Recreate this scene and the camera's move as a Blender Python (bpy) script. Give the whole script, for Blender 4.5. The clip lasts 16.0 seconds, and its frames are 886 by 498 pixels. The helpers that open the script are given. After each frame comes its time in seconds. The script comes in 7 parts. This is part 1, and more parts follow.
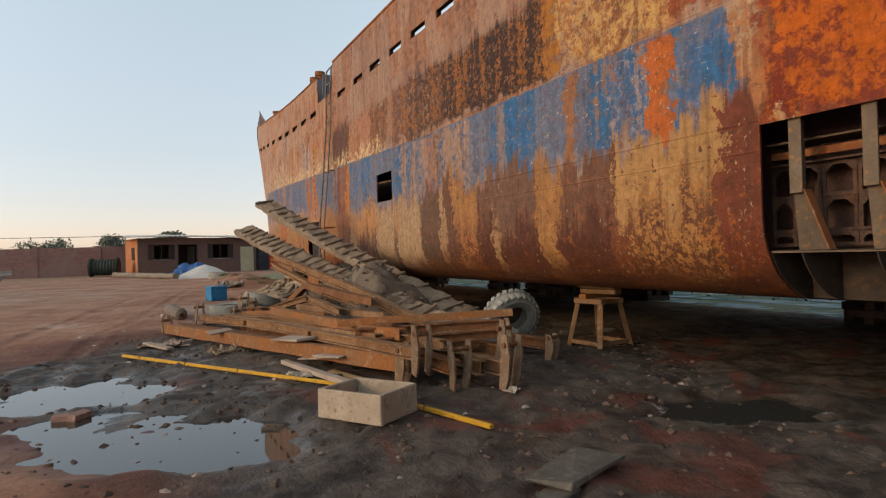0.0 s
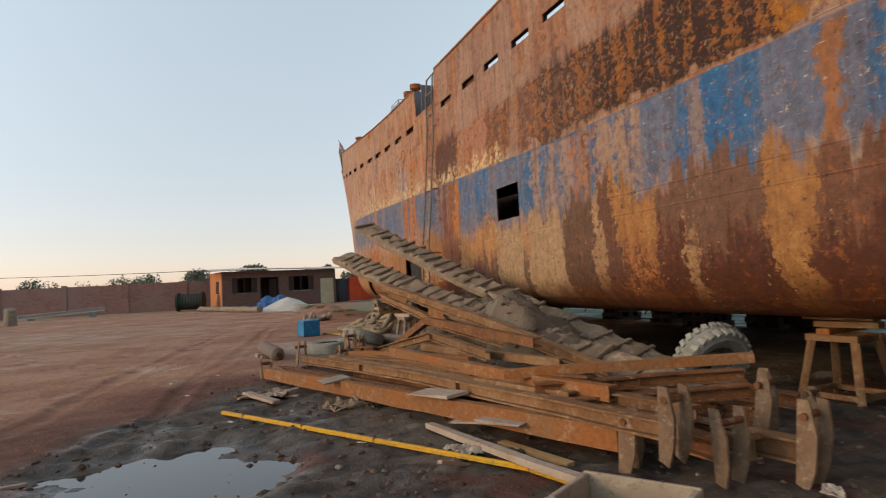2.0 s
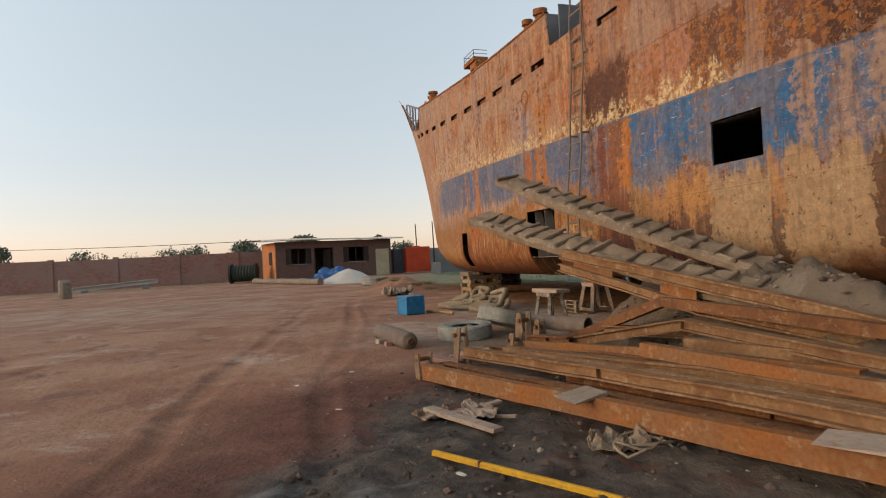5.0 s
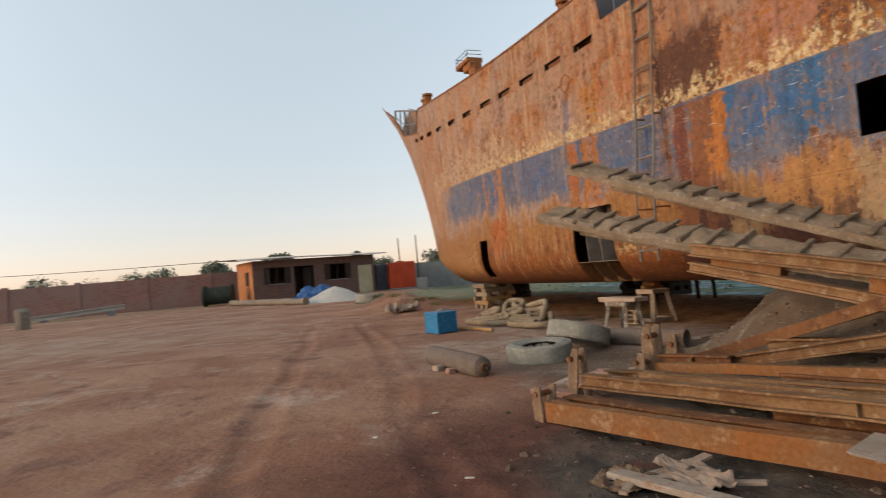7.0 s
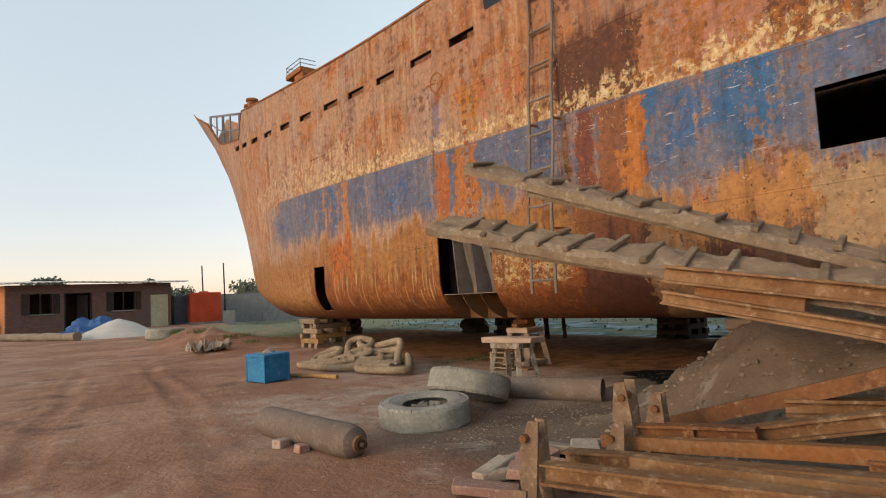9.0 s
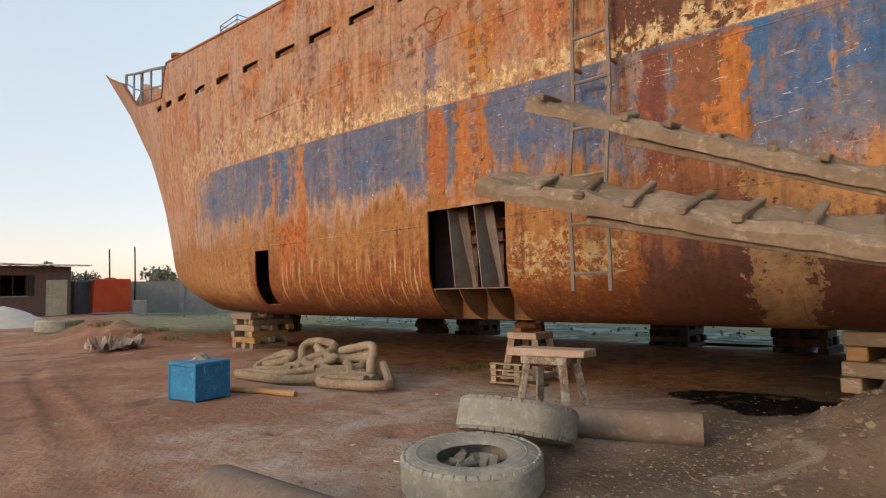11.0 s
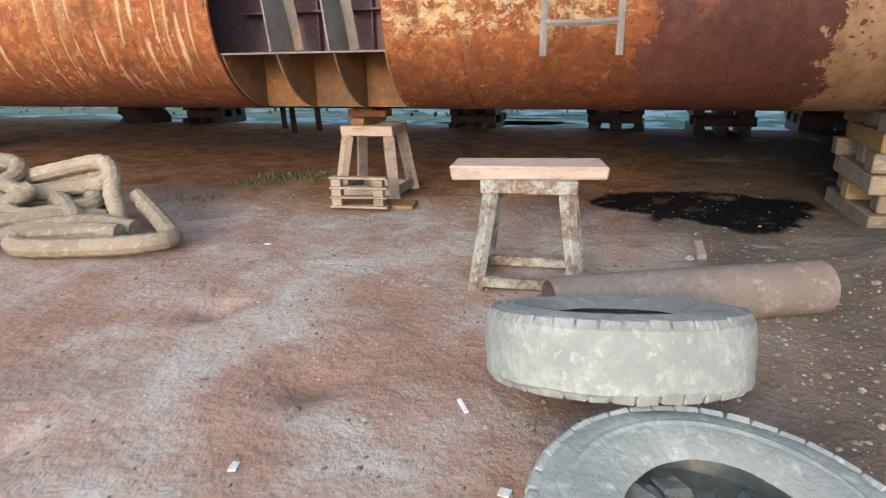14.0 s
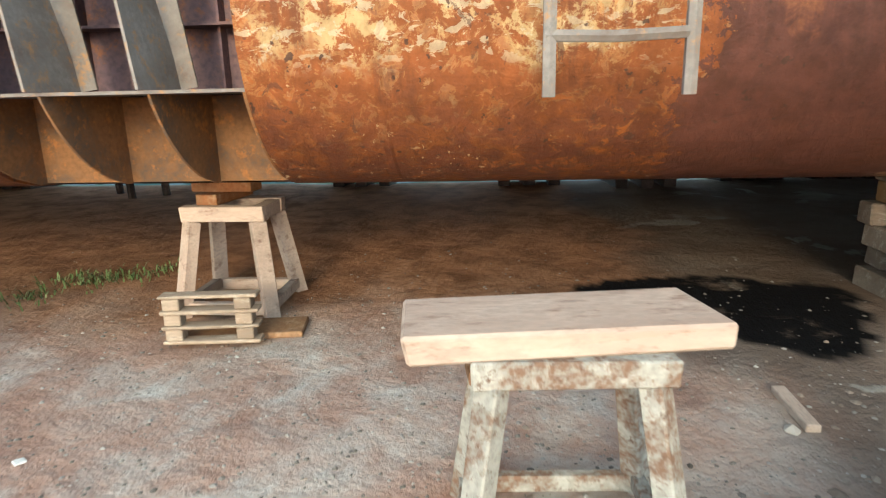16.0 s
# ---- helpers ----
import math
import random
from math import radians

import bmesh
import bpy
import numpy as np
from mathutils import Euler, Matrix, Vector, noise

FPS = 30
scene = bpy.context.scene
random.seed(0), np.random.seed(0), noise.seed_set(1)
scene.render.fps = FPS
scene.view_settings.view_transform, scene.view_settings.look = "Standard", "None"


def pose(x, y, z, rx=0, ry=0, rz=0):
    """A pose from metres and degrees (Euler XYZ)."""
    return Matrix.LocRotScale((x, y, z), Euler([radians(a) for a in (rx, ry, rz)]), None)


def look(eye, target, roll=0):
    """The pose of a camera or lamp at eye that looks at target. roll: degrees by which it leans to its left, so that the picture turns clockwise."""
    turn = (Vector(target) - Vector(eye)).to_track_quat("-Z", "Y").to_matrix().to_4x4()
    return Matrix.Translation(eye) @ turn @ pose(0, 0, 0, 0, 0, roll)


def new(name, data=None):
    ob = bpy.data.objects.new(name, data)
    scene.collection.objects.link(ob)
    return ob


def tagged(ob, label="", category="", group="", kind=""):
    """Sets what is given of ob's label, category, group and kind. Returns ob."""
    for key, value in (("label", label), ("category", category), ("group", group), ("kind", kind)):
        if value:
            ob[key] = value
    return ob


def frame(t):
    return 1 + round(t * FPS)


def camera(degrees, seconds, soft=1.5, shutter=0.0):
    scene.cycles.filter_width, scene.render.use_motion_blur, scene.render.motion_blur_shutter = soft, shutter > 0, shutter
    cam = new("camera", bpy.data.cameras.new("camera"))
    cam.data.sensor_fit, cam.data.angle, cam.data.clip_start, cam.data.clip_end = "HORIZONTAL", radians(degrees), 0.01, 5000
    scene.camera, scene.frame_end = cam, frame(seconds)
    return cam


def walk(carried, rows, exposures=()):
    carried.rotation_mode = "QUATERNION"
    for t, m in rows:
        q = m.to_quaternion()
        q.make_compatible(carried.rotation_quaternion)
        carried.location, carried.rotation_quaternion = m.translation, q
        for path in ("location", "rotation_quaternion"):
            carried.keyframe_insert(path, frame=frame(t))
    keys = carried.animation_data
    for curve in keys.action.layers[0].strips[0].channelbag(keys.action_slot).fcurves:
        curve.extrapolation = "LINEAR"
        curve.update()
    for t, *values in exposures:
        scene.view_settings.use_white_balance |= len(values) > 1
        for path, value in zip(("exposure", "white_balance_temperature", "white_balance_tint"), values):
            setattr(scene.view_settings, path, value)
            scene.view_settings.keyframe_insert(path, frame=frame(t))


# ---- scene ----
cam = camera(72.7, 16.0, 1.1, 0.2)
METRES, EYE, TILT, LEAN, TURN = 21.429, 1.5, 0.0, 0.0, 0.0
ROWS = [
    (0.0, 0.0, 0.0, 0.0, 0.01, 0.31, 1.56),
    (0.5, -0.012, 0.0287, 0.0005, -0.85, 2.75, 2.62),
    (1.0, -0.0307, 0.0555, 0.0016, -1.17, 3.1, 2.39),
    (1.5, -0.046, 0.0802, -0.0, 0.64, 3.0, 2.37),
    (1.7, -0.054, 0.0895, 0.0002, 2.35, 3.56, 2.26),
    (2.0, -0.0661, 0.1035, 0.0005, 6.51, 3.27, 2.79),
    (2.5, -0.0857, 0.1256, 0.0009, 8.72, 2.04, 2.99),
    (3.0, -0.1088, 0.1554, 0.0006, 8.82, -0.88, 2.84),
    (3.5, -0.132, 0.1716, 0.0027, 8.71, -3.2, 2.83),
    (4.0, -0.157, 0.196, 0.0045, 9.69, -2.53, 3.46),
    (4.5, -0.1822, 0.2145, 0.0033, 9.42, -1.52, 3.55),
    (4.7, -0.1912, 0.2232, 0.003, 9.41, 0.02, 2.85),
    (6.8, -0.2855, 0.3146, 0.0001, 11.77, 2.28, 4.59),
    (7.0, -0.2945, 0.3233, -0.0002, 6.52, 2.07, 4.65),
    (7.2, -0.2981, 0.3355, 0.0004, 1.96, 1.37, 4.46),
    (7.5, -0.3036, 0.3537, 0.0013, -3.53, 1.28, 3.61),
    (8.0, -0.3158, 0.3854, 0.0007, -6.52, 5.79, 2.87),
    (8.5, -0.3235, 0.4175, -0.0016, -7.73, 5.75, 2.94),
    (9.0, -0.3319, 0.4545, -0.0036, -11.39, 4.35, 3.02),
    (9.2, -0.3343, 0.4673, -0.0036, -11.56, 3.76, 2.88),
    (11.3, -0.3601, 0.6016, -0.0031, -21.15, 3.32, 1.9),
    (11.5, -0.3625, 0.6144, -0.0031, -24.46, -2.38, 2.86),
    (11.8, -0.3586, 0.6376, -0.0052, -29.79, -13.48, 3.74),
    (12.0, -0.356, 0.653, -0.0066, -31.83, -17.69, 3.67),
    (12.5, -0.3599, 0.6818, -0.005, -35.04, -20.79, 3.48),
    (13.0, -0.3559, 0.716, -0.0049, -36.24, -20.82, 3.15),
    (13.5, -0.3546, 0.7415, -0.0056, -39.9, -19.81, 2.65),
    (14.0, -0.3452, 0.7648, -0.0051, -46.94, -18.01, 1.09),
    (14.5, -0.3349, 0.7807, -0.0054, -51.8, -15.99, 0.42),
    (15.0, -0.3171, 0.8055, -0.0069, -54.7, -15.33, 0.37),
    (15.5, -0.2993, 0.8189, -0.009, -56.23, -14.91, 0.48),
    (16.0, -0.2778, 0.8382, -0.0062, -58.88, -14.12, 1.22),
]
walk(cam, [(t, pose(0, 0, EYE, TILT, LEAN, TURN) @ pose(METRES * x, METRES * y, METRES * z, 90 + pitch, roll, yaw)) for t, x, y, z, yaw, pitch, roll in ROWS],
     exposures=[(0.0, 0.50, 7500, 10), (1.5, 0.64, 7500, 10), (2.0, 0.46, 7600, 11), (2.5, 0.48, 7700, 11), (3.0, 0.76, 7650, 10), (3.5, 0.72, 7600, 10), (4.0, 0.50, 7700, 11), (4.5, 0.42, 7800, 11), (7.0, 0.50, 7700, 11), (8.0, 0.56, 7900, 11), (9.0, 0.64, 7850, 11), (11.5, 0.72, 7600, 13), (12.0, 1.70, 5850, 4), (12.5, 1.82, 5850, 5), (14.0, 1.82, 5950, 4), (15.0, 1.97, 6150, 0), (16.0, 2.13, 6050, -4)])

# ---- world and sun ----
SUN_TO = Vector((-0.90, -0.43, 0.30)).normalized()
world = bpy.data.worlds.new("dusk_sky")
scene.world = world
world.use_nodes = True
wn = world.node_tree
sky = wn.nodes.new("ShaderNodeTexSky")
sky.sky_type = "NISHITA"
sky.sun_disc = False
sky.sun_elevation = math.asin(SUN_TO.z)
sky.sun_rotation = math.atan2(SUN_TO.x, SUN_TO.y)
sky.altitude, sky.air_density, sky.dust_density, sky.ozone_density = 0, 0.9, 0.5, 1.2
pale = wn.nodes.new("ShaderNodeHueSaturation")
pale.inputs["Saturation"].default_value, pale.inputs["Value"].default_value = 0.76, 1.0
wn.links.new(sky.outputs[0], pale.inputs["Color"])
haze = wn.nodes.new("ShaderNodeMix")
haze.data_type, haze.blend_type = "RGBA", "MULTIPLY"
haze.inputs[0].default_value = 1.0
where = wn.nodes.new("ShaderNodeTexCoord")
height = wn.nodes.new("ShaderNodeSeparateXYZ")
wn.links.new(where.outputs["Generated"], height.inputs[0])
tint = wn.nodes.new("ShaderNodeValToRGB")
tint.color_ramp.elements[0].position, tint.color_ramp.elements[0].color = 0.0, (0.84, 0.71, 0.85, 1)
tint.color_ramp.elements[1].position, tint.color_ramp.elements[1].color = 0.55, (1.95, 1.95, 1.75, 1)
mid_sky = tint.color_ramp.elements.new(0.16)
mid_sky.color = (1.05, 1.0, 1.02, 1)
wn.links.new(height.outputs[2], tint.inputs[0])
wn.links.new(tint.outputs[0], haze.inputs[7])
wn.links.new(pale.outputs[0], haze.inputs[6])
wn.links.new(haze.outputs[2], wn.nodes["Background"].inputs[0])
wn.nodes["Background"].inputs[1].default_value = 0.15
sun_data = bpy.data.lights.new("sun", "SUN")
sun_data.energy, sun_data.angle, sun_data.color = 0.9, radians(14), (1.0, 0.78, 0.56)
sun = new("sun", sun_data)
sun.matrix_world = look((0, 0, 60), Vector((0, 0, 60)) - SUN_TO)


# ---- materials ----
class Mat:
    """A small writer of node materials."""

    def __init__(self, name, rough=0.8, metal=0.0, spec=0.4):
        self.m = bpy.data.materials.new(name)
        self.m.use_nodes = True
        self.t = self.m.node_tree
        self.b = self.t.nodes["Principled BSDF"]
        self.b.inputs["Roughness"].default_value = rough
        self.b.inputs["Metallic"].default_value = metal
        self.b.inputs["Specular IOR Level"].default_value = spec
        self.co = self.node("ShaderNodeTexCoord").outputs["Object"]

    def node(self, kind, **kw):
        n = self.t.nodes.new(kind)
        for k, v in kw.items():
            setattr(n, k, v)
        return n

    def put(self, socket, v):
        if isinstance(v, bpy.types.NodeSocket):
            self.t.links.new(v, socket)
        elif isinstance(v, (tuple, list)) and len(v) == 3 and socket.type == "RGBA":
            socket.default_value = (*v, 1)
        else:
            socket.default_value = v

    def scaled(self, s, co=None):
        n = self.node("ShaderNodeMapping")
        self.put(n.inputs[0], co or self.co)
        n.inputs["Scale"].default_value = s if isinstance(s, (tuple, list)) else (s, s, s)
        return n.outputs[0]

    def noise(self, scale, detail=4, rough=0.6, warp=0.0, co=None, off=0.0):
        n = self.node("ShaderNodeTexNoise")
        v = self.scaled(scale, co)
        if off:
            mp = self.node("ShaderNodeMapping")
            self.put(mp.inputs[0], v)
            mp.inputs["Location"].default_value = (off, off * 1.7, off * 0.6)
            v = mp.outputs[0]
        self.put(n.inputs["Vector"], v)
        n.inputs["Scale"].default_value = 1
        n.inputs["Detail"].default_value, n.inputs["Roughness"].default_value, n.inputs["Distortion"].default_value = detail, rough, warp
        return n.outputs["Fac"]

    def math(self, op, a, b=0.0, c=0.0):
        n = self.node("ShaderNodeMath", operation=op)
        self.put(n.inputs[0], a), self.put(n.inputs[1], b), self.put(n.inputs[2], c)
        return n.outputs[0]

    def step(self, v, lo, hi):
        n = self.node("ShaderNodeMapRange")
        n.interpolation_type = "SMOOTHSTEP"
        self.put(n.inputs[0], v), self.put(n.inputs[1], lo), self.put(n.inputs[2], hi)
        return n.outputs[0]

    def mix(self, f, a, b):
        n = self.node("ShaderNodeMix", data_type="RGBA")
        self.put(n.inputs[0], f), self.put(n.inputs[6], a), self.put(n.inputs[7], b)
        return n.outputs[2]

    def xyz(self, co=None):
        n = self.node("ShaderNodeSeparateXYZ")
        self.put(n.inputs[0], co or self.co)
        return n.outputs

    def rand(self):
        return self.node("ShaderNodeObjectInfo").outputs["Random"]

    def attr(self, name):
        return self.node("ShaderNodeAttribute", attribute_name=name).outputs["Fac"]

    def bump(self, h, strength=0.3, dist=0.02):
        n = self.node("ShaderNodeBump")
        n.inputs["Strength"].default_value, n.inputs["Distance"].default_value = strength, dist
        self.put(n.inputs["Height"], h)
        self.put(self.b.inputs["Normal"], n.outputs[0])

    def color(self, v):
        self.put(self.b.inputs["Base Color"], v)

    def rough(self, v):
        self.put(self.b.inputs["Roughness"], v)


def mottled(name, a, b, c=None, scale=3.0, grain=40.0, rough=0.85, stretch=(1, 1, 1), bump=0.25, metal=0.0, spec=0.2, spread=0.18):
    """A surface of two tones in large stains, with a third in small specks, and a fine relief."""
    m = Mat(name, rough, metal, spec)
    st = tuple(scale * k for k in stretch)
    big = m.noise(st, 5, 0.65, 0.4)
    col = m.mix(m.step(big, 0.5 - spread, 0.5 + spread), a, b)
    fine = m.noise(tuple(grain * k for k in stretch), 3, 0.6)
    if c:
        col = m.mix(m.step(m.noise(tuple(scale * 4 * k for k in stretch), 4, 0.7, off=3.1), 0.52, 0.68), col, c)
    col = m.mix(m.step(fine, 0.35, 0.75), col, tuple(x * 0.72 for x in a))
    tone = m.node("ShaderNodeHueSaturation")
    m.put(tone.inputs["Color"], col)
    m.put(tone.inputs["Value"], m.math("MULTIPLY_ADD", m.rand(), 0.36, 0.82))
    m.color(tone.outputs[0])
    m.bump(m.math("ADD", fine, m.math("MULTIPLY", big, 2.0)), bump, 0.01)
    return m.m

# ---- building helpers ----
def smooth(a, b, x):
    k = min(1.0, max(0.0, (x - a) / (b - a)))
    return k * k * (3 - 2 * k)


def mesh_of(name, bm, mat, parent=None, shade=False, sharp=35):
    me = bpy.data.meshes.new(name)
    bmesh.ops.recalc_face_normals(bm, faces=bm.faces)
    bm.to_mesh(me)
    bm.free()
    me.materials.append(mat)
    if shade:
        for p in me.polygons:
            p.use_smooth = True
        me.set_sharp_from_angle(angle=radians(sharp))
    ob = new(name, me)
    if parent:
        ob.parent = parent
    return ob


def part(name, bm, mat, parent, label="", shade=False):
    ob = mesh_of(name, bm, mat, parent, shade)
    return tagged(ob, label) if label else ob


def thing(name, label, category, at=None, group="", kind=""):
    ob = new(name)
    ob.empty_display_size = 0.2
    if at is not None:
        ob.matrix_world = at
    return tagged(ob, label, category, group, kind)


def cuboid(bm, size, m=Matrix(), bevel=0.0, jitter=0.0, rng=random):
    """A box of that size round the origin of m, with worn edges."""
    vs = [bm.verts.new((x * size[0] / 2, y * size[1] / 2, z * size[2] / 2)) for x in (-1, 1) for y in (-1, 1) for z in (-1, 1)]
    for v in vs:
        v.co += Vector([rng.uniform(-jitter, jitter) for _ in range(3)])
    fs = [bm.faces.new([vs[i] for i in q]) for q in ((0, 1, 3, 2), (4, 6, 7, 5), (0, 4, 5, 1), (2, 3, 7, 6), (0, 2, 6, 4), (1, 5, 7, 3))]
    if bevel:
        es = list({e for f in fs for e in f.edges})
        got = bmesh.ops.bevel(bm, geom=es, offset=bevel, segments=1, affect="EDGES", profile=0.5)
        vs = list({v for f in got["faces"] for v in f.verts} | {v for v in vs if v.is_valid})
    for v in vs:
        v.co = m @ v.co
    return vs


def prism(bm, outline, depth, m=Matrix()):
    """An outline in x and z, drawn along y from -depth/2 to depth/2."""
    a = [bm.verts.new(m @ Vector((x, -depth / 2, z))) for x, z in outline]
    b = [bm.verts.new(m @ Vector((x, depth / 2, z))) for x, z in outline]
    n = len(outline)
    bm.faces.new(a), bm.faces.new(b[::-1])
    for i in range(n):
        bm.faces.new((a[i], b[i], b[(i + 1) % n], a[(i + 1) % n]))


def lathe(bm, profile, m=Matrix(), n=24, close=True, wobble=0.0, rng=random):
    """A profile of (radius, height) turned round z."""
    rings = []
    for r, z in profile:
        rings.append([bm.verts.new(m @ Vector(((r + rng.uniform(-wobble, wobble)) * math.cos(k * math.tau / n), (r + rng.uniform(-wobble, wobble)) * math.sin(k * math.tau / n), z))) for k in range(n)])
    for a, b in zip(rings, rings[1:]):
        for k in range(n):
            bm.faces.new((a[k], a[(k + 1) % n], b[(k + 1) % n], b[k]))
    if close:
        bm.faces.new(rings[0][::-1]), bm.faces.new(rings[-1])
    return rings


def tube(bm, pts, r, n=8, wob=0.0, rng=random):
    """A round bar along points."""
    rings, side = [], None
    pts = [Vector(p) for p in pts]
    for i, p in enumerate(pts):
        d = (pts[min(i + 1, len(pts) - 1)] - pts[max(i - 1, 0)]).normalized()
        side = side or (d.cross(Vector((0, 0, 1))) if abs(d.z) < 0.9 else d.cross(Vector((1, 0, 0))))
        side = (side - d * side.dot(d)).normalized()
        up = d.cross(side)
        rr = r[i] if isinstance(r, (list, tuple)) else r
        rings.append([bm.verts.new(p + (side * math.cos(k * math.tau / n) + up * math.sin(k * math.tau / n)) * (rr + rng.uniform(-wob, wob))) for k in range(n)])
    for a, b in zip(rings, rings[1:]):
        for k in range(n):
            bm.faces.new((a[k], a[(k + 1) % n], b[(k + 1) % n], b[k]))
    bm.faces.new(rings[0][::-1]), bm.faces.new(rings[-1])


def along(a, b, roll=0):
    """A pose at the middle of a and b, with x from a to b and z as far up as it can be."""
    a, b = Vector(a), Vector(b)
    x = (b - a).normalized()
    y = Vector((0, 0, 1)).cross(x).normalized()
    z = x.cross(y)
    m = Matrix((x, y, z)).transposed().to_4x4()
    m.translation = (a + b) / 2
    return m @ pose(0, 0, 0, roll)


def grid_mesh(name, pts, nu, nv, mat, parent=None, skip=None, shade=True):
    """A sheet from rows of points; skip(i, j) leaves a cell open."""
    faces = [(i * nv + j, (i + 1) * nv + j, (i + 1) * nv + j + 1, i * nv + j + 1) for i in range(nu - 1) for j in range(nv - 1) if not (skip and skip(i, j))]
    me = bpy.data.meshes.new(name)
    me.from_pydata([tuple(p) for p in pts], [], faces)
    me.materials.append(mat)
    for p in me.polygons:
        p.use_smooth = shade
    ob = new(name, me)
    if parent:
        ob.parent = parent
    return ob


def fbm(x, y, z=0.0, octaves=4):
    return noise.fractal(Vector((x, y, z)), 1.0, 2.0, octaves)


# ---- ground ----
def puddle(x, y):
    """Above 0 where water can stand."""
    best = -9.0
    for cx, cy, rx, ry in ((-4.65, 7.65, 1.2, 1.05), (-2.7, 5.6, 1.35, 0.80), (-3.5, 6.2, 0.95, 0.62), (-2.0, 5.2, 0.8, 0.5), (2.9, 6.1, 0.9, 0.55)):
        best = max(best, 1 - math.hypot((x - cx) / rx, (y - cy) / ry))
    return best + 0.28 * fbm(x * 1.5, y * 1.5, 3.3, 3)


def mud_edge(x, y):
    """Metres into the mud from where the dry earth ends."""
    edge = -1.4 - 5.0 * smooth(3.6, 8.3, y) + 2.1 * smooth(11.5, 15.5, y) + 1.7 * smooth(15, 19, y)
    return x - edge + 0.8 * fbm(x * 0.6, y * 0.6, 7.0, 4)


def mud(x, y):
    """1 in the wet grey mud, 0 on the dry red earth."""
    wob = 0.8 * fbm(x * 0.6, y * 0.6, 7.0, 4)
    return smooth(-0.5, 0.5, mud_edge(x, y)) * smooth(17, 13.5, y + wob)


def ground_z(x, y, fine=True):
    z = -0.13 + 0.13 * smooth(11, 20, y) + 0.006 * max(0.0, y - 24) * smooth(24, 34, y)
    z = min(z, 0.5) - 0.06 * smooth(-7, -4, x) * smooth(17, 20, y) * (1 - smooth(30, 36, y))
    w = to_ship(x, y)[1]
    z += (-0.16 - z) * smooth(7.5, 8.7, w) * smooth(70, 40, w)
    if fine and abs(x) < 45 and y < 60:
        m = mud(x, y)
        z += 0.022 * fbm(x * 0.5, y * 0.5, 0, 3) + (0.012 + 0.042 * m) * fbm(x * 2.6, y * 2.6, 1.0, 5) * (0.4 + 0.6 * m) * (1 - 0.75 * smooth(0.0, 0.35, puddle(x, y)))
        # wheel ruts across the dry earth
        off = (x + 5.9) * 0.94 + (y - 7.0) * 0.33 + 0.45 * math.sin(y * 0.21) + 0.35 * fbm(x * 0.25, y * 0.25, 13.0, 2)
        for lane in (-0.85, 0.75, -4.6, -6.2):
            d = abs(off - lane) + 0.05 * fbm(x * 1.5, y * 1.5, 11.0, 2)
            z += (0.014 * math.exp(-((d - 0.24) / 0.10) ** 2) - 0.022 * smooth(0.20, 0.08, d)) * smooth(5.5, 8, y) * smooth(34, 24, y) * (0.5 + 0.5 * smooth(-0.3, 0.2, fbm(x * 0.3, y * 0.3, 12.0, 2)))
        p = puddle(x, y)
        z -= 0.075 * smooth(-0.25, 0.25, p)
        for cx, cy, r in ((-6.05, 18.5, 0.16), (-5.93, 19.65, 0.13), (-7.2, 19.0, 0.12)):
            z -= 0.09 * math.exp(-((x - cx) / r) ** 2 - ((y - cy) / (r * 0.8)) ** 2)
        # dirt heap under the ramps
        u, v = to_ship(x, y)
        h = 1.32 * smooth(5.0, 2.3, u + 0.25 * fbm(x * 1.2, y * 1.2, 4.0, 3)) * smooth(-4.0, 0.0, u) * math.exp(-abs((v + 1.1 - 0.1 * u) / 1.0) ** 2.6)
        z += h * (1 + 0.22 * fbm(x * 1.7, y * 1.7, 5.0, 5)) + 0.05 * min(1.0, 2 * h) * fbm(x * 6.0, y * 6.0, 15.0, 3)
        # earth banked up beside the bow
        z += 0.55 * math.exp(-((u - 24.0) / 2.6) ** 2 - ((v + 0.2) / 1.5) ** 2) * (1 + 0.3 * fbm(x * 1.5, y * 1.5, 2.0, 3))
    return z


SHIP_AT, SHIP_YAW = Vector((-0.467, 13.046, 0)), math.degrees(math.atan2(0.8904, -0.455))


def to_ship(x, y):
    """Metres along the ship's side, and inwards from it."""
    dx, dy = x - SHIP_AT.x, y - SHIP_AT.y
    return -0.455 * dx + 0.8904 * dy, 0.8904 * dx + 0.455 * dy


def from_ship(u, v, z=0.0):
    return Vector((SHIP_AT.x - 0.455 * u + 0.8904 * v, SHIP_AT.y + 0.8904 * u + 0.455 * v, z))


def stretch(near, lo, hi, far):
    """Places along one axis: even and close from lo to hi, then wider and wider."""
    mid = list(np.arange(lo, hi + near / 2, near))
    up, down, k = [], [], near
    a, b = mid[-1], mid[0]
    while a < far or b > -far:
        k *= 1.16
        a, b = a + k, b - k
        up.append(a), down.append(b)
    return down[::-1] + mid + up


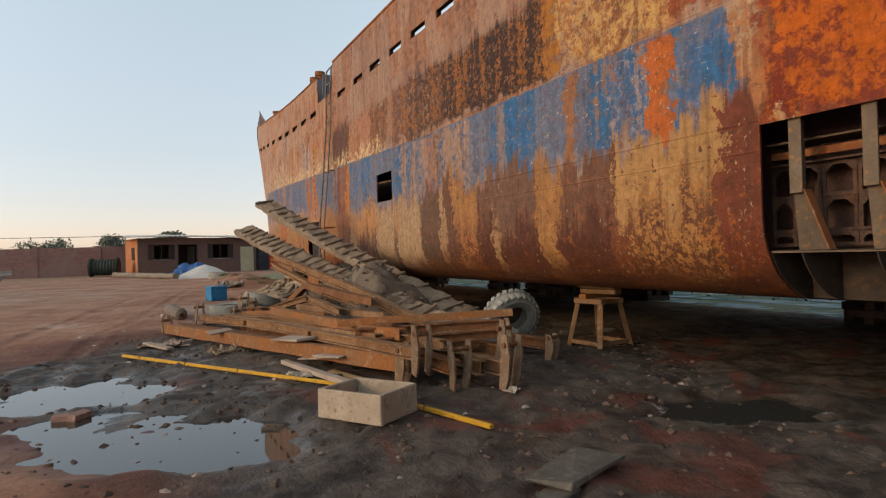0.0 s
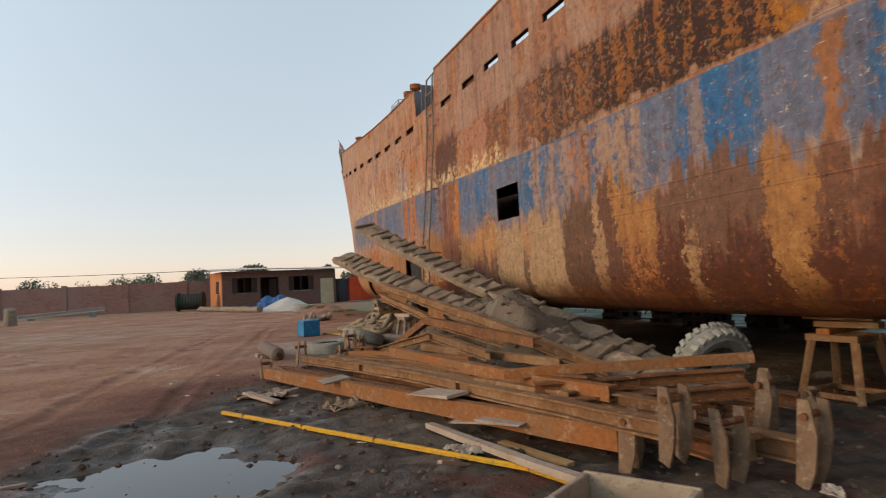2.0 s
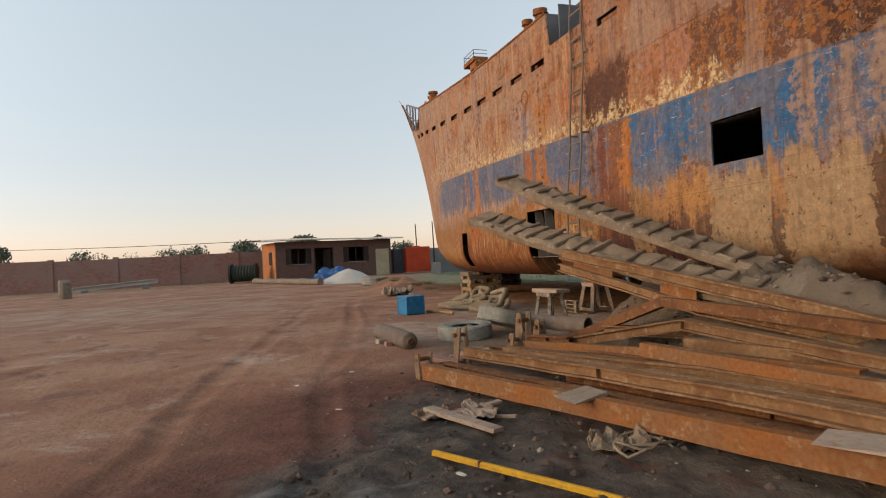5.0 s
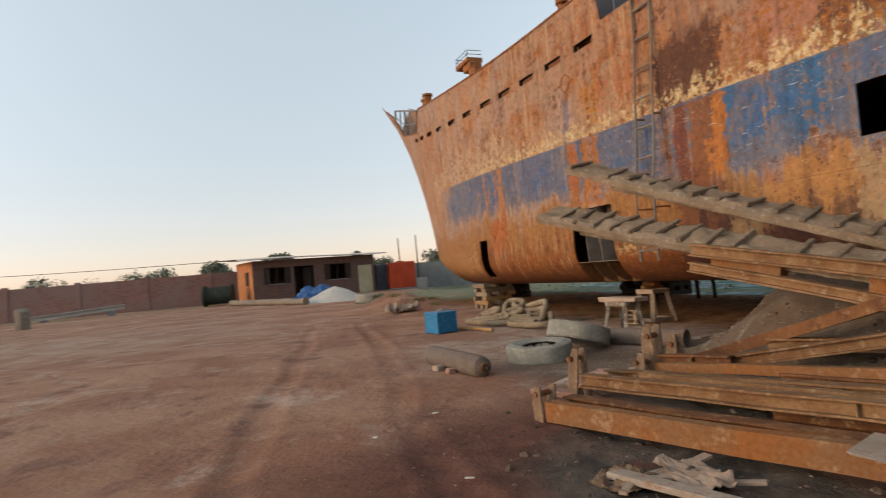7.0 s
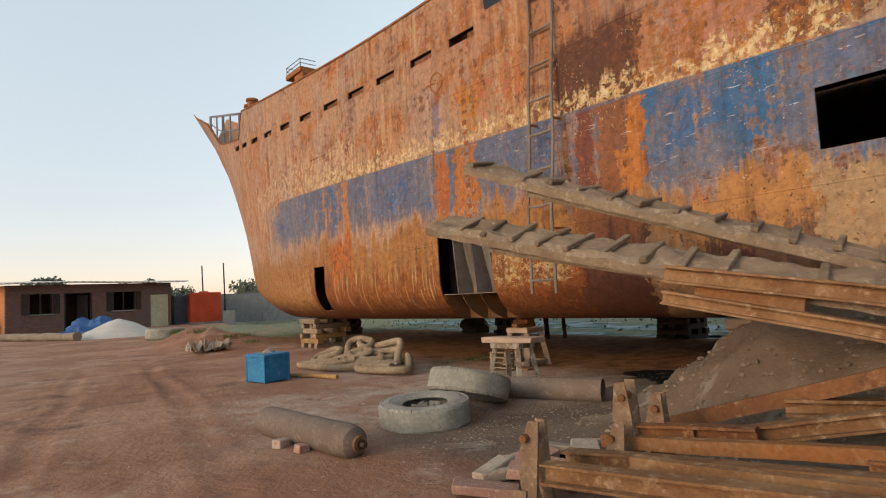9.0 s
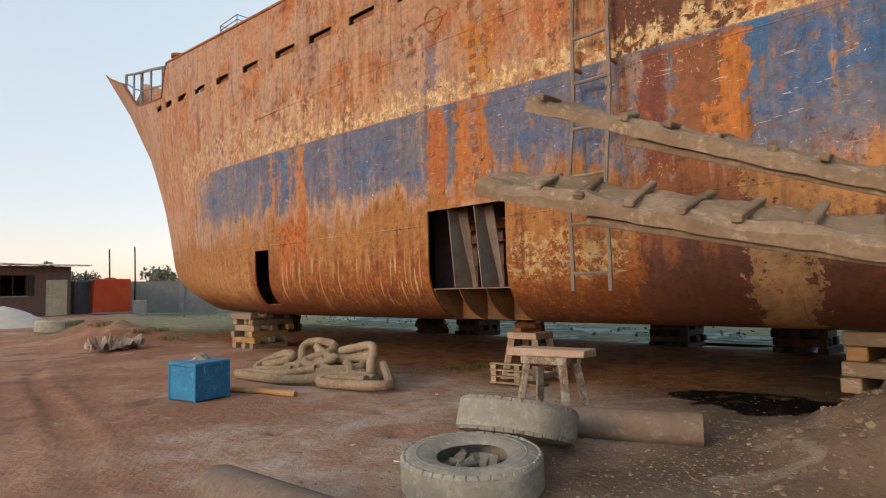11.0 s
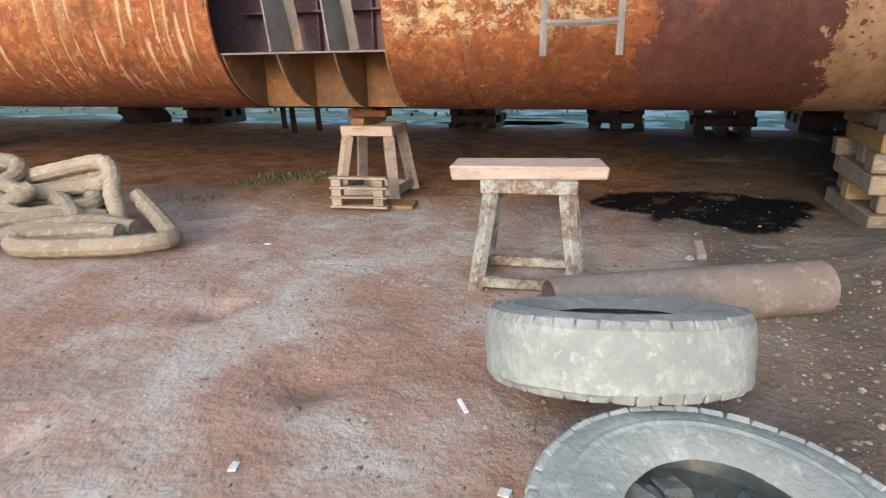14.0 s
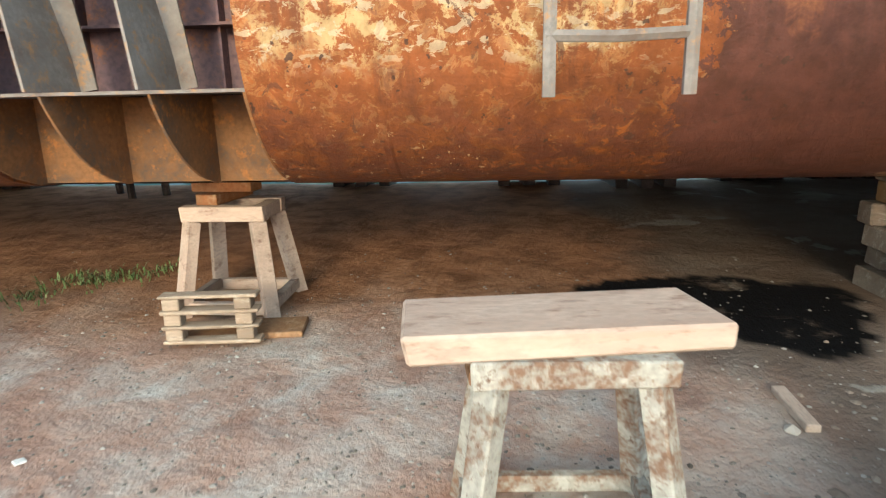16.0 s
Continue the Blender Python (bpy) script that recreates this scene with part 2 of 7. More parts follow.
gm = Mat("earth", 0.9, 0, 0.3)
wet, pud = gm.attr("mud"), gm.attr("wet")
n1, n2, n3 = gm.noise(0.45, 5, 0.6, 0.6), gm.noise(3.0, 5, 0.65, 0.3), gm.noise(28, 4, 0.65)
dry = gm.mix(gm.step(n1, 0.36, 0.66), (0.240, 0.109, 0.065), (0.340, 0.188, 0.122))
dry = gm.mix(gm.math("MULTIPLY", gm.step(gm.noise(0.8, 5, 0.7, 0.5, off=8.0), 0.54, 0.66), gm.math("MULTIPLY", gm.step(n2, 0.3, 0.6), 0.7)), dry, (0.40, 0.295, 0.235))
dry = gm.mix(gm.step(gm.noise(1.3, 4, 0.6, 0.4, off=2.0), 0.53, 0.70), dry, (0.175, 0.084, 0.058))
dry = gm.mix(gm.attr("rim"), dry, gm.mix(gm.step(n2, 0.35, 0.65), (0.088, 0.032, 0.020), (0.140, 0.056, 0.037)))
grey = gm.mix(gm.step(n2, 0.35, 0.65), (0.027, 0.020, 0.016), (0.090, 0.068, 0.053))
grey = gm.mix(gm.step(gm.noise(0.9, 4, 0.6, 0.8, off=5.0), 0.55, 0.64), grey, (0.090, 0.034, 0.024))
grey = gm.mix(gm.attr("heap"), grey, gm.mix(gm.step(gm.noise(0.7, 5, 0.65, 0.4, off=17.0), 0.38, 0.62), gm.mix(gm.step(gm.noise(1.7, 4, 0.6, 0.5, off=33.0), 0.58, 0.64), (0.092, 0.065, 0.046), (0.215, 0.190, 0.155)), (0.145, 0.108, 0.078)))
dry = gm.mix(gm.math("MULTIPLY", gm.attr("pale"), 0.62), dry, gm.mix(gm.step(n2, 0.35, 0.65), (0.235, 0.142, 0.102), (0.325, 0.218, 0.165)))
dry = gm.mix(gm.math("MULTIPLY", gm.attr("pale"), gm.step(gm.math("ADD", gm.math("MULTIPLY", n1, 0.4), gm.math("MULTIPLY", gm.noise(2.2, 6, 0.7, 0.4, off=14.0), 0.6)), 0.42, 0.64)), dry, (0.385, 0.330, 0.275))
# browner, matte earth under the hull; the ship's shade is painted into its colour
dry = gm.mix(gm.attr("hull_shade"), dry, gm.mix(gm.step(n2, 0.3, 0.65), (0.145, 0.066, 0.032), (0.285, 0.142, 0.074)))
earth = gm.mix(wet, dry, grey)
earth = gm.mix(gm.math("MULTIPLY", gm.step(n3, 0.56, 0.72), 0.30), earth, gm.mix(wet, (0.16, 0.085, 0.06), (0.05, 0.04, 0.034)))
grassy = gm.step(gm.math("ADD", gm.attr("grass"), gm.math("MULTIPLY", gm.noise(1.2, 5, 0.7, off=4.0), 1.0)), 0.95, 1.25)
earth = gm.mix(grassy, earth, gm.mix(gm.step(n2, 0.35, 0.65), (0.110, 0.118, 0.060), (0.175, 0.192, 0.118)))
earth = gm.mix(gm.math("MULTIPLY", gm.attr("oil"), gm.step(n2, 0.25, 0.45)), earth, (0.006, 0.005, 0.005))
gm.color(earth)
gm.rough(gm.math("SUBTRACT", gm.math("SUBTRACT", 0.95, gm.math("MULTIPLY", gm.math("MULTIPLY", wet, gm.math("SUBTRACT", 1.0, gm.math("MAXIMUM", gm.attr("heap"), gm.attr("hull_shade")))), gm.math("MULTIPLY_ADD", gm.step(gm.noise(1.1, 4, 0.6, 0.5, off=22.0), 0.46, 0.62), 0.45, 0.15))), gm.math("MULTIPLY", pud, 0.35)))
gm.bump(gm.math("ADD", gm.math("MULTIPLY", n2, 2.8), gm.math("ADD", gm.math("MULTIPLY", n3, 0.45), gm.math("MULTIPLY", gm.noise(9, 5, 0.7, off=7.0), 2.2))), 0.48, 0.03)
gm.put(gm.b.inputs["Specular IOR Level"], gm.math("SUBTRACT", 0.3, gm.math("MULTIPLY", gm.math("MAXIMUM", gm.attr("oil"), gm.attr("hull_shade")), 0.27)))
GROUND = gm.m


def build_ground():
    xs, ys = stretch(0.07, -13, 4.5, 1800), stretch(0.07, 2.0, 25, 1800)
    pts, a_mud, a_wet, a_grass, a_oil, a_pale, a_hull_shade, a_heap, a_rim = [], [], [], [], [], [], [], [], []
    for x in xs:
        for y in ys:
            pts.append((x, y, ground_z(x, y)))
            close = abs(x) < 45 and -5 < y < 60
            us, vs = to_ship(x, y)
            a_mud.append(max(mud(x, y), 0.9 * smooth(6.3, 5.0, us + 0.6 * fbm(x * 0.9, y * 0.9, 21.0, 4)) * smooth(-4.0, -3.0, us) * smooth(-4.6, -3.4, vs)) if close else 0.0)
            a_wet.append(smooth(-0.55, 0.1, puddle(x, y)) if close else 0.0)
            d = abs(0.43 * (x + 28) - 0.9 * (y - 58)) if x < -20 else 99
            a_grass.append(max(smooth(14, 6, d) * 0.55, smooth(60, 100, math.hypot(x, y)), 0.7 * smooth(30, 36, y) * smooth(-19, -12, x) * smooth(2, -4, x), smooth(7.2, 8.6, to_ship(x, y)[1])))
            u, v = to_ship(x, y)
            a_oil.append(smooth(0.05, -0.02, math.hypot((u - 5.3) / 1.0, (v - 1.35) / 0.8) - 0.9 + 0.32 * fbm(x * 2, y * 2, 9.0, 3)) if close else 0.0)
            a_pale.append(max(math.exp(-abs((x + 4.8) / 3.1) ** 3 - abs((y - 19.8) / 3.3) ** 3), 0.8 * math.exp(-((x + 4.9) / 1.4) ** 2 - ((y - 15.9) / 1.0) ** 2), math.exp(-abs((x + 7.0) / 1.6) ** 3 - abs((y - 18.3) / 1.8) ** 3), 0.5 * math.exp(-((x + 20) / 6) ** 2 - ((y - 26) / 5) ** 2)) if close else 0.0)
            # mask of the painted shade under the hull, with uneven edges
            a_hull_shade.append(smooth(0.3, 1.9, v + 0.7 * fbm(x * 0.9, y * 0.9, 6.0, 3)) * smooth(8.4, 7.2, v) * smooth(27, 23, u) if close else 0.0)
            a_heap.append(smooth(6.3, 4.9, u) * smooth(-4.0, -2.0, u) * smooth(-4.6, -3.2, v) if close else 0.0)
            e = mud_edge(x, y) if close else 9.0
            a_rim.append(smooth(-1.35 - 1.5 * smooth(5.2, 7.0, y), -0.55, e) * smooth(1.2, 0.6, e) * smooth(17, 13, y) if close else 0.0)
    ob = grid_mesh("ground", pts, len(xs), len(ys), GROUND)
    for name, vals in (("mud", a_mud), ("wet", a_wet), ("grass", a_grass), ("oil", a_oil), ("pale", a_pale), ("hull_shade", a_hull_shade), ("heap", a_heap), ("rim", a_rim)):
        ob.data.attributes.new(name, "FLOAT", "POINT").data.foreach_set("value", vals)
    return tagged(ob, "dry red earth and wet grey mud of a shipbreaking yard", "ground", kind="structure")


build_ground()
wm = Mat("puddle_water", 0.03, 0, 0.5)
wm.color((0.035, 0.032, 0.028))
wm.bump(wm.noise(6, 2), 0.02, 0.01)
for lo, hi in (((-6.2, 4.2), (-1.2, 8.7)), ((1.6, 5.2), (4.0, 6.9))):
    bm = bmesh.new()
    bm.faces.new([bm.verts.new((x, y, 0)) for x, y in (lo, (hi[0], lo[1]), hi, (lo[0], hi[1]))])
    w = mesh_of("puddle", bm, wm.m)
    w.location.z = -0.190
    tagged(w, "shallow rain puddle reflecting the sky in the mud", "puddle", kind="structure")

# ---- ship ----
HALF, BOTTOM, BILGE = 4.5, 0.90, 0.85
BOW_P = 2.5


def top_z(u):
    return 7.42 + 0.0034 * max(0.0, u - 8) ** 2.2 - 0.95 * smooth(21.0, 21.9, u) * (1 - smooth(26.5, 31.0, u))


def bow_range(z):
    """Where the side begins to turn in, and where the stem stands, at that height."""
    k = max(0.0, z - 4.0)
    stem = 29.8 + 0.45 * (min(z, 4.0) - 4.0) + 0.62 * k + 0.05 * k * k - 2.3 * smooth(2.2, 0.9, z)
    start = 12.2 + 0.25 * (min(z, 4.0) - 4.0) + 0.30 * k
    return start, stem


def inset(u, z):
    """How far the plating lies inwards of the flat side."""
    start, stem = bow_range(z)
    off = HALF * max(0.0, (u - start) / (stem - start)) ** BOW_P
    if z < BOTTOM + BILGE:
        k = 1 - (z - BOTTOM) / BILGE
        off += BILGE * (1 - math.sqrt(max(0.0, 1 - k * k)))
    return min(off, HALF)


hm = Mat("rusty_hull_paint", 0.62, 0.0, 0.2)
hu, hv, hz = hm.xyz()
REDBROWN, HOT = (0.120, 0.040, 0.021), (0.42, 0.105, 0.020)
big = hm.noise((0.35, 0.35, 0.45), 5, 0.65, 0.5)
mid = hm.noise((1.3, 1.3, 0.8), 6, 0.7, 0.5, off=3.0)
mid2 = hm.noise((1.1, 1.1, 1.1), 6, 0.7, 0.5, off=31.0)
streak = hm.noise((3.2, 3.2, 0.28), 5, 0.65, 0.3, off=6.0)
thin = hm.noise((9.0, 9.0, 0.5), 4, 0.6, 0.2, off=16.0)
fine = hm.noise(7, 7, 0.74, 0.3, off=1.0)
speck = hm.noise(15, 3, 0.6, 0.2, off=9.0)
grain = hm.noise(45, 4, 0.7)


def wobble(axis, a, b, c):
    v = hm.math("MULTIPLY_ADD", hm.math("SUBTRACT", mid if axis is hu else mid2, 0.5), a, axis)
    v = hm.math("MULTIPLY_ADD", hm.math("SUBTRACT", fine, 0.5), b, v)
    return hm.math("MULTIPLY_ADD", hm.math("SUBTRACT", streak, 0.5), c, v)


wu, wz = wobble(hu, 0.95, 0.6, 0.0), wobble(hz, 0.7, 0.35, 0.5)


def worn(mask, lo, hi, by=None):
    """A patch with parts of it flaked off."""
    return hm.math("MULTIPLY", mask, hm.step(by or fine, lo, hi))


def white(*axes):
    """A chance number for each plate."""
    c = hm.node("ShaderNodeCombineXYZ")
    for socket, v in zip(c.inputs, axes):
        hm.put(socket, v)
    n = hm.node("ShaderNodeTexWhiteNoise")
    hm.put(n.inputs["Vector"], c.outputs[0])
    return n.outputs["Value"]


def over(mask, c, much=1.0):
    """Lay a colour over the paint."""
    global col
    col = hm.mix(hm.math("MULTIPLY", mask, much) if much < 1 else mask, col, c)


def both(a, b):
    return hm.math("MULTIPLY", a, b)


def strips(stops, lo=-9.0, hi=21.0):
    """Colours side by side along the ship, each with how much of it has stayed on."""
    r = hm.node("ShaderNodeValToRGB")
    ramp = r.color_ramp
    ramp.interpolation = "CONSTANT"
    hm.put(r.inputs[0], hm.math("MULTIPLY_ADD", wu, 1 / (hi - lo), -lo / (hi - lo)))
    for i, (u, c, left) in enumerate(stops):
        at = max(0.0, (u - lo) / (hi - lo))
        e = ramp.elements[i] if i < 1 else ramp.elements.new(at)
        if i == 0:
            ramp.elements.remove(ramp.elements[1])
        e.position, e.color = at, (*c, left)
    return r.outputs[0], r.outputs[1]


def flaky(left, by):
    """Where paint of which that share is left still holds."""
    return hm.step(hm.math("SUBTRACT", left, hm.math("MULTIPLY_ADD", by, 2.4, -0.7)), -0.06, 0.09)


plate = white(hm.math("FLOOR", hm.math("MULTIPLY_ADD", hu, 0.34, 0.5)), hm.math("FLOOR", hm.math("MULTIPLY_ADD", hz, 0.62, 0.5)))
wash = hm.noise((0.9, 0.9, 0.32), 4, 0.55, 0.6, off=80.0)
runs = hm.noise((4.6, 4.6, 0.30), 5, 0.6, 0.35, off=27.0)
crust = hm.math("MULTIPLY_ADD", fine, 0.55, hm.math("MULTIPLY", mid, 0.45))
flake = hm.noise((26, 26, 18), 4, 0.7, 0.5, off=50.0)
pits = hm.noise(11, 5, 0.7, 0.6, off=61.0)
# dusty tan and pink over the whole side, with plates that rusted differently
col = hm.mix(hm.step(big, 0.40, 0.60), (0.350, 0.145, 0.062), (0.395, 0.215, 0.122))
over(hm.step(wash, 0.49, 0.59), (0.330, 0.215, 0.172), 0.85)
over(hm.step(wash, 0.44, 0.34), (0.42, 0.185, 0.080), 0.75)
over(hm.step(plate, 0.70, 0.71), (0.345, 0.110, 0.032), 0.50)
over(hm.step(plate, 0.24, 0.23), (0.265, 0.170, 0.140), 0.45)
over(hm.step(mid2, 0.53, 0.62), (0.36, 0.120, 0.034), 0.75)
over(hm.step(streak, 0.53, 0.63), (0.195, 0.074, 0.035), 0.60)
over(hm.step(runs, 0.55, 0.63), (0.45, 0.300, 0.185), 0.60)
over(hm.step(runs, 0.45, 0.38), (0.225, 0.125, 0.092), 0.60)
over(hm.step(crust, 0.55, 0.59), REDBROWN, 0.62)
over(both(hm.step(mid, 0.46, 0.40), hm.step(fine, 0.46, 0.54)), (0.47, 0.34, 0.225), 0.7)
over(both(hm.step(wu, 6.0, 9.0), hm.step(mid2, 0.60, 0.44)), (0.430, 0.265, 0.175), 0.50)
# upper works
BARE, DK, BROWN, RUN = (0.3, 0.15, 0.08), (0.046, 0.021, 0.014), (0.125, 0.050, 0.028), (0.42, 0.165, 0.036)
up_c, up_k = strips([(-9.0, (0.22, 0.05, 0.02), 0.6), (-7.5, (0.23, 0.058, 0.022), 0.7), (-6.9, (0.46, 0.265, 0.100), 0.55), (-4.95, RUN, 0.65), (-4.6, DK, 0.74), (-1.2, (0.070, 0.032, 0.020), 0.62), (0.4, BROWN, 0.62), (1.4, (0.30, 0.15, 0.085), 0.5), (1.7, BROWN, 0.66), (2.9, (0.36, 0.165, 0.110), 0.7), (4.2, BARE, 0.2), (4.65, (0.100, 0.040, 0.024), 0.78), (6.2, BARE, 0.0), (7.0, (0.36, 0.11, 0.075), 0.35), (8.1, RUN, 0.5), (8.65, BARE, 0.0), (9.1, (0.195, 0.150, 0.175), 0.7), (9.5, BARE, 0.0), (12.5, (0.46, 0.305, 0.190), 0.45), (20.0, BARE, 0.0)])
up = both(hm.step(wz, 4.02, 4.10), hm.step(hm.math("MULTIPLY_ADD", hm.math("SUBTRACT", runs, 0.5), 0.8, wz), 5.48, 5.24))
over(both(flaky(up_k, fine), up), up_c)
over(both(both(hm.step(wz, 4.05, 4.25), hm.step(wz, 5.4, 5.2)), both(hm.step(hm.math("MULTIPLY_ADD", pits, 0.6, hm.math("MULTIPLY", runs, 0.4)), 0.50, 0.545), hm.step(hu, 5.5, 4.0))), (0.315, 0.118, 0.034), 0.9)
top = both(hm.step(wz, 5.22, 5.36), hm.step(wu, 6.0, 5.5))
over(both(top, hm.step(runs, 0.42, 0.54)), (0.240, 0.128, 0.090), 0.70)
over(both(top, hm.step(wash, 0.50, 0.57)), (0.360, 0.215, 0.145), 0.65)
over(both(top, both(hm.step(wu, -4.8, -5.0), hm.step(mid, 0.56, 0.48))), (0.34, 0.055, 0.035), 0.85)
# cream line over the blue, and what is left of it towards the stem
sheer = hm.math("MULTIPLY_ADD", hm.math("MAXIMUM", hu, 0.0), -0.030, hz)
zb = hm.math("MULTIPLY_ADD", hm.math("SUBTRACT", fine, 0.5), 0.10, sheer)
cream = both(hm.step(zb, 3.96, 3.99), hm.step(hm.math("MULTIPLY_ADD", hm.math("SUBTRACT", runs, 0.5), 1.6, zb), 4.42, 4.24))
over(worn(both(cream, both(hm.step(wu, 1.9, 2.2), hm.step(hu, 17.0, 13.0))), 0.55, 0.47), hm.mix(hm.step(pits, 0.42, 0.58), (0.58, 0.45, 0.270), (0.45, 0.26, 0.120)))
# blue band
keep = hm.math("ADD", hm.math("MULTIPLY", mid, 0.40), hm.math("ADD", hm.math("MULTIPLY", streak, 0.34), hm.math("MULTIPLY", fine, 0.26)))
blue = hm.mix(hm.step(hm.math("MULTIPLY_ADD", big, 8.0, hu), 6.0, 12.0), (0.034, 0.118, 0.235), (0.105, 0.122, 0.180))
blue = hm.mix(hm.math("MULTIPLY", hm.step(wash, 0.46, 0.56), 0.75), blue, (0.150, 0.142, 0.170))
blue = hm.mix(hm.math("MULTIPLY", hm.step(runs, 0.53, 0.63), 0.6), blue, (0.110, 0.105, 0.145))
blue = hm.mix(hm.math("MULTIPLY", hm.step(mid2, 0.44, 0.38), 0.7), blue, (0.028, 0.112, 0.250))
band = both(hm.step(hm.math("MULTIPLY_ADD", hm.math("SUBTRACT", streak, 0.5), 1.9, hm.math("MULTIPLY_ADD", hm.math("SUBTRACT", mid2, 0.5), 1.2, zb)), 2.52, 2.92), hm.step(zb, 3.995, 3.965))
band = both(both(band, hm.step(wu, -7.78, -7.66)), hm.step(hm.math("MULTIPLY_ADD", hm.math("SUBTRACT", mid2, 0.5), 6.0, hu), 19.0, 17.0))
over(both(band, hm.step(keep, 0.60, 0.53)), (0.200, 0.165, 0.170), 0.75)
over(both(band, hm.step(keep, 0.555, 0.520)), blue)
in_c, in_k = strips([(-9.0, HOT, 0.0), (-7.0, HOT, 0.75), (-6.62, (0.27, 0.195, 0.180), 0.55), (-6.05, BARE, 0.0), (-5.35, (0.28, 0.115, 0.048), 0.6), (-5.05, BARE, 0.0), (-3.6, (0.23, 0.165, 0.150), 0.6), (-3.15, BARE, 0.0), (-2.3, (0.325, 0.195, 0.130), 0.55), (-1.2, (0.33, 0.130, 0.050), 0.55), (-0.5, (0.30, 0.190, 0.145), 0.55), (0.9, BARE, 0.05), (2.3, (0.42, 0.130, 0.038), 0.22), (3.5, BARE, 0.0), (4.7, (0.42, 0.150, 0.038), 0.75), (5.05, (0.225, 0.085, 0.036), 0.70), (5.5, (0.17, 0.050, 0.026), 0.75), (5.85, (0.26, 0.16, 0.13), 0.6), (6.25, BARE, 0.15), (8.15, (0.39, 0.140, 0.040), 0.66), (8.7, BARE, 0.0), (9.0, (0.36, 0.115, 0.036), 0.62), (9.45, BARE, 0.0), (12.9, (0.40, 0.160, 0.058), 0.45), (14.3, BARE, 0.0)])
over(both(flaky(in_k, hm.math("MULTIPLY_ADD", streak, 0.55, hm.math("MULTIPLY", fine, 0.45))), both(hm.step(wz, 2.62, 2.72), hm.step(zb, 4.0, 3.9))), in_c, 0.94)
# white scuffs and scribbles in the blue
scuff = hm.noise((5.0, 5.0, 34.0), 3, 0.6, 0.8, off=44.0)
scrib = hm.noise((16.0, 16.0, 9.0), 2, 0.5, 1.5, off=91.0)
over(both(band, hm.step(scuff, 0.66, 0.70)), (0.46, 0.44, 0.45), 0.8)
over(both(both(band, hm.step(flake, 0.67, 0.70)), hm.step(mid, 0.46, 0.54)), (0.58, 0.56, 0.55), 0.9)
ring = hm.step(hm.math("ABSOLUTE", hm.math("SUBTRACT", scrib, 0.5)), 0.016, 0.006)
over(both(both(ring, both(both(hm.step(hu, 7.6, 7.8), hm.step(hu, 12.4, 12.0)), both(hm.step(hz, 2.80, 2.84), hm.step(hz, 3.16, 3.10)))), hm.step(mid2, 0.44, 0.52)), (0.50, 0.47, 0.46), 0.75)
# lower side, plate by plate: drips where the paint ends, rust darkened towards the keel as painted shade
drip = hm.math("MULTIPLY_ADD", hm.math("SUBTRACT", streak, 0.5), 1.7, hm.math("MULTIPLY_ADD", hm.math("SUBTRACT", wash, 0.5), 1.3, wz))
lower = hm.mix(hm.step(mid, 0.42, 0.58), (0.165, 0.056, 0.026), (0.27, 0.112, 0.046))
lower = hm.mix(hm.math("MULTIPLY", hm.step(runs, 0.52, 0.62), 0.8), lower, REDBROWN)
lower = hm.mix(hm.math("MULTIPLY", hm.step(speck, 0.57, 0.62), 0.7), lower, (0.40, 0.235, 0.105))
over(hm.step(drip, 2.86, 2.62), lower)
RB, TN, PL = (0.088, 0.029, 0.016), (0.320, 0.148, 0.056), (0.350, 0.222, 0.128)
a_c, a_k = strips([(-9.0, (0.15, 0.04, 0.02), 0.95), (-7.5, (0.375, 0.200, 0.082), 0.85), (-6.02, (0.150, 0.066, 0.038), 0.9), (-4.92, TN, 0.85), (-4.28, (0.150, 0.076, 0.048), 0.9), (-2.55, TN, 0.88), (-1.55, (0.125, 0.055, 0.033), 0.95), (-1.2, (0.37, 0.225, 0.120), 0.9), (-0.95, (0.125, 0.066, 0.040), 0.95), (-0.1, PL, 1.0), (1.16, (0.36, 0.185, 0.090), 0.9), (1.5, PL, 1.0), (2.7, (0.40, 0.190, 0.078), 0.9), (4.0, (0.34, 0.170, 0.075), 0.8), (4.8, (0.20, 0.075, 0.035), 0.9), (5.95, TN, 0.75), (8.0, TN, 0.80), (12.9, (0.42, 0.130, 0.040), 0.6), (13.9, TN, 0.7)])
b_c, b_k = strips([(-9.0, (0.15, 0.04, 0.02), 0.95), (-7.5, (0.34, 0.130, 0.040), 0.45), (-7.3, (0.365, 0.170, 0.062), 0.50), (-6.2, (0.17, 0.055, 0.025), 0.8), (-5.9, RB, 0.95), (-4.8, (0.36, 0.175, 0.065), 0.75), (-4.4, RB, 0.92), (-3.2, (0.33, 0.185, 0.090), 0.6), (-3.0, RB, 0.92), (-2.45, (0.32, 0.130, 0.050), 0.50), (-1.7, (0.12, 0.050, 0.030), 0.95), (-1.15, (0.30, 0.170, 0.090), 0.8), (-0.95, (0.105, 0.056, 0.034), 0.95), (-0.1, PL, 1.0), (1.16, (0.130, 0.080, 0.052), 0.95), (1.5, PL, 1.0), (2.7, (0.165, 0.082, 0.048), 0.9), (3.2, (0.105, 0.040, 0.026), 0.97), (4.15, (0.31, 0.180, 0.095), 0.85), (4.75, (0.098, 0.037, 0.024), 0.97), (5.95, (0.225, 0.072, 0.024), 0.66), (15.3, (0.37, 0.185, 0.080), 0.7)])
over(both(flaky(a_k, pits), hm.step(drip, 2.90, 2.66)), a_c)
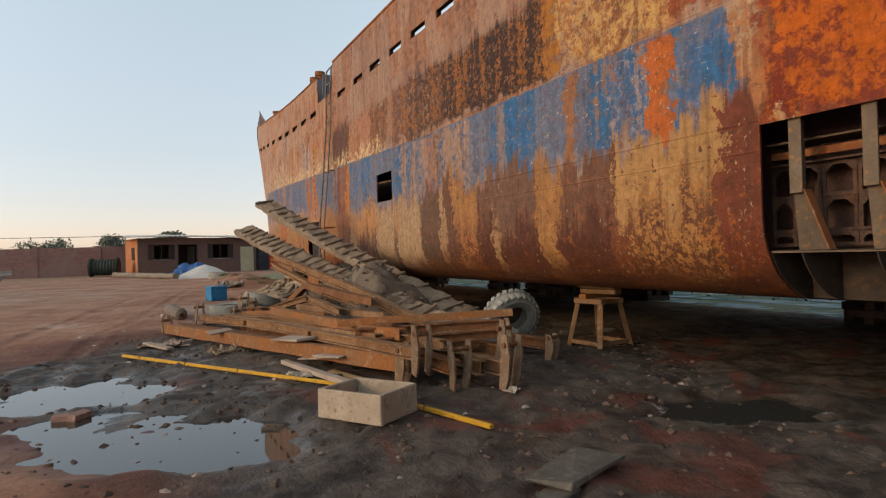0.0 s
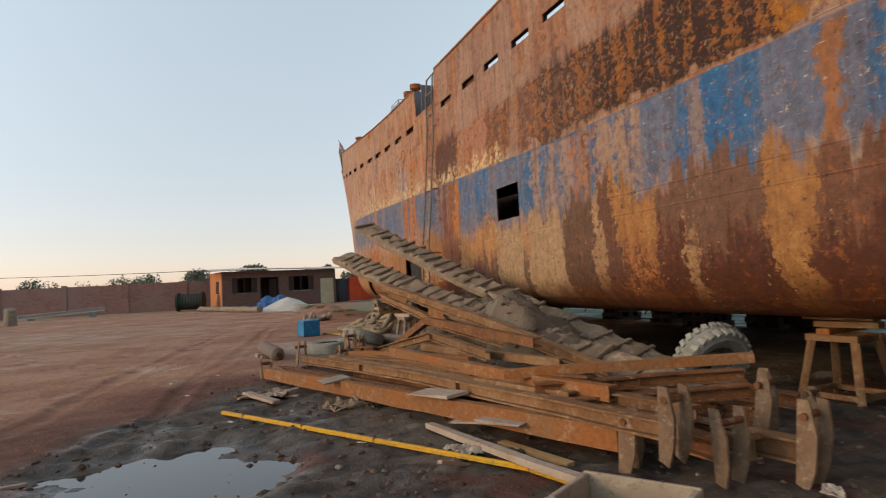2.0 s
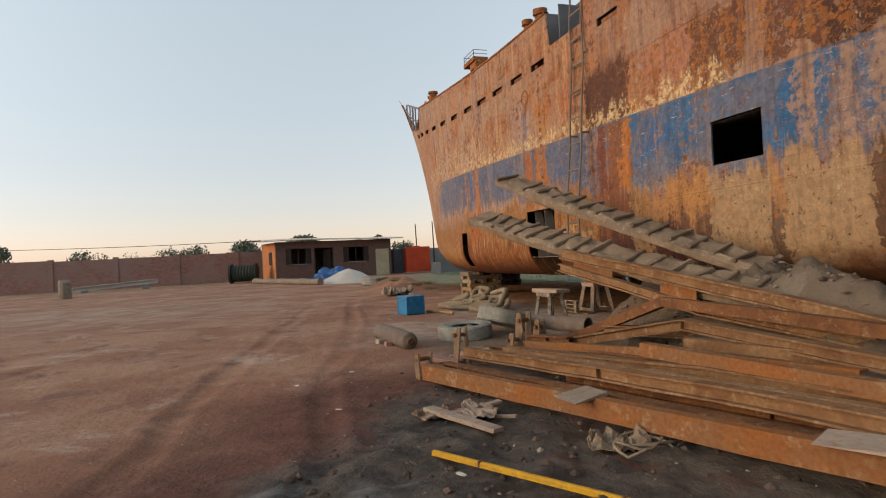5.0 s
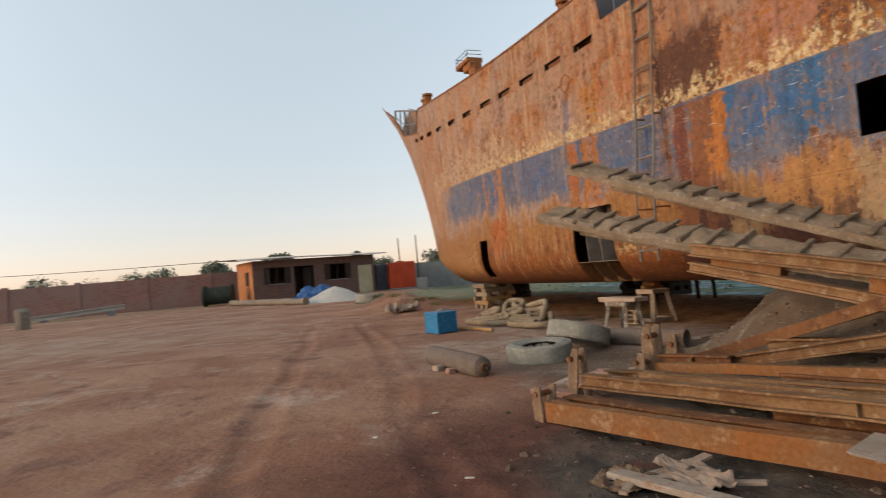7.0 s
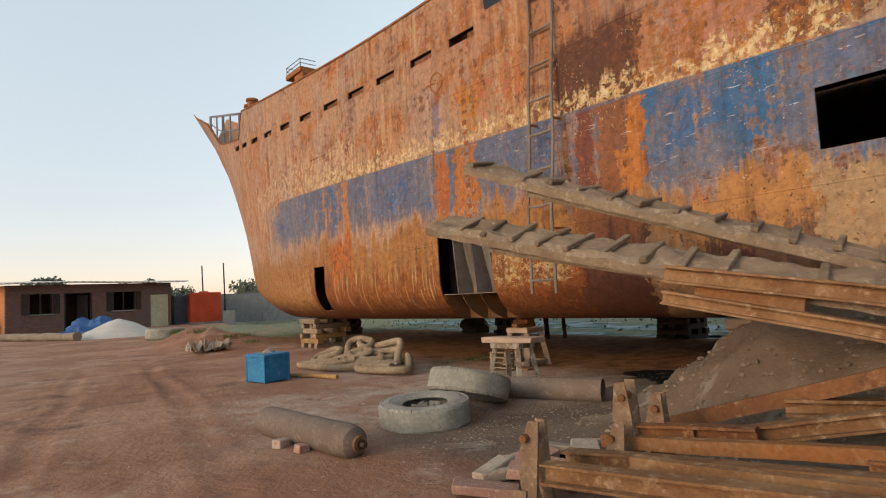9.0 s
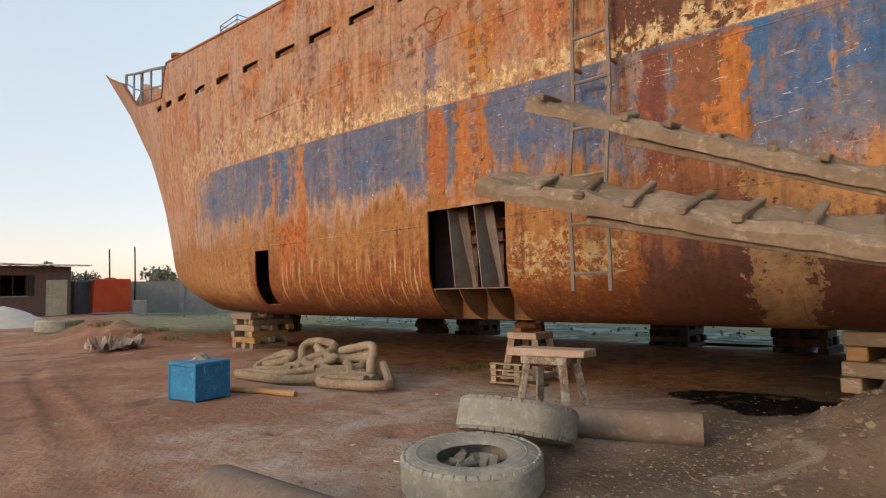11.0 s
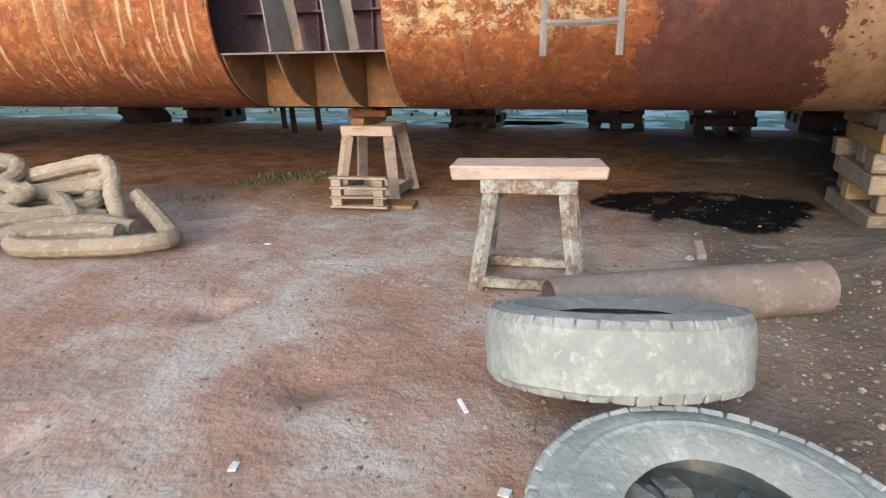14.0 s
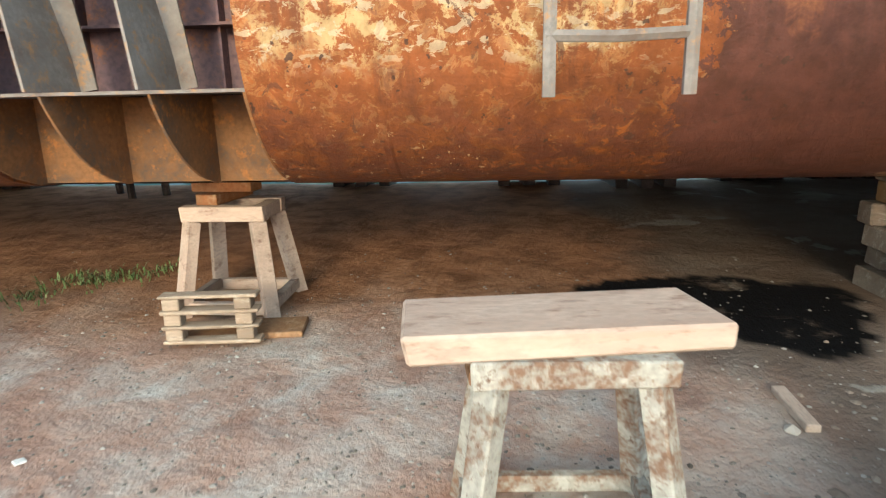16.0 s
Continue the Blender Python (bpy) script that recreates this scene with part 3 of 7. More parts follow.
below = hm.step(hm.math("MULTIPLY_ADD", hm.math("SUBTRACT", streak, 0.5), 2.2, hm.math("MULTIPLY_ADD", hm.math("SUBTRACT", pits, 0.5), 1.2, wz)), 2.20, 1.80)
over(both(below, both(hm.step(wu, 0.0, -0.2), 0.92)), hm.mix(hm.step(pits, 0.44, 0.56), (0.195, 0.060, 0.021), (0.088, 0.029, 0.016)))
over(both(flaky(b_k, pits), below), b_c)
over(both(both(hm.step(wu, 6.1, 6.3), hm.step(wu, 7.9, 7.7)), both(both(hm.step(wz, 1.45, 1.6), hm.step(wz, 2.15, 2.0)), hm.step(fine, 0.52, 0.46))), (0.40, 0.265, 0.125), 0.9)
dull = both(both(hm.step(wu, 2.85, 2.95), hm.step(wu, 6.05, 5.95)), hm.step(wz, 2.65, 2.5))
calm = hm.math("SUBTRACT", 1.0, dull)
scratch = hm.noise((14.0, 2.0, 0.7), 2, 0.4, 0.6, off=40.0)
over(both(both(both(hm.step(hu, 9.4, 9.8), hm.step(hu, 14.4, 13.6)), both(hm.step(hz, 0.9, 1.1), hm.step(hz, 2.2, 1.8))), hm.step(scratch, 0.59, 0.64)), (0.47, 0.32, 0.18), 0.8)
# shade of the turning bilge painted as dark rust along the bottom edge
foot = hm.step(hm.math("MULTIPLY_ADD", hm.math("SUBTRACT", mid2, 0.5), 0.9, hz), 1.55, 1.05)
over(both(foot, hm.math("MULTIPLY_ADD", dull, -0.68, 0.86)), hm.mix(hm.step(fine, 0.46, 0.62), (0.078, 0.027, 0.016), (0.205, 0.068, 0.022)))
# hot red rust over the after body
aft = both(hm.step(wu, -7.95, -8.15), hm.step(wz, 2.62, 2.75))
over(aft, hm.mix(hm.step(hm.math("MULTIPLY_ADD", pits, 0.4, hm.math("MULTIPLY", mid, 0.6)), 0.46, 0.55), (0.175, 0.026, 0.012), (0.47, 0.105, 0.016)), 0.92)
over(both(aft, hm.step(mid2, 0.56, 0.62)), hm.mix(hm.step(pits, 0.45, 0.56), (0.40, 0.25, 0.13), (0.44, 0.150, 0.040)), 0.9)
dash = hm.noise((9.0, 9.0, 16.0), 4, 0.65, 0.6, off=130.0)
over(both(both(hm.step(hu, 6.0, 6.2), hm.step(hu, 8.0, 7.9)), both(both(hm.step(hz, 1.45, 1.6), hm.step(hz, 2.1, 1.95)), hm.step(dash, 0.545, 0.58))), (0.42, 0.315, 0.20), 0.8)
# fine wear everywhere: dark runs, pits, bright flakes
over(hm.step(thin, 0.58, 0.68), (0.085, 0.036, 0.022), 0.28)
over(hm.step(grain, 0.60, 0.75), (0.07, 0.030, 0.018), 0.3)
over(both(both(calm, hm.step(flake, 0.61, 0.65)), hm.step(mid2, 0.50, 0.58)), (0.52, 0.37, 0.21), 0.9)
over(both(hm.step(pits, 0.57, 0.63), both(hm.step(mid, 0.58, 0.47), calm)), (0.40, 0.125, 0.026), 0.45)
over(both(hm.step(hm.noise(16, 3, 0.5, 0.2, off=70.0), 0.66, 0.70), hm.step(hz, 2.9, 2.5)), (0.065, 0.030, 0.018), 0.9)
over(both(hm.step(hm.noise((7.0, 7.0, 5.0), 6, 0.75, 0.8, off=113.0), 0.60, 0.63), calm), (0.080, 0.034, 0.021), 0.65)
wear = hm.math("ADD", hm.math("MULTIPLY", fine, 0.55), hm.math("ADD", hm.math("MULTIPLY", thin, 0.25), hm.math("MULTIPLY", speck, 0.30)))
shade = hm.node("ShaderNodeHueSaturation")
hm.put(shade.inputs["Color"], col)
hm.put(shade.inputs["Value"], hm.math("MULTIPLY_ADD", hm.step(wear, 0.68, 0.42), 0.40, 0.64))
shade.inputs["Saturation"].default_value = 1.04
col = shade.outputs[0]
strip = both(both(hm.step(wu, -4.9, -4.7), hm.step(wu, 1.3, 0.0)), both(hm.step(wz, 4.0, 4.1), hm.step(wz, 5.4, 5.2)))
# plate seams
seam = hm.math("ABSOLUTE", hm.math("SUBTRACT", hm.math("FRACT", hm.math("MULTIPLY", hu, 0.34)), 0.5))
seam2 = hm.math("ABSOLUTE", hm.math("SUBTRACT", hm.math("FRACT", hm.math("MULTIPLY", hz, 0.62)), 0.5))
dents = hm.noise((1.0, 1.0, 0.5), 2, 0.4, off=20.0)
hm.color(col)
hm.rough(hm.math("MULTIPLY_ADD", fine, 0.4, 0.42))
hgt = hm.math("ADD", hm.math("MULTIPLY", fine, 1.0), hm.math("ADD", hm.math("MULTIPLY", grain, 0.35), hm.math("MULTIPLY", dents, 2.2)))
hgt = hm.math("ADD", hgt, hm.math("MULTIPLY", hm.math("MULTIPLY", strip, fine), 3.0))
hgt = hm.math("ADD", hgt, hm.math("MULTIPLY", hm.step(seam, 0.012, 0.004), 0.5))
hgt = hm.math("ADD", hgt, hm.math("MULTIPLY", hm.step(seam2, 0.008, 0.002), 0.4))
hm.bump(hgt, 0.6, 0.03)
HULL = hm.m

RUSTY = mottled("rusted_steel", (0.30, 0.105, 0.035), (0.17, 0.062, 0.030), (0.42, 0.23, 0.12), 2.2, 35, 0.85)
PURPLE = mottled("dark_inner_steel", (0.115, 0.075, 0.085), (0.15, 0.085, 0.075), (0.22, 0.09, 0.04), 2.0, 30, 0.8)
GREYSTEEL = mottled("grey_flaked_steel", (0.22, 0.19, 0.165), (0.13, 0.095, 0.075), (0.30, 0.16, 0.07), 3.0, 40, 0.8)

ship = thing("ship", "beached rusty cargo ship with flaking blue band, propped on blocks", "ship", pose(*SHIP_AT, 0, 0, SHIP_YAW))

HOLES = [-14.2, -12.9, -11.6, -10.3, -9.0, -7.7, -6.4, -5.1, -3.8, -2.5, -1.4, -0.1, 1.15, 2.5, 3.8, 5.3, 8.45, 9.75, 11.1, 12.4, 13.7, 15.2, 16.7, 18.2, 19.7, 21.1, 22.4]
OPENINGS = [(-10.6, -7.98, 0.0, 2.67), (7.95, 9.5, 0.0, 2.64), (14.45, 15.1, 1.15, 2.34), (1.56, 2.57, 2.80, 3.50)]


def hole_z(u):
    return 6.30 + 0.0026 * max(0.0, u - 7) ** 2.2


def build_hull():
    cuts = sorted({round(v, 3) for o in OPENINGS for v in o[:2]} | {round(h + d, 3) for h in HOLES for d in (-0.37, 0.37)} | {6.05, 7.9, -15.5} | set(np.arange(-15.5, 12.01, 0.75).round(3)) | set(np.arange(12.5, 37.6, 0.4).round(3)))
    us = [cuts[0]]
    for c in cuts[1:]:
        if c - us[-1] > 0.035 or any(abs(c - v) < 0.001 for o in OPENINGS for v in o[:2]):
            us.append(c)
    # heights as parts of the side: below the holes, the holes, above them
    low = sorted({0.0, 2.34, 2.64, 2.67, 2.80, 3.50, 4.3, 5.2} | {BOTTOM + BILGE * (1 - math.cos(k * math.pi / 16)) for k in range(9)} | {1.15, 2.0})
    low = [z for z in low if z >= BOTTOM]
    verts = []
    for u in us:
        hz0 = hole_z(u)
        t = top_z(u) if u < 6.06 or u > 7.89 else 6.55
        zs = low + [hz0 - 0.085, hz0 + 0.085, t]
        row = []
        for z in zs:
            s0, stem = bow_range(z)
            uu = min(u, stem)
            row.append(Vector((uu, -inset(uu, z), z)))
        verts.append(row)
    nz = len(verts[0])

    def opened(i, j):
        a, b = (us[i] + us[i + 1]) / 2, (verts[i][j].z + verts[i][j + 1].z) / 2
        if any(o[0] < a < o[1] and o[2] < b < o[3] for o in OPENINGS):
            return True
        return j == len(low) and any(abs(a - h) < 0.37 for h in HOLES)

    # plates: blocks of the side, each a sheet of its own with thickness
    ends = [-15.5, -10.6, -7.98, -5.0, -2.0, 1.15 - 0.37, 3.8 + 0.37, 6.05, 7.9, 9.5, 12.5, 14.45, 17.3, 20.5, 23.7, 26.9, 37.6]
    idx = [min(range(len(us)), key=lambda i: abs(us[i] - e)) for e in ends]
    rows = [0, low.index(2.80), low.index(5.2), nz - 1]
    for a, b in zip(idx, idx[1:]):
        for c, d in zip(rows, rows[1:]):
            bm = bmesh.new()
            vs = [[bm.verts.new(verts[i][j]) for j in range(c, d + 1)] for i in range(a, b + 1)]
            made = 0
            for i in range(a, b):
                for j in range(c, d):
                    if opened(i, j):
                        continue
                    q = [vs[i - a][j - c], vs[i - a + 1][j - c], vs[i - a + 1][j - c + 1], vs[i - a][j - c + 1]]
                    if (q[0].co - q[1].co).length < 1e-5 and (q[2].co - q[3].co).length < 1e-5:
                        continue
                    bm.faces.new(q)
                    made += 1
            if not made:
                bm.free()
                continue
            bmesh.ops.remove_doubles(bm, verts=bm.verts, dist=1e-4)
            bmesh.ops.delete(bm, geom=[v for v in bm.verts if not v.link_faces], context="VERTS")
            bm.normal_update()
            if sum(f.normal.y * f.calc_area() for f in bm.faces) < 0:
                bmesh.ops.reverse_faces(bm, faces=bm.faces)
            was = max(v.co.y for v in bm.verts)
            bmesh.ops.solidify(bm, geom=bm.faces, thickness=0.025)
            shift = -0.0125 if max(v.co.y for v in bm.verts) > was + 0.01 else 0.0125
            bmesh.ops.translate(bm, verts=bm.verts, vec=(0, shift, 0))
            mesh_of("hull_plate", bm, HULL, ship, True, 40)
    # bottom, far side, deck and transom
    bm = bmesh.new()
    near = [verts[i][0] for i in range(len(us))]
    loop = [Vector((p.x, -max(-p.y, 0), p.z)) for p in near]
    far = [Vector((p.x, -2 * HALF - p.y, p.z)) for p in near]
    va, vb = [bm.verts.new(p) for p in loop], [bm.verts.new(p) for p in far]
    for i in range(len(us) - 1):
        bm.faces.new((va[i], va[i + 1], vb[i + 1], vb[i]))
    bmesh.ops.remove_doubles(bm, verts=bm.verts, dist=1e-3)
    part("bottom_plating", bm, HULL, ship)
    bm = bmesh.new()
    vs = [[bm.verts.new((p.x, -2 * HALF - p.y, p.z)) for p in row] for row in verts]
    for i in range(len(us) - 1):
        for j in range(nz - 1):
            bm.faces.new((vs[i][j], vs[i + 1][j], vs[i + 1][j + 1], vs[i][j + 1]))
    bmesh.ops.remove_doubles(bm, verts=bm.verts, dist=1e-3)
    part("far_side", bm, HULL, ship, "rusty far side of the hull", True)
    bm = bmesh.new()
    da = [bm.verts.new((r[low.index(5.2)].x, r[low.index(5.2)].y - 0.03, 5.9)) for r in verts]
    db = [bm.verts.new((r[low.index(5.2)].x, -2 * HALF - r[low.index(5.2)].y + 0.03, 5.9)) for r in verts]
    for i in range(len(us) - 1):
        bm.faces.new((da[i], da[i + 1], db[i + 1], db[i]))
    bmesh.ops.remove_doubles(bm, verts=bm.verts, dist=1e-3)
    part("deck", bm, RUSTY, ship)
    bm = bmesh.new()
    bm.faces.new([bm.verts.new(p) for p in [verts[0][j] for j in range(nz)] + [Vector((r.x, -2 * HALF - r.y, r.z)) for r in verts[0][::-1]]])
    part("transom", bm, HULL, ship)
    # double skin inside the openings
    for a, b in ((-11.2, -7.3), (7.2, 10.2), (13.9, 15.7)):
        bm = bmesh.new()
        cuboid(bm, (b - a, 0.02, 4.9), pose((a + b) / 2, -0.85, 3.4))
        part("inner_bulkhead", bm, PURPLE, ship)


build_hull()


# ---- ship: inside of the cut-outs ----
def bilge_floor(u, depth=0.80, top=1.41, thick=0.014):
    """A curved web across the bilge under the stringer."""
    pts = []
    for k in range(9):
        z = BOTTOM + 0.02 + (top - BOTTOM - 0.02) * k / 8
        pts.append((inset(u, z) + 0.02, z))
    pts += [(depth, top), (depth, BOTTOM + 0.02)]
    bm = bmesh.new()
    for s in (-thick / 2, thick / 2):
        bm.faces.new([bm.verts.new((u + s, -v, z)) for v, z in pts])
    bm.verts.ensure_lookup_table()
    n = len(pts)
    for i in range(n):
        bm.faces.new((bm.verts[i], bm.verts[(i + 1) % n], bm.verts[n + (i + 1) % n], bm.verts[n + i]))
    return bm


BILGE_RUST = mottled("stained_bilge", (0.190, 0.090, 0.036), (0.088, 0.058, 0.040), (0.30, 0.120, 0.030), 2.6, 30, 0.85, spread=0.1)


def cut_out(a, b, top, webs, lean):
    bm = bmesh.new()
    cuboid(bm, (b - a + 0.3, 0.014, 0.48), pose((a + b) / 2, -0.742, 1.165))
    part("bilge_plate", bm, BILGE_RUST, ship, "dark stained plate behind the bilge webs")
    bm = bmesh.new()
    cuboid(bm, (b - a, 0.74, 0.016), pose((a + b) / 2, -0.47, 1.42))
    part("stringer", bm, GREYSTEEL, ship, "bent grey steel shelf with a torn edge")
    for u in webs:
        bm = bmesh.new()
        prism(bm, [(-0.005, 1.43), (-0.42, 1.43), (-0.30, 2.15), (-0.22, top + 0.1), (-0.03, top + 0.1)], 0.014, pose(u, 0, 0, 0, 0, 90))
        bmesh.ops.transform(bm, matrix=Matrix.Identity(4), verts=bm.verts)
        for v in bm.verts:
            v.co.x += lean * (v.co.z - 1.43) * 0.12
            v.co.y = -abs(v.co.y) if abs(v.co.y) > 0.0 else -0.005
        part("frame_web", bm, GREYSTEEL, ship, "grey flaked steel frame web")
        bm = bmesh.new()
        cuboid(bm, (0.20, 0.012, 1.25), pose(u + 0.09, -0.40, 2.05, 0, 8 * lean, 0))
        part("frame_flange", bm, GREYSTEEL, ship)
        part("bilge_web", bilge_floor(u), BILGE_RUST, ship)
    part("bilge_web", bilge_floor(a + 0.02), BILGE_RUST, ship)
    part("bilge_web", bilge_floor(b - 0.02), BILGE_RUST, ship)
    k = a + 0.12
    while k < b:
        bm = bmesh.new()
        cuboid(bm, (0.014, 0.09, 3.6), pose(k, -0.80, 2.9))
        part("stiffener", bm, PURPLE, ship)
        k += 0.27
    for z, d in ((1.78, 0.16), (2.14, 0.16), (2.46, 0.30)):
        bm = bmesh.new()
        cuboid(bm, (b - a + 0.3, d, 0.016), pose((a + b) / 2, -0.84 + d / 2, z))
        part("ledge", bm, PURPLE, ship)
    bm = bmesh.new()
    cuboid(bm, (b - a + 0.3, 0.05, 0.16), pose((a + b) / 2, -0.70, 2.42))
    part("ledge", bm, RUSTY, ship, "orange rusted ledge")


# rusty inner steel and bilge, with the bay's deep shade put into their colours
SHADED_STEEL = mottled("shaded_brown_inner_steel", (0.062, 0.036, 0.028), (0.090, 0.052, 0.036), (0.125, 0.055, 0.026), 2.0, 30, 0.85)
SHADED_BILGE = mottled("shaded_black_bilge", (0.050, 0.036, 0.026), (0.022, 0.017, 0.014), (0.105, 0.048, 0.020), 2.0, 30, 0.85, spread=0.12)
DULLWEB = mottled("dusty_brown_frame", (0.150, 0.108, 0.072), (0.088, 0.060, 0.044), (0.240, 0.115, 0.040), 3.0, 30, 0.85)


def holed_web(u0, u1, z0, z1, y, cut=0.10, rim=0.075):
    """A plate round an opening with cut-off corners."""
    bm = bmesh.new()
    a, b, c, d = u0 + rim, u1 - rim, z0 + rim, z1 - rim
    inner = [(a + cut, d), (b - cut, d), (b, d - cut), (b, c), (a, c), (a, d - cut)]
    outer = [(a + cut, z1), (b - cut, z1), (u1, d - cut), (u1, z0), (u0, z0), (u0, d - cut)]
    for h in (0.0, 0.014):
        vi = [bm.verts.new((u, y + h, z)) for u, z in inner]
        vo = [bm.verts.new((u, y + h, z)) for u, z in outer]
        for k in range(6):
            bm.faces.new((vo[k], vo[(k + 1) % 6], vi[(k + 1) % 6], vi[k]))
        for u, z, k in ((u1, z1, 1), (u0, z1, 5)):
            v = bm.verts.new((u, y + h, z))
            bm.faces.new((v, vo[k], vo[(k + 1) % 6]))
        if h:
            for k in range(6):
                p, q = last[k], last[(k + 1) % 6]
                bm.faces.new((p, q, vi[(k + 1) % 6], vi[k]))
        last = vi
    return bm


def after_cut_out(a, b, top):
    """The open bay of the after body: frames, a holed inner skin, a shelf and the bilge under it."""
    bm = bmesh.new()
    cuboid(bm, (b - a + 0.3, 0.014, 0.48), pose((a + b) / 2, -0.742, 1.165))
    part("bilge_plate", bm, SHADED_BILGE, ship, "plate behind the bilge webs, coloured near-black for deep shade")
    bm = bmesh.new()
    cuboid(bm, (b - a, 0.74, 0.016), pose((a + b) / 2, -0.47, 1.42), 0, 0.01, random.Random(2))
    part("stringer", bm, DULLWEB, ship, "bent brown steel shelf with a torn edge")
    frames = (-8.30, -8.95, -9.60, -10.25)
    for u in frames:
        # upper length: an angle bar with its flange to the outside
        bm = bmesh.new()
        cuboid(bm, (0.014, 0.22, 0.72), pose(u + 0.05, -0.15, 2.33))
        cuboid(bm, (0.12, 0.014, 0.72), pose(u - 0.005, -0.035, 2.33))
        part("frame_bar", bm, DULLWEB, ship, "dusty tan upper frame bar")
        # lower bracket, wider towards its foot
        bm = bmesh.new()
        prism(bm, [(0.06, 2.0), (-0.08, 2.0), (-0.30, 1.43), (0.02, 1.43)], 0.016, pose(u, -0.10, 0, 0, 0, 0))
        part("bracket", bm, DULLWEB, ship, "brown frame bracket widening to its foot")
        bm = bmesh.new()
        cuboid(bm, (0.014, 0.10, 0.60), pose(u - 0.19, -0.07, 1.715, 0, 21, 0))
        part("bracket_flange", bm, RUSTY, ship, "orange rusted bracket edge")
        part("bilge_web", bilge_floor(u), SHADED_BILGE, ship)
    part("bilge_web", bilge_floor(b - 0.02), SHADED_BILGE, ship)
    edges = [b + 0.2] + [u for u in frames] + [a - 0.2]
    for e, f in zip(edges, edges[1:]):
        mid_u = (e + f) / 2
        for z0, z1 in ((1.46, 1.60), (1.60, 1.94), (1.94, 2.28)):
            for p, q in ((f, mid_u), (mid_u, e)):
                part("inner_web", holed_web(p + 0.004, q - 0.004, z0, z1 - 0.004, -0.46, 0.07 if z1 > 1.7 else 0.03, 0.035), SHADED_STEEL, ship)
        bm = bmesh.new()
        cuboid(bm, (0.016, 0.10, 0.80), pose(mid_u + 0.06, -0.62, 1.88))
        part("stiffener", bm, SHADED_STEEL, ship)
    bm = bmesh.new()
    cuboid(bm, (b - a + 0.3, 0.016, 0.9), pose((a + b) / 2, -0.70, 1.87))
    part("inner_skin", bm, SHADED_STEEL, ship, "brown inner skin behind the frames, darkened for deep shade")
    for z, d, mt in ((1.60, 0.16, SHADED_STEEL), (1.94, 0.16, SHADED_STEEL), (2.29, 0.34, SHADED_STEEL), (2.50, 0.42, DULLWEB)):
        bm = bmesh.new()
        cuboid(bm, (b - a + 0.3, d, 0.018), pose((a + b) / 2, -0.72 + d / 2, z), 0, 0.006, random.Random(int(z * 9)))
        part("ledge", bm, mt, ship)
    bm = bmesh.new()
    cuboid(bm, (b - a + 0.3, 0.03, 0.075), pose((a + b) / 2, -0.40, 2.385))
    part("ledge", bm, RUSTY, ship, "orange rusted ledge")


after_cut_out(-10.6, -7.98, 2.67)
cut_out(7.95, 9.5, 2.64, (8.42, 8.95), 1)

# ---- ship: ladder, gate, vents, rails ----
def stand_off(z):
    """The ladder hangs away from the side at its foot."""
    return 0.07 + 0.33 * smooth(6.4, 1.3, z)


for side in (6.18, 6.67):
    bm = bmesh.new()
    tube(bm, [(side + (0.02 * math.sin(z * 3)), stand_off(z), z) for z in np.linspace(1.36, 6.6, 14)] + [(side, 0.02, 7.3), (side, -0.25, 7.62), (side, -0.55, 7.35)], 0.026, 6)
    part("ladder_rail", bm, GREYSTEEL, ship, shade=True)
for k in range(10):
    z = 1.57 + 0.585 * k
    bm = bmesh.new()
    tube(bm, [(6.18, stand_off(z), z), (6.43, stand_off(z), z - 0.008), (6.67, stand_off(z), z)], 0.023, 6)
    part("ladder_rung", bm, GREYSTEEL, ship, shade=True)
    if k % 3 == 1:
        for side in (6.18, 6.67):
            bm = bmesh.new()
            cuboid(bm, (0.03, stand_off(z + 0.2), 0.03), pose(side, stand_off(z + 0.2) / 2, z + 0.2))
            part("ladder_bracket", bm, RUSTY, ship)
GATE = mottled("weathered_grey_blue_paint", (0.20, 0.22, 0.25), (0.13, 0.13, 0.14), (0.26, 0.14, 0.08), 2.0, 30, 0.7)
for u0, turn in ((7.86, 90), (7.28, 90)):
    bm = bmesh.new()
    cuboid(bm, (0.60, 0.03, 0.92), pose(u0, -0.31, 6.93, 0, 0, turn), 0.004)
    part("bulwark_gate", bm, GATE, ship, "grey-blue steel gate plate")
for u, h in ((9.75, 7.98), (9.05, 8.0), (8.9, 7.95)):
    bm = bmesh.new()
    lathe(bm, [(0.11, 5.9), (0.11, h - 0.14), (0.16, h - 0.14), (0.16, h), (0.02, h + 0.02)], pose(u, -0.42, 0), 14)
    part("vent_pipe", bm, RUSTY, ship, "short rusty deck vent", True)
# bulwark cap rail
for a, b in ((-15.5, 6.05), (7.9, 34.5)):
    bm = bmesh.new()
    us = np.linspace(a, b, 60)
    rows = []
    for u in us:
        z = top_z(u)
        st = bow_range(z)[1]
        uu = min(u, st)
        y = -inset(uu, z)
        rows.append([bm.verts.new((uu, y + d, z + e)) for d, e in ((0.035, -0.02), (0.035, 0.03), (-0.09, 0.03), (-0.09, -0.02))])
    for p, q in zip(rows, rows[1:]):
        for k in range(4):
            bm.faces.new((p[k], p[(k + 1) % 4], q[(k + 1) % 4], q[k]))
    part("cap_rail", bm, RUSTY, ship)


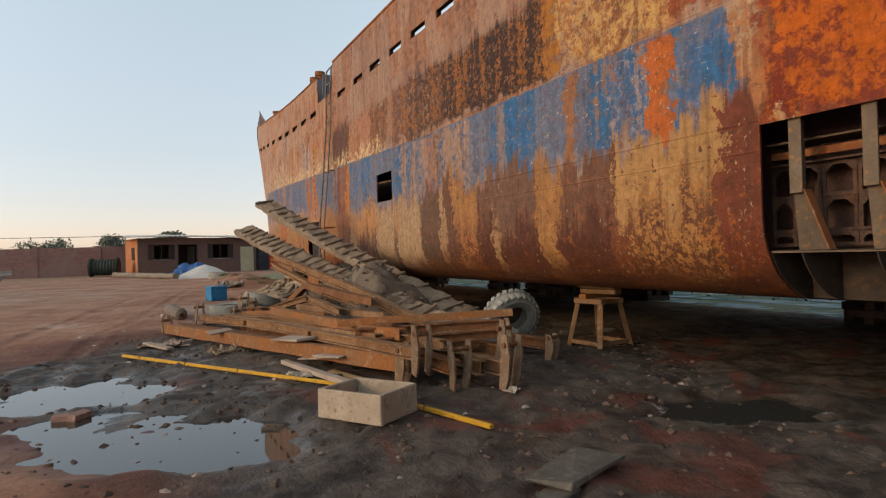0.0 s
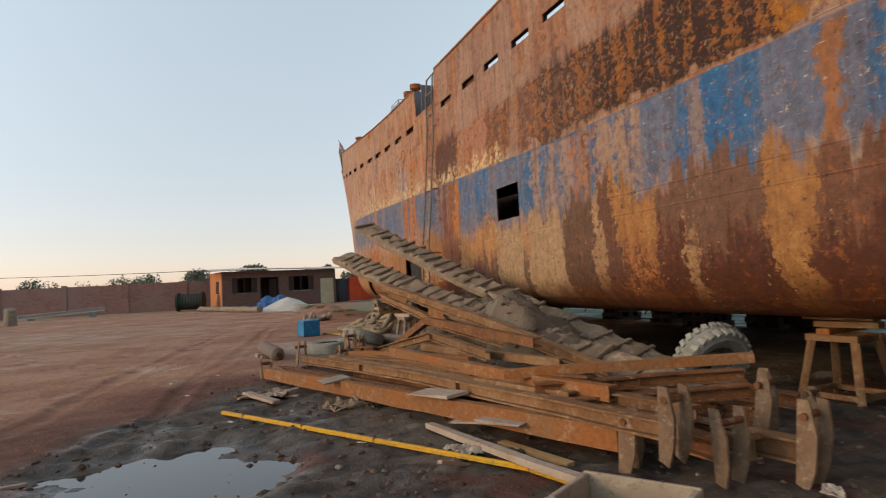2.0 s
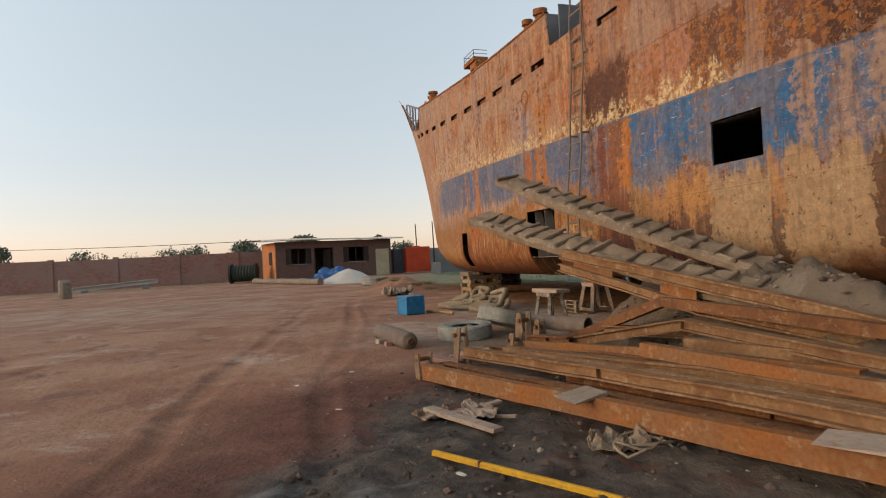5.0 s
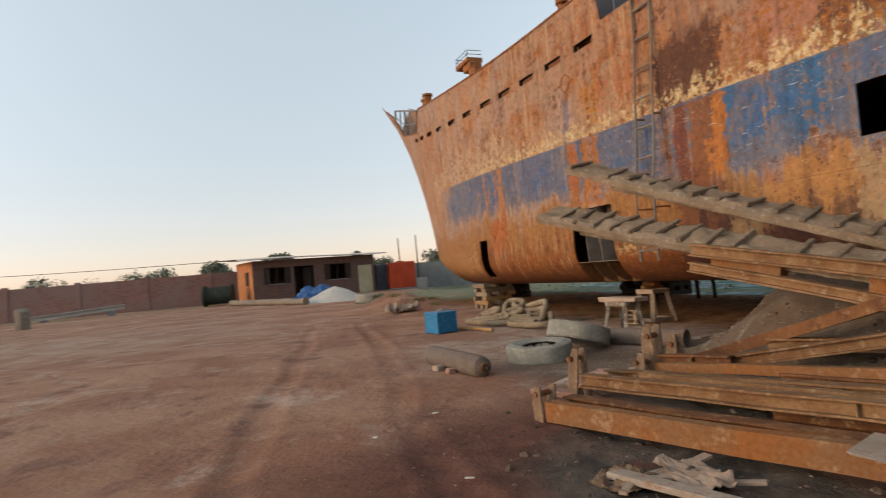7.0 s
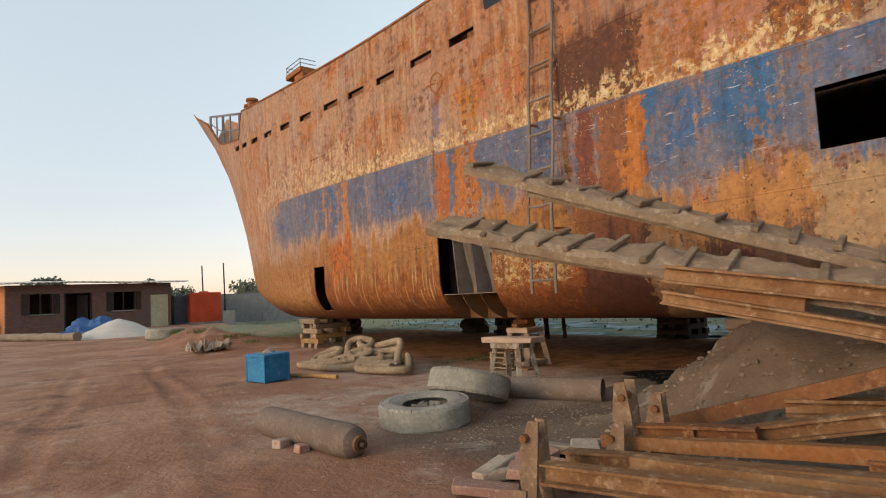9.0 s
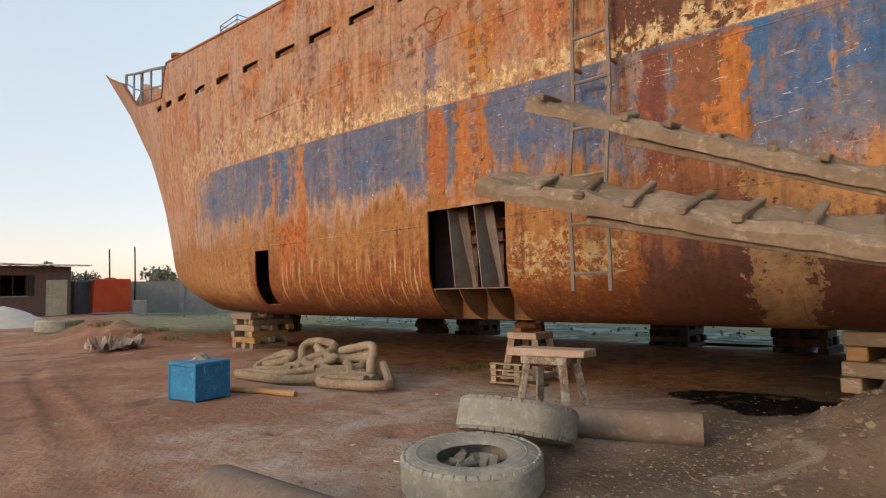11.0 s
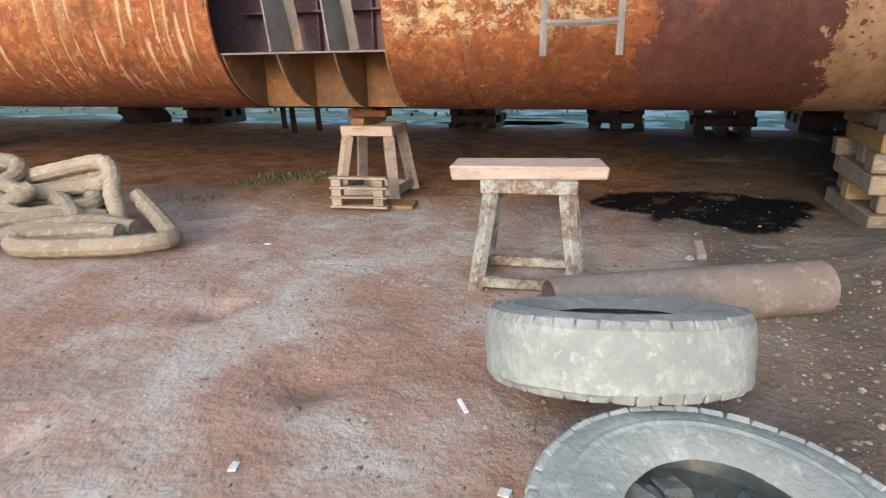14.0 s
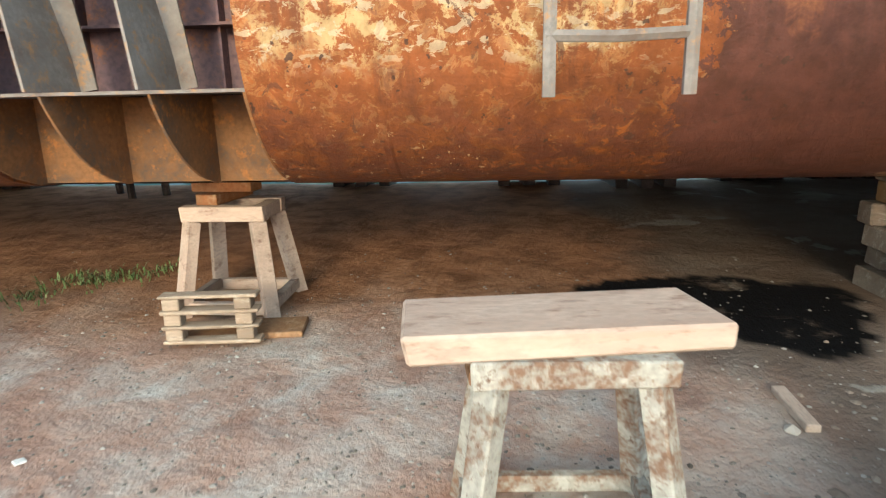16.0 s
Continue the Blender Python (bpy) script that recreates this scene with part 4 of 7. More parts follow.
def bow_rail(at, lift):
    """Straight rails over the dip of the bow, on broad pierced posts."""
    a, b = at[0], at[-1]
    za, zb = top_z(a) + lift[0], top_z(b) + lift[1]
    tops = [(u, -(inset(u, top_z(u)) + 0.06), za + (zb - za) * (u - a) / (b - a)) for u in at]
    feet = [(u, y, top_z(u) - 0.15) for u, y, z in tops]
    for k, r in ((1.0, 0.05), (0.5, 0.03)):
        bm = bmesh.new()
        tube(bm, [Vector(f).lerp(Vector(t), k) for f, t in zip(feet, tops)], r, 6)
        part("rail_bar", bm, GATE, ship, "grey steel bow rail")
    for n, (f, t) in enumerate(zip(feet, tops)):
        bm = bmesh.new()
        wide = 0.20 if n % 2 == 0 else 0.09
        for s in (-1, 1):
            cuboid(bm, (0.05, 0.05, t[2] - f[2]), pose(t[0] + s * (wide / 2 - 0.02), t[1], (t[2] + f[2]) / 2))
        if n % 2 == 0:
            for k in range(5):
                cuboid(bm, (wide, 0.04, 0.07), pose(t[0], t[1], f[2] + (t[2] - f[2]) * (k + 0.5) / 5))
        part("rail_post", bm, GATE, ship)


bow_rail((29.8, 28.2, 26.2, 24.0, 21.95), (0.55, 1.0))
for u, v in ((28.0, 3.2), (25.4, 2.4), (24.6, 2.2)):
    bm = bmesh.new()
    lathe(bm, [(0.2, 8.2), (0.2, 10.0), (0.26, 10.02), (0.26, 10.12)], pose(u, -v, 0.002 * u), 12)
    part("bollard", bm, RUSTY, ship, shade=True)
# crane seat standing over the fore deck
bm = bmesh.new()
cuboid(bm, (1.6, 0.9, 0.26), pose(26.2, -5.3, 12.35), 0.03)
cuboid(bm, (0.9, 0.7, 0.4), pose(25.8, -5.3, 12.05), 0.03)
lathe(bm, [(0.38, 5.9), (0.34, 11.9)], pose(25.5, -5.3, 0), 12)
part("mast_platform", bm, RUSTY, ship, "rusty platform on a stub mast")
for a, b in (((25.45, -4.9), (26.95, -4.9)), ((26.95, -4.9), (26.95, -5.7)), ((25.45, -4.9), (25.45, -5.7))):
    bm = bmesh.new()
    for z in (12.65, 12.85):
        tube(bm, [(*a, z), (*b, z)], 0.02, 5)
    tube(bm, [(*a, 12.4), (*a, 12.85)], 0.02, 5)
    part("platform_rail", bm, GATE, ship)
for a, b, h in ((-15.0, 8.2, 1.55), (8.2, 21.5, 2.4)):
    bm = bmesh.new()
    cuboid(bm, (b - a, 5.6, h), pose((a + b) / 2, -4.4, 5.9 + h / 2), 0.05)
    part("hatch_coaming", bm, RUSTY, ship, "long rusty hatch coaming on deck")
# load line ring and draught marks, as plain raised shapes
bm = bmesh.new()
n = 28
for k in range(n):
    a0 = k * math.tau / n
    cuboid(bm, (0.055, 0.012, 0.03), pose(9.28 + 0.19 * math.cos(a0), 0.018, 5.68 + 0.19 * math.sin(a0), 0, -math.degrees(a0) + 90, 0))
cuboid(bm, (0.62, 0.012, 0.03), pose(9.28, 0.020, 5.68))
part("load_line_ring", bm, RUSTY, ship, "welded ring and bar mark")
rng = random.Random(4)
for k in range(17):
    bm = bmesh.new()
    cuboid(bm, (rng.uniform(0.07, 0.14), 0.010, rng.uniform(0.05, 0.11)), pose(8.47 + rng.uniform(-0.02, 0.02), 0.016, 6.05 - 0.2 * k), 0.003)
    part("draught_mark", bm, RUSTY, ship)
# doubling strake lines and rubbing bars
for z, a, b in ((5.28, -15.5, 15.0), (2.72, -7.98, 1.5)):
    bm = bmesh.new()
    cuboid(bm, (b - a, 0.008, 0.022), pose((a + b) / 2, 0.015, z), 0.002)
    part("weld_seam", bm, HULL, ship)

# ---- boundary walls and house ----
def brickwork(name, one, two, joint, stain):
    """Small bricks in bond with stained stretches."""
    bk = Mat(name, 0.92, 0, 0.2)
    bt = bk.node("ShaderNodeTexBrick")
    rot = bk.node("ShaderNodeMapping")
    rot.inputs["Rotation"].default_value = (radians(90), 0, 0)
    bk.put(rot.inputs[0], bk.co)
    bk.put(bt.inputs["Vector"], rot.outputs[0])
    bk.put(bt.inputs["Color1"], one), bk.put(bt.inputs["Color2"], two), bk.put(bt.inputs["Mortar"], joint)
    bt.inputs["Scale"].default_value, bt.inputs["Mortar Size"].default_value = 2.1, 0.012
    bk.color(bk.mix(bk.step(bk.noise(0.35, 5, 0.7, 0.5), 0.42, 0.66), bt.outputs[0], stain))
    bk.bump(bt.outputs["Fac"], 0.4, 0.02)
    return bk.m


# yard wall bricks paled in colour to stand for distance haze
WALL_BRICK = brickwork("hazed_red_brick", (0.31, 0.150, 0.120), (0.20, 0.100, 0.085), (0.27, 0.215, 0.195), (0.26, 0.165, 0.145))
HOUSE_BRICK = brickwork("dark_house_brick", (0.165, 0.082, 0.062), (0.105, 0.056, 0.045), (0.155, 0.120, 0.105), (0.120, 0.078, 0.066))
GREYWALL = mottled("grey_render", (0.21, 0.22, 0.22), (0.15, 0.155, 0.155), (0.26, 0.25, 0.24), 0.8, 10)
# orange of the low sun painted into the end wall's colour
SUNLIT_WALL = mottled("sunlit_orange_wall", (0.50, 0.20, 0.085), (0.38, 0.14, 0.06), (0.55, 0.28, 0.14), 1.0, 14)
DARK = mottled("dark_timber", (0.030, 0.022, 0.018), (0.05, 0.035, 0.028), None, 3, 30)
ROOFING = mottled("pale_roof_sheet", (0.50, 0.46, 0.42), (0.36, 0.32, 0.29), (0.30, 0.2, 0.14), 0.8, 10, 0.6)


def wall_run(name, a, b, h, mat, step, label):
    za, zb = ground_z(*a), ground_z(*b)
    L = (Vector(b) - Vector(a)).length
    m = along((*a, za + h / 2 - 0.1), (*b, zb + h / 2 - 0.1))
    w = thing(name, label, "wall", m, kind="structure")
    rng = random.Random(name)
    # leaves of brickwork between the piers, with an uneven coping
    k = int(L / step)
    for i in range(k):
        bm = bmesh.new()
        hh = h + rng.uniform(-0.06, 0.06)
        cuboid(bm, (L / k - 0.42, 0.22, hh), pose(-L / 2 + (i + 0.5) * L / k, 0, (hh - h) / 2))
        part("wall_panel", bm, mat, w)
        bm = bmesh.new()
        cuboid(bm, (0.42, 0.42, h + 0.12), pose(-L / 2 + i * L / k, 0, 0.06), 0.02)
        part("pier", bm, mat, w)


wall_run("wall_west", (-28.0, 59.0), (-46, 50.2), 2.75, WALL_BRICK, 4.6, "weathered red brick yard wall with piers")
wall_run("wall_southwest", (-46, 50.2), (-95, 28), 2.75, WALL_BRICK, 4.6, "weathered red brick yard wall with piers")
wall_run("wall_north", (-22, 64.5), (-2, 66), 2.5, GREYWALL, 5.0, "grey rendered yard wall")

HA, HB = Vector((-26.6, 52.4, 0)), Vector((-18.4, 59.0, 0))
HZ = ground_z(-22, 56) - 0.1
HL, HH, HD = (HB - HA).length, 3.35, 4.6
house = thing("house", "low brick yard house with a pale sheet roof", "house", along((HA.x, HA.y, HZ), (HB.x, HB.y, HZ)) @ pose(-HL / 2, 0, 0))
# x along the front, y to the back
OPEN = [(0.119, 0.247, 1.45, 2.75), (0.312, 0.477, 0.0, 2.75), (0.603, 0.749, 1.45, 2.75), (0.854, 0.983, 0.0, 2.5)]


def front_block(x0, x1, z0, z1):
    bm = bmesh.new()
    cuboid(bm, (x1 - x0, 0.24, z1 - z0), pose((x0 + x1) / 2, 0, (z0 + z1) / 2))
    part("front_wall", bm, HOUSE_BRICK, house)


x = 0.0
for f0, f1, z0, z1 in OPEN:
    a, b = f0 * HL, f1 * HL
    front_block(x, a, 0, HH)
    if z0 > 0:
        front_block(a, b, 0, z0)
    front_block(a, b, z1, HH)
    x = b
front_block(x, HL, 0, HH)
for nm, size, at, mt in (("side_wall", (0.24, HD, HH), (0.12, HD / 2 + 0.12, HH / 2), SUNLIT_WALL), ("end_wall", (0.24, HD, HH), (HL - 0.12, HD / 2 + 0.12, HH / 2), HOUSE_BRICK),
                         ("back_wall", (HL, 0.24, HH), (HL / 2, HD + 0.24, HH / 2), HOUSE_BRICK), ("inner_floor", (HL - 0.3, HD - 0.1, 0.1), (HL / 2, HD / 2 + 0.1, 0.12), DARK)):
    bm = bmesh.new()
    cuboid(bm, size, pose(*at))
    part(nm, bm, mt, house, "end wall with the low sun's orange put into its colour" if nm == "side_wall" else "")
bm = bmesh.new()
cuboid(bm, (0.06, 1.0, 1.1), pose(-0.02, 1.6, 2.0))
part("side_window", bm, DARK, house)
bm = bmesh.new()
n = 60
rows = []
for i in range(n + 1):
    xx = -1.4 + (HL + 2.4) * i / n
    zz = HH + 0.16 + 0.03 * math.cos(i * math.pi) + 0.05 * math.sin(xx * 0.5)
    rows.append([bm.verts.new((xx, -0.9, zz - 0.05)), bm.verts.new((xx, HD + 0.8, zz + 0.28)), bm.verts.new((xx, HD + 0.8, zz + 0.23)), bm.verts.new((xx, -0.9, zz - 0.10))])
for p, q in zip(rows, rows[1:]):
    for k in range(4):
        bm.faces.new((p[k], p[(k + 1) % 4], q[(k + 1) % 4], q[k]))
part("roof", bm, ROOFING, house, "pale corrugated sheet roof")
for f0, f1, z0, z1 in (OPEN[0], OPEN[2]):
    a, b = f0 * HL, f1 * HL
    for i in range(3):
        bm = bmesh.new()
        cuboid(bm, (0.07, 0.10, z1 - z0), pose(a + 0.035 + (b - a - 0.07) * i / 2, -0.02, (z0 + z1) / 2))
        part("window_frame", bm, DARK, house)
    for sx in (a - 0.2, b + 0.22):
        bm = bmesh.new()
        cuboid(bm, (0.46, 0.05, z1 - z0), pose(sx, -0.20, (z0 + z1) / 2, 0, 0, 24 if sx > a else -24), 0.006)
        part("shutter", bm, DARK, house)
    bm = bmesh.new()
    cuboid(bm, (b - a + 0.2, 0.34, 0.08), pose((a + b) / 2, -0.04, z0 - 0.04))
    part("window_sill", bm, GREYWALL, house)
CREAMDOOR = mottled("cream_door_paint", (0.50, 0.44, 0.29), (0.40, 0.34, 0.22), (0.56, 0.5, 0.36), 1.5, 12, 0.6)
a, b = OPEN[3][0] * HL, OPEN[3][1] * HL
bm = bmesh.new()
cuboid(bm, (b - a - 0.04, 0.06, 2.46), pose((a + b) / 2, -0.05, 1.25), 0.008)
for z in (0.7, 1.75):
    cuboid(bm, (b - a - 0.34, 0.02, 0.75), pose((a + b) / 2, -0.085, z), 0.006)
dr = part("door", bm, CREAMDOOR, house, "cream panelled door, shut")
bm = bmesh.new()
tube(bm, [(b - 0.22, -0.09, 1.15), (b - 0.22, -0.15, 1.15), (b - 0.34, -0.15, 1.15)], 0.018, 6)
part("door_handle", bm, GREYSTEEL, dr)
a, b = OPEN[1][0] * HL, OPEN[1][1] * HL
for sx in (a + 0.05, b - 0.05):
    bm = bmesh.new()
    cuboid(bm, (0.10, 0.16, 2.75), pose(sx, -0.02, 1.37))
    part("door_frame", bm, DARK, house)
bm = bmesh.new()
cuboid(bm, (0.75, 0.05, 2.6), pose(b - 0.45, 0.35, 1.32, 0, 0, -50), 0.005)
part("open_door_leaf", bm, DARK, house, "dark timber door leaf standing open")

# ---- far yard ----
def lump(bm, size, m, n=10, rough=0.25, seed=0.0):
    """A weathered heap: a dome with an uneven skin."""
    rings = []
    for i in range(n + 1):
        a0 = i / n * math.pi / 2
        ring = []
        for k in range(2 * n + 4):
            b0 = k / (2 * n + 4) * math.tau
            d = Vector((math.cos(a0) * math.cos(b0), math.cos(a0) * math.sin(b0), math.sin(a0)))
            r = 1 + rough * noise.fractal(d * 2.2 + Vector((seed, seed, 0)), 1.0, 2.0, 4)
            ring.append(bm.verts.new(m @ Vector((d.x * size[0] * r, d.y * size[1] * r, d.z * size[2] * r - 0.03))))
        rings.append(ring)
    for p, q in zip(rings, rings[1:]):
        for k in range(len(p)):
            bm.faces.new((p[k], p[(k + 1) % len(p)], q[(k + 1) % len(p)], q[k]))
    bm.faces.new(rings[-1])


def on_ground(x, y, rz=0, dz=0.0):
    return pose(x, y, ground_z(x, y) + dz, 0, 0, rz)


SAND = mottled("white_sand", (0.45, 0.435, 0.40), (0.36, 0.345, 0.315), None, 1.5, 60, 0.95)
bm = bmesh.new()
rings = []
for i in range(9):
    f = i / 8
    r = 2.25 * (1 - f) ** 0.85 + 0.03
    rings.append([bm.verts.new(((r * (1 + 0.10 * fbm(math.cos(k * 0.26) * 2, math.sin(k * 0.26) * 2, f * 3))) * math.cos(k * math.tau / 24), r * 0.85 * math.sin(k * math.tau / 24), 0.98 * f - 0.04)) for k in range(24)])
for p, q in zip(rings, rings[1:]):
    for k in range(24):
        bm.faces.new((p[k], p[(k + 1) % 24], q[(k + 1) % 24], q[k]))
bm.faces.new(rings[-1])
o = mesh_of("sand_heap", bm, SAND, None, True, 60)
o.matrix_world = on_ground(-17.75, 44.8)
tagged(o, "cone of pale sand on the yard ground", "sand heap")
TARP = mottled("blue_tarpaulin", (0.030, 0.095, 0.26), (0.05, 0.155, 0.34), (0.02, 0.05, 0.16), 2.5, 20, 0.45, bump=0.5)
bm = bmesh.new()
lump(bm, (1.6, 0.8, 0.90), Matrix(), 12, 0.45, 3.0)
o = mesh_of("tarpaulin", bm, TARP, None, True, 50)
o.matrix_world = on_ground(-20.0, 48.5, 35)
tagged(o, "crumpled blue plastic tarpaulin over a heap", "tarpaulin")
REDTARP = mottled("orange_red_sheet", (0.55, 0.075, 0.025), (0.42, 0.05, 0.02), None, 1.2, 14, 0.6)
tank = thing("water_tank", "orange-red square tank beside the grey wall", "tank", on_ground(-16.2, 60.2, 20))
bm = bmesh.new()
cuboid(bm, (2.3, 1.8, 2.35), pose(0, 0, 1.2), 0.08)
part("tank_body", bm, REDTARP, tank)
bm = bmesh.new()
cuboid(bm, (2.5, 2.0, 0.12), pose(0, 0, 0.02), 0.02)
part("tank_base", bm, GREYWALL, tank)
bm = bmesh.new()
lathe(bm, [(0.36, 2.36), (0.36, 2.45), (0.3, 2.48)], Matrix(), 16)
part("lid", bm, REDTARP, tank)
bm = bmesh.new()
cuboid(bm, (1.7, 1.4, 2.3), pose(0, 0, 1.12), 0.05)
o = mesh_of("site_container", bm, mottled("dark_blue_grey_sheet", (0.10, 0.125, 0.16), (0.075, 0.085, 0.10), None, 2, 14, 0.6))
o.matrix_world = on_ground(-18.0, 61.0, 30)
tagged(o, "dark blue-grey steel locker standing by the house", "container")
bm = bmesh.new()
cuboid(bm, (0.85, 0.7, 1.25), pose(0, 0, 0.6), 0.03)
o = mesh_of("concrete_block", bm, GREYWALL)
o.matrix_world = on_ground(-14.1, 58.6, 10)
tagged(o, "grey concrete block beside the red tank", "block")
for x, y, h in ((-16.75, 62.9, 4.9), (-15.0, 62.6, 5.2)):
    bm = bmesh.new()
    tube(bm, [(0, 0, -0.1), (0.02, 0, h * 0.5), (-0.03, 0.02, h)], [0.07, 0.06, 0.05], 8)
    o = mesh_of("pole", bm, DARK, None, True)
    o.matrix_world = on_ground(x, y)
    tagged(o, "thin dark upright steel pole", "pole", "poles by the grey wall")
reel = thing("cable_reel", "dark green cable drum lying on its side", "drum", on_ground(-29.6, 52.6, 15))
DRUM = mottled("dark_green_cable", (0.022, 0.030, 0.024), (0.035, 0.042, 0.034), None, 2, 25, 0.7)
for nm, x0, x1, r in (("cable_winding", -0.95, 0.95, 0.66), ("reel_flange", -1.12, -0.95, 0.82), ("reel_flange", 0.95, 1.12, 0.82)):
    bm = bmesh.new()
    lathe(bm, [(r, x0), (r, x1)] if nm == "reel_flange" else [(r + 0.05 * (k % 2), x0 + (x1 - x0) * k / 16) for k in range(17)], pose(0, 0, 0.82, 0, 90, 0), 28)
    part(nm, bm, DRUM, reel, shade=True)
PIPE = mottled("weathered_grey_pipe", (0.23, 0.19, 0.15), (0.15, 0.115, 0.09), (0.30, 0.25, 0.2), 1.2, 20)
bm = bmesh.new()
a, b = Vector((-27.2, 49.8, ground_z(-27.2, 49.8) + 0.2)), Vector((-18.9, 42.5, ground_z(-18.9, 42.5) + 0.2))
pts = [a.lerp(b, k / 16) + Vector((0, 0, 0.02 * math.sin(k * 2.1))) for k in range(17)]
tube(bm, pts, [0.235 if k % 4 == 0 else 0.205 for k in range(17)], 14)
tagged(mesh_of("long_pipe", bm, PIPE, None, True), "long weathered grey-brown pipe lying on the earth", "pipe")
bm = bmesh.new()
tube(bm, [(0, 0, -0.1), (0.02, 0, 0.5), (0, 0.02, 1.0), (0.03, 0, 1.12)], [0.40, 0.36, 0.37, 0.30], 12, 0.02, random.Random(3))
o = mesh_of("tree_stump", bm, PIPE, None, True)
o.matrix_world = on_ground(-34.2, 38.4)
tagged(o, "short brown timber stump in the ground", "stump")
bm = bmesh.new()
a, b = (-40.3, 45.8, ground_z(-40.3, 45.8) + 0.25), (-35.6, 49.6, ground_z(-35.6, 49.6) + 0.62)
m = along(a, b)
L = (Vector(b) - Vector(a)).length
cuboid(bm, (L, 0.45, 0.05), m @ pose(0, 0, 0.14)), cuboid(bm, (L, 0.04, 0.24), m), cuboid(bm, (L, 0.45, 0.05), m @ pose(0, 0, -0.14))
tagged(mesh_of("white_girder", bm, mottled("chalky_white_steel", (0.52, 0.50, 0.46), (0.42, 0.38, 0.33), None, 2, 20)), "chalky white steel girder lying near the brick wall", "girder")
for k in (0.15, 0.85):
    p = Vector(a).lerp(Vector(b), k)
    g = ground_z(p.x, p.y)
    bm = bmesh.new()
    cuboid(bm, (0.5, 0.5, p.z - 0.16 - g + 0.1), pose(p.x, p.y, (p.z - 0.16 + g - 0.1) / 2, 0, 0, 40), 0.03)
    tagged(mesh_of("concrete_block", bm, GREYWALL), "grey block propping the white girder", "block")
bm = bmesh.new()
pts = [Vector((-27.6, 52.0, HZ + HH + 0.2)).lerp(Vector((-110, 62, 7.5)), k / 24) + Vector((0, 0, -3.2 * (k / 24) * (1 - k / 24))) for k in range(25)]
tube(bm, pts, 0.025, 5)
tagged(mesh_of("overhead_cable", bm, DARK), "thin black cable strung from the house roof", "cable")

# ---- trees beyond the wall ----
# leaf greens made paler, with distance haze mixed into the colour
HAZED_LEAF = Mat("leaves", 0.7, 0, 0.3)
HAZED_LEAF.color(HAZED_LEAF.mix(HAZED_LEAF.node("ShaderNodeNewGeometry").outputs["Random Per Island"], (0.095, 0.108, 0.078), (0.165, 0.175, 0.130)))
BARK = mottled("bark", (0.07, 0.055, 0.042), (0.11, 0.085, 0.065), None, 4, 30)


def leafy(bm, c, r, n, size, rng):
    for _ in range(n):
        d = Vector((rng.gauss(0, 1), rng.gauss(0, 1), rng.gauss(0, 0.7)))
        p = c + d.normalized() * r * rng.uniform(0.25, 1.0) ** 0.6
        q = Euler((rng.uniform(0, 6), rng.uniform(0, 6), rng.uniform(0, 6))).to_matrix()
        s = size * rng.uniform(0.6, 1.4)
        bm.faces.new([bm.verts.new(p + q @ Vector(v) * s) for v in ((-0.5, 0, 0), (0, -0.28, 0.05), (0.5, 0, 0), (0, 0.28, 0.05))])


def tree(x, y, h, spread, seed, clumps=9, leaves=150):
    h, spread = 0.86 * h, 0.82 * spread
    rng = random.Random(seed)
    g = ground_z(x, y)
    t = thing("tree", "distant dark green broadleaf tree beyond the yard wall", "tree", pose(x, y, g), "trees beyond the wall")
    bm = bmesh.new()
    tube(bm, [(0, 0, -0.2), (0.1, 0.05, h * 0.35), (-0.1, 0.1, h * 0.7), (0, 0, h * 0.9)], [0.05 * h, 0.04 * h, 0.025 * h, 0.01 * h], 7)
    heads = []
    for i in range(clumps):
        a0, r0 = rng.uniform(0, math.tau), spread * rng.uniform(0.15, 0.85)
        c = Vector((r0 * math.cos(a0), r0 * math.sin(a0), h * rng.uniform(0.55, 0.97)))
        heads.append(c)
        tube(bm, [(0, 0, h * rng.uniform(0.3, 0.55)), tuple(c * 0.6 + Vector((0, 0, h * 0.2))), tuple(c)], [0.018 * h, 0.012 * h, 0.005 * h], 5)
    part("trunk", bm, BARK, t)
    bm = bmesh.new()
    for c in heads:
        leafy(bm, c, spread * rng.uniform(0.28, 0.48), leaves, 0.11 * h * 0.5 + 0.12, rng)
    part("crown", bm, HAZED_LEAF.m, t)


rt = random.Random(11)
for x, y, h, s in ((-38.5, 71, 5.6, 1.7), (-49, 74, 5.0, 3.2), (-44, 80, 5.4, 3.4), (-30, 66, 5.6, 2.6), (-33.5, 70, 4.2, 2.8), (-62, 72, 4.6, 3.6), (-72, 70, 6.4, 3.4), (-77, 72, 5.6, 4.0), (-81, 66, 6.8, 3.8), (-88, 70, 6.0, 4.4), (-98, 64, 6.4, 4.2),
                   (-20, 74, 4.4, 2.6), (-14, 75, 5.0, 2.8), (-10, 76, 4.6, 3.0), (-55, 84, 4.2, 4.5), (-66, 90, 4.4, 5.0), (-106, 80, 6.0, 5.0), (-119, 76, 6.4, 5.0), (-24, 72, 5.2, 2.4)):
    tree(x, y, h * 0.86, s, rt.random())
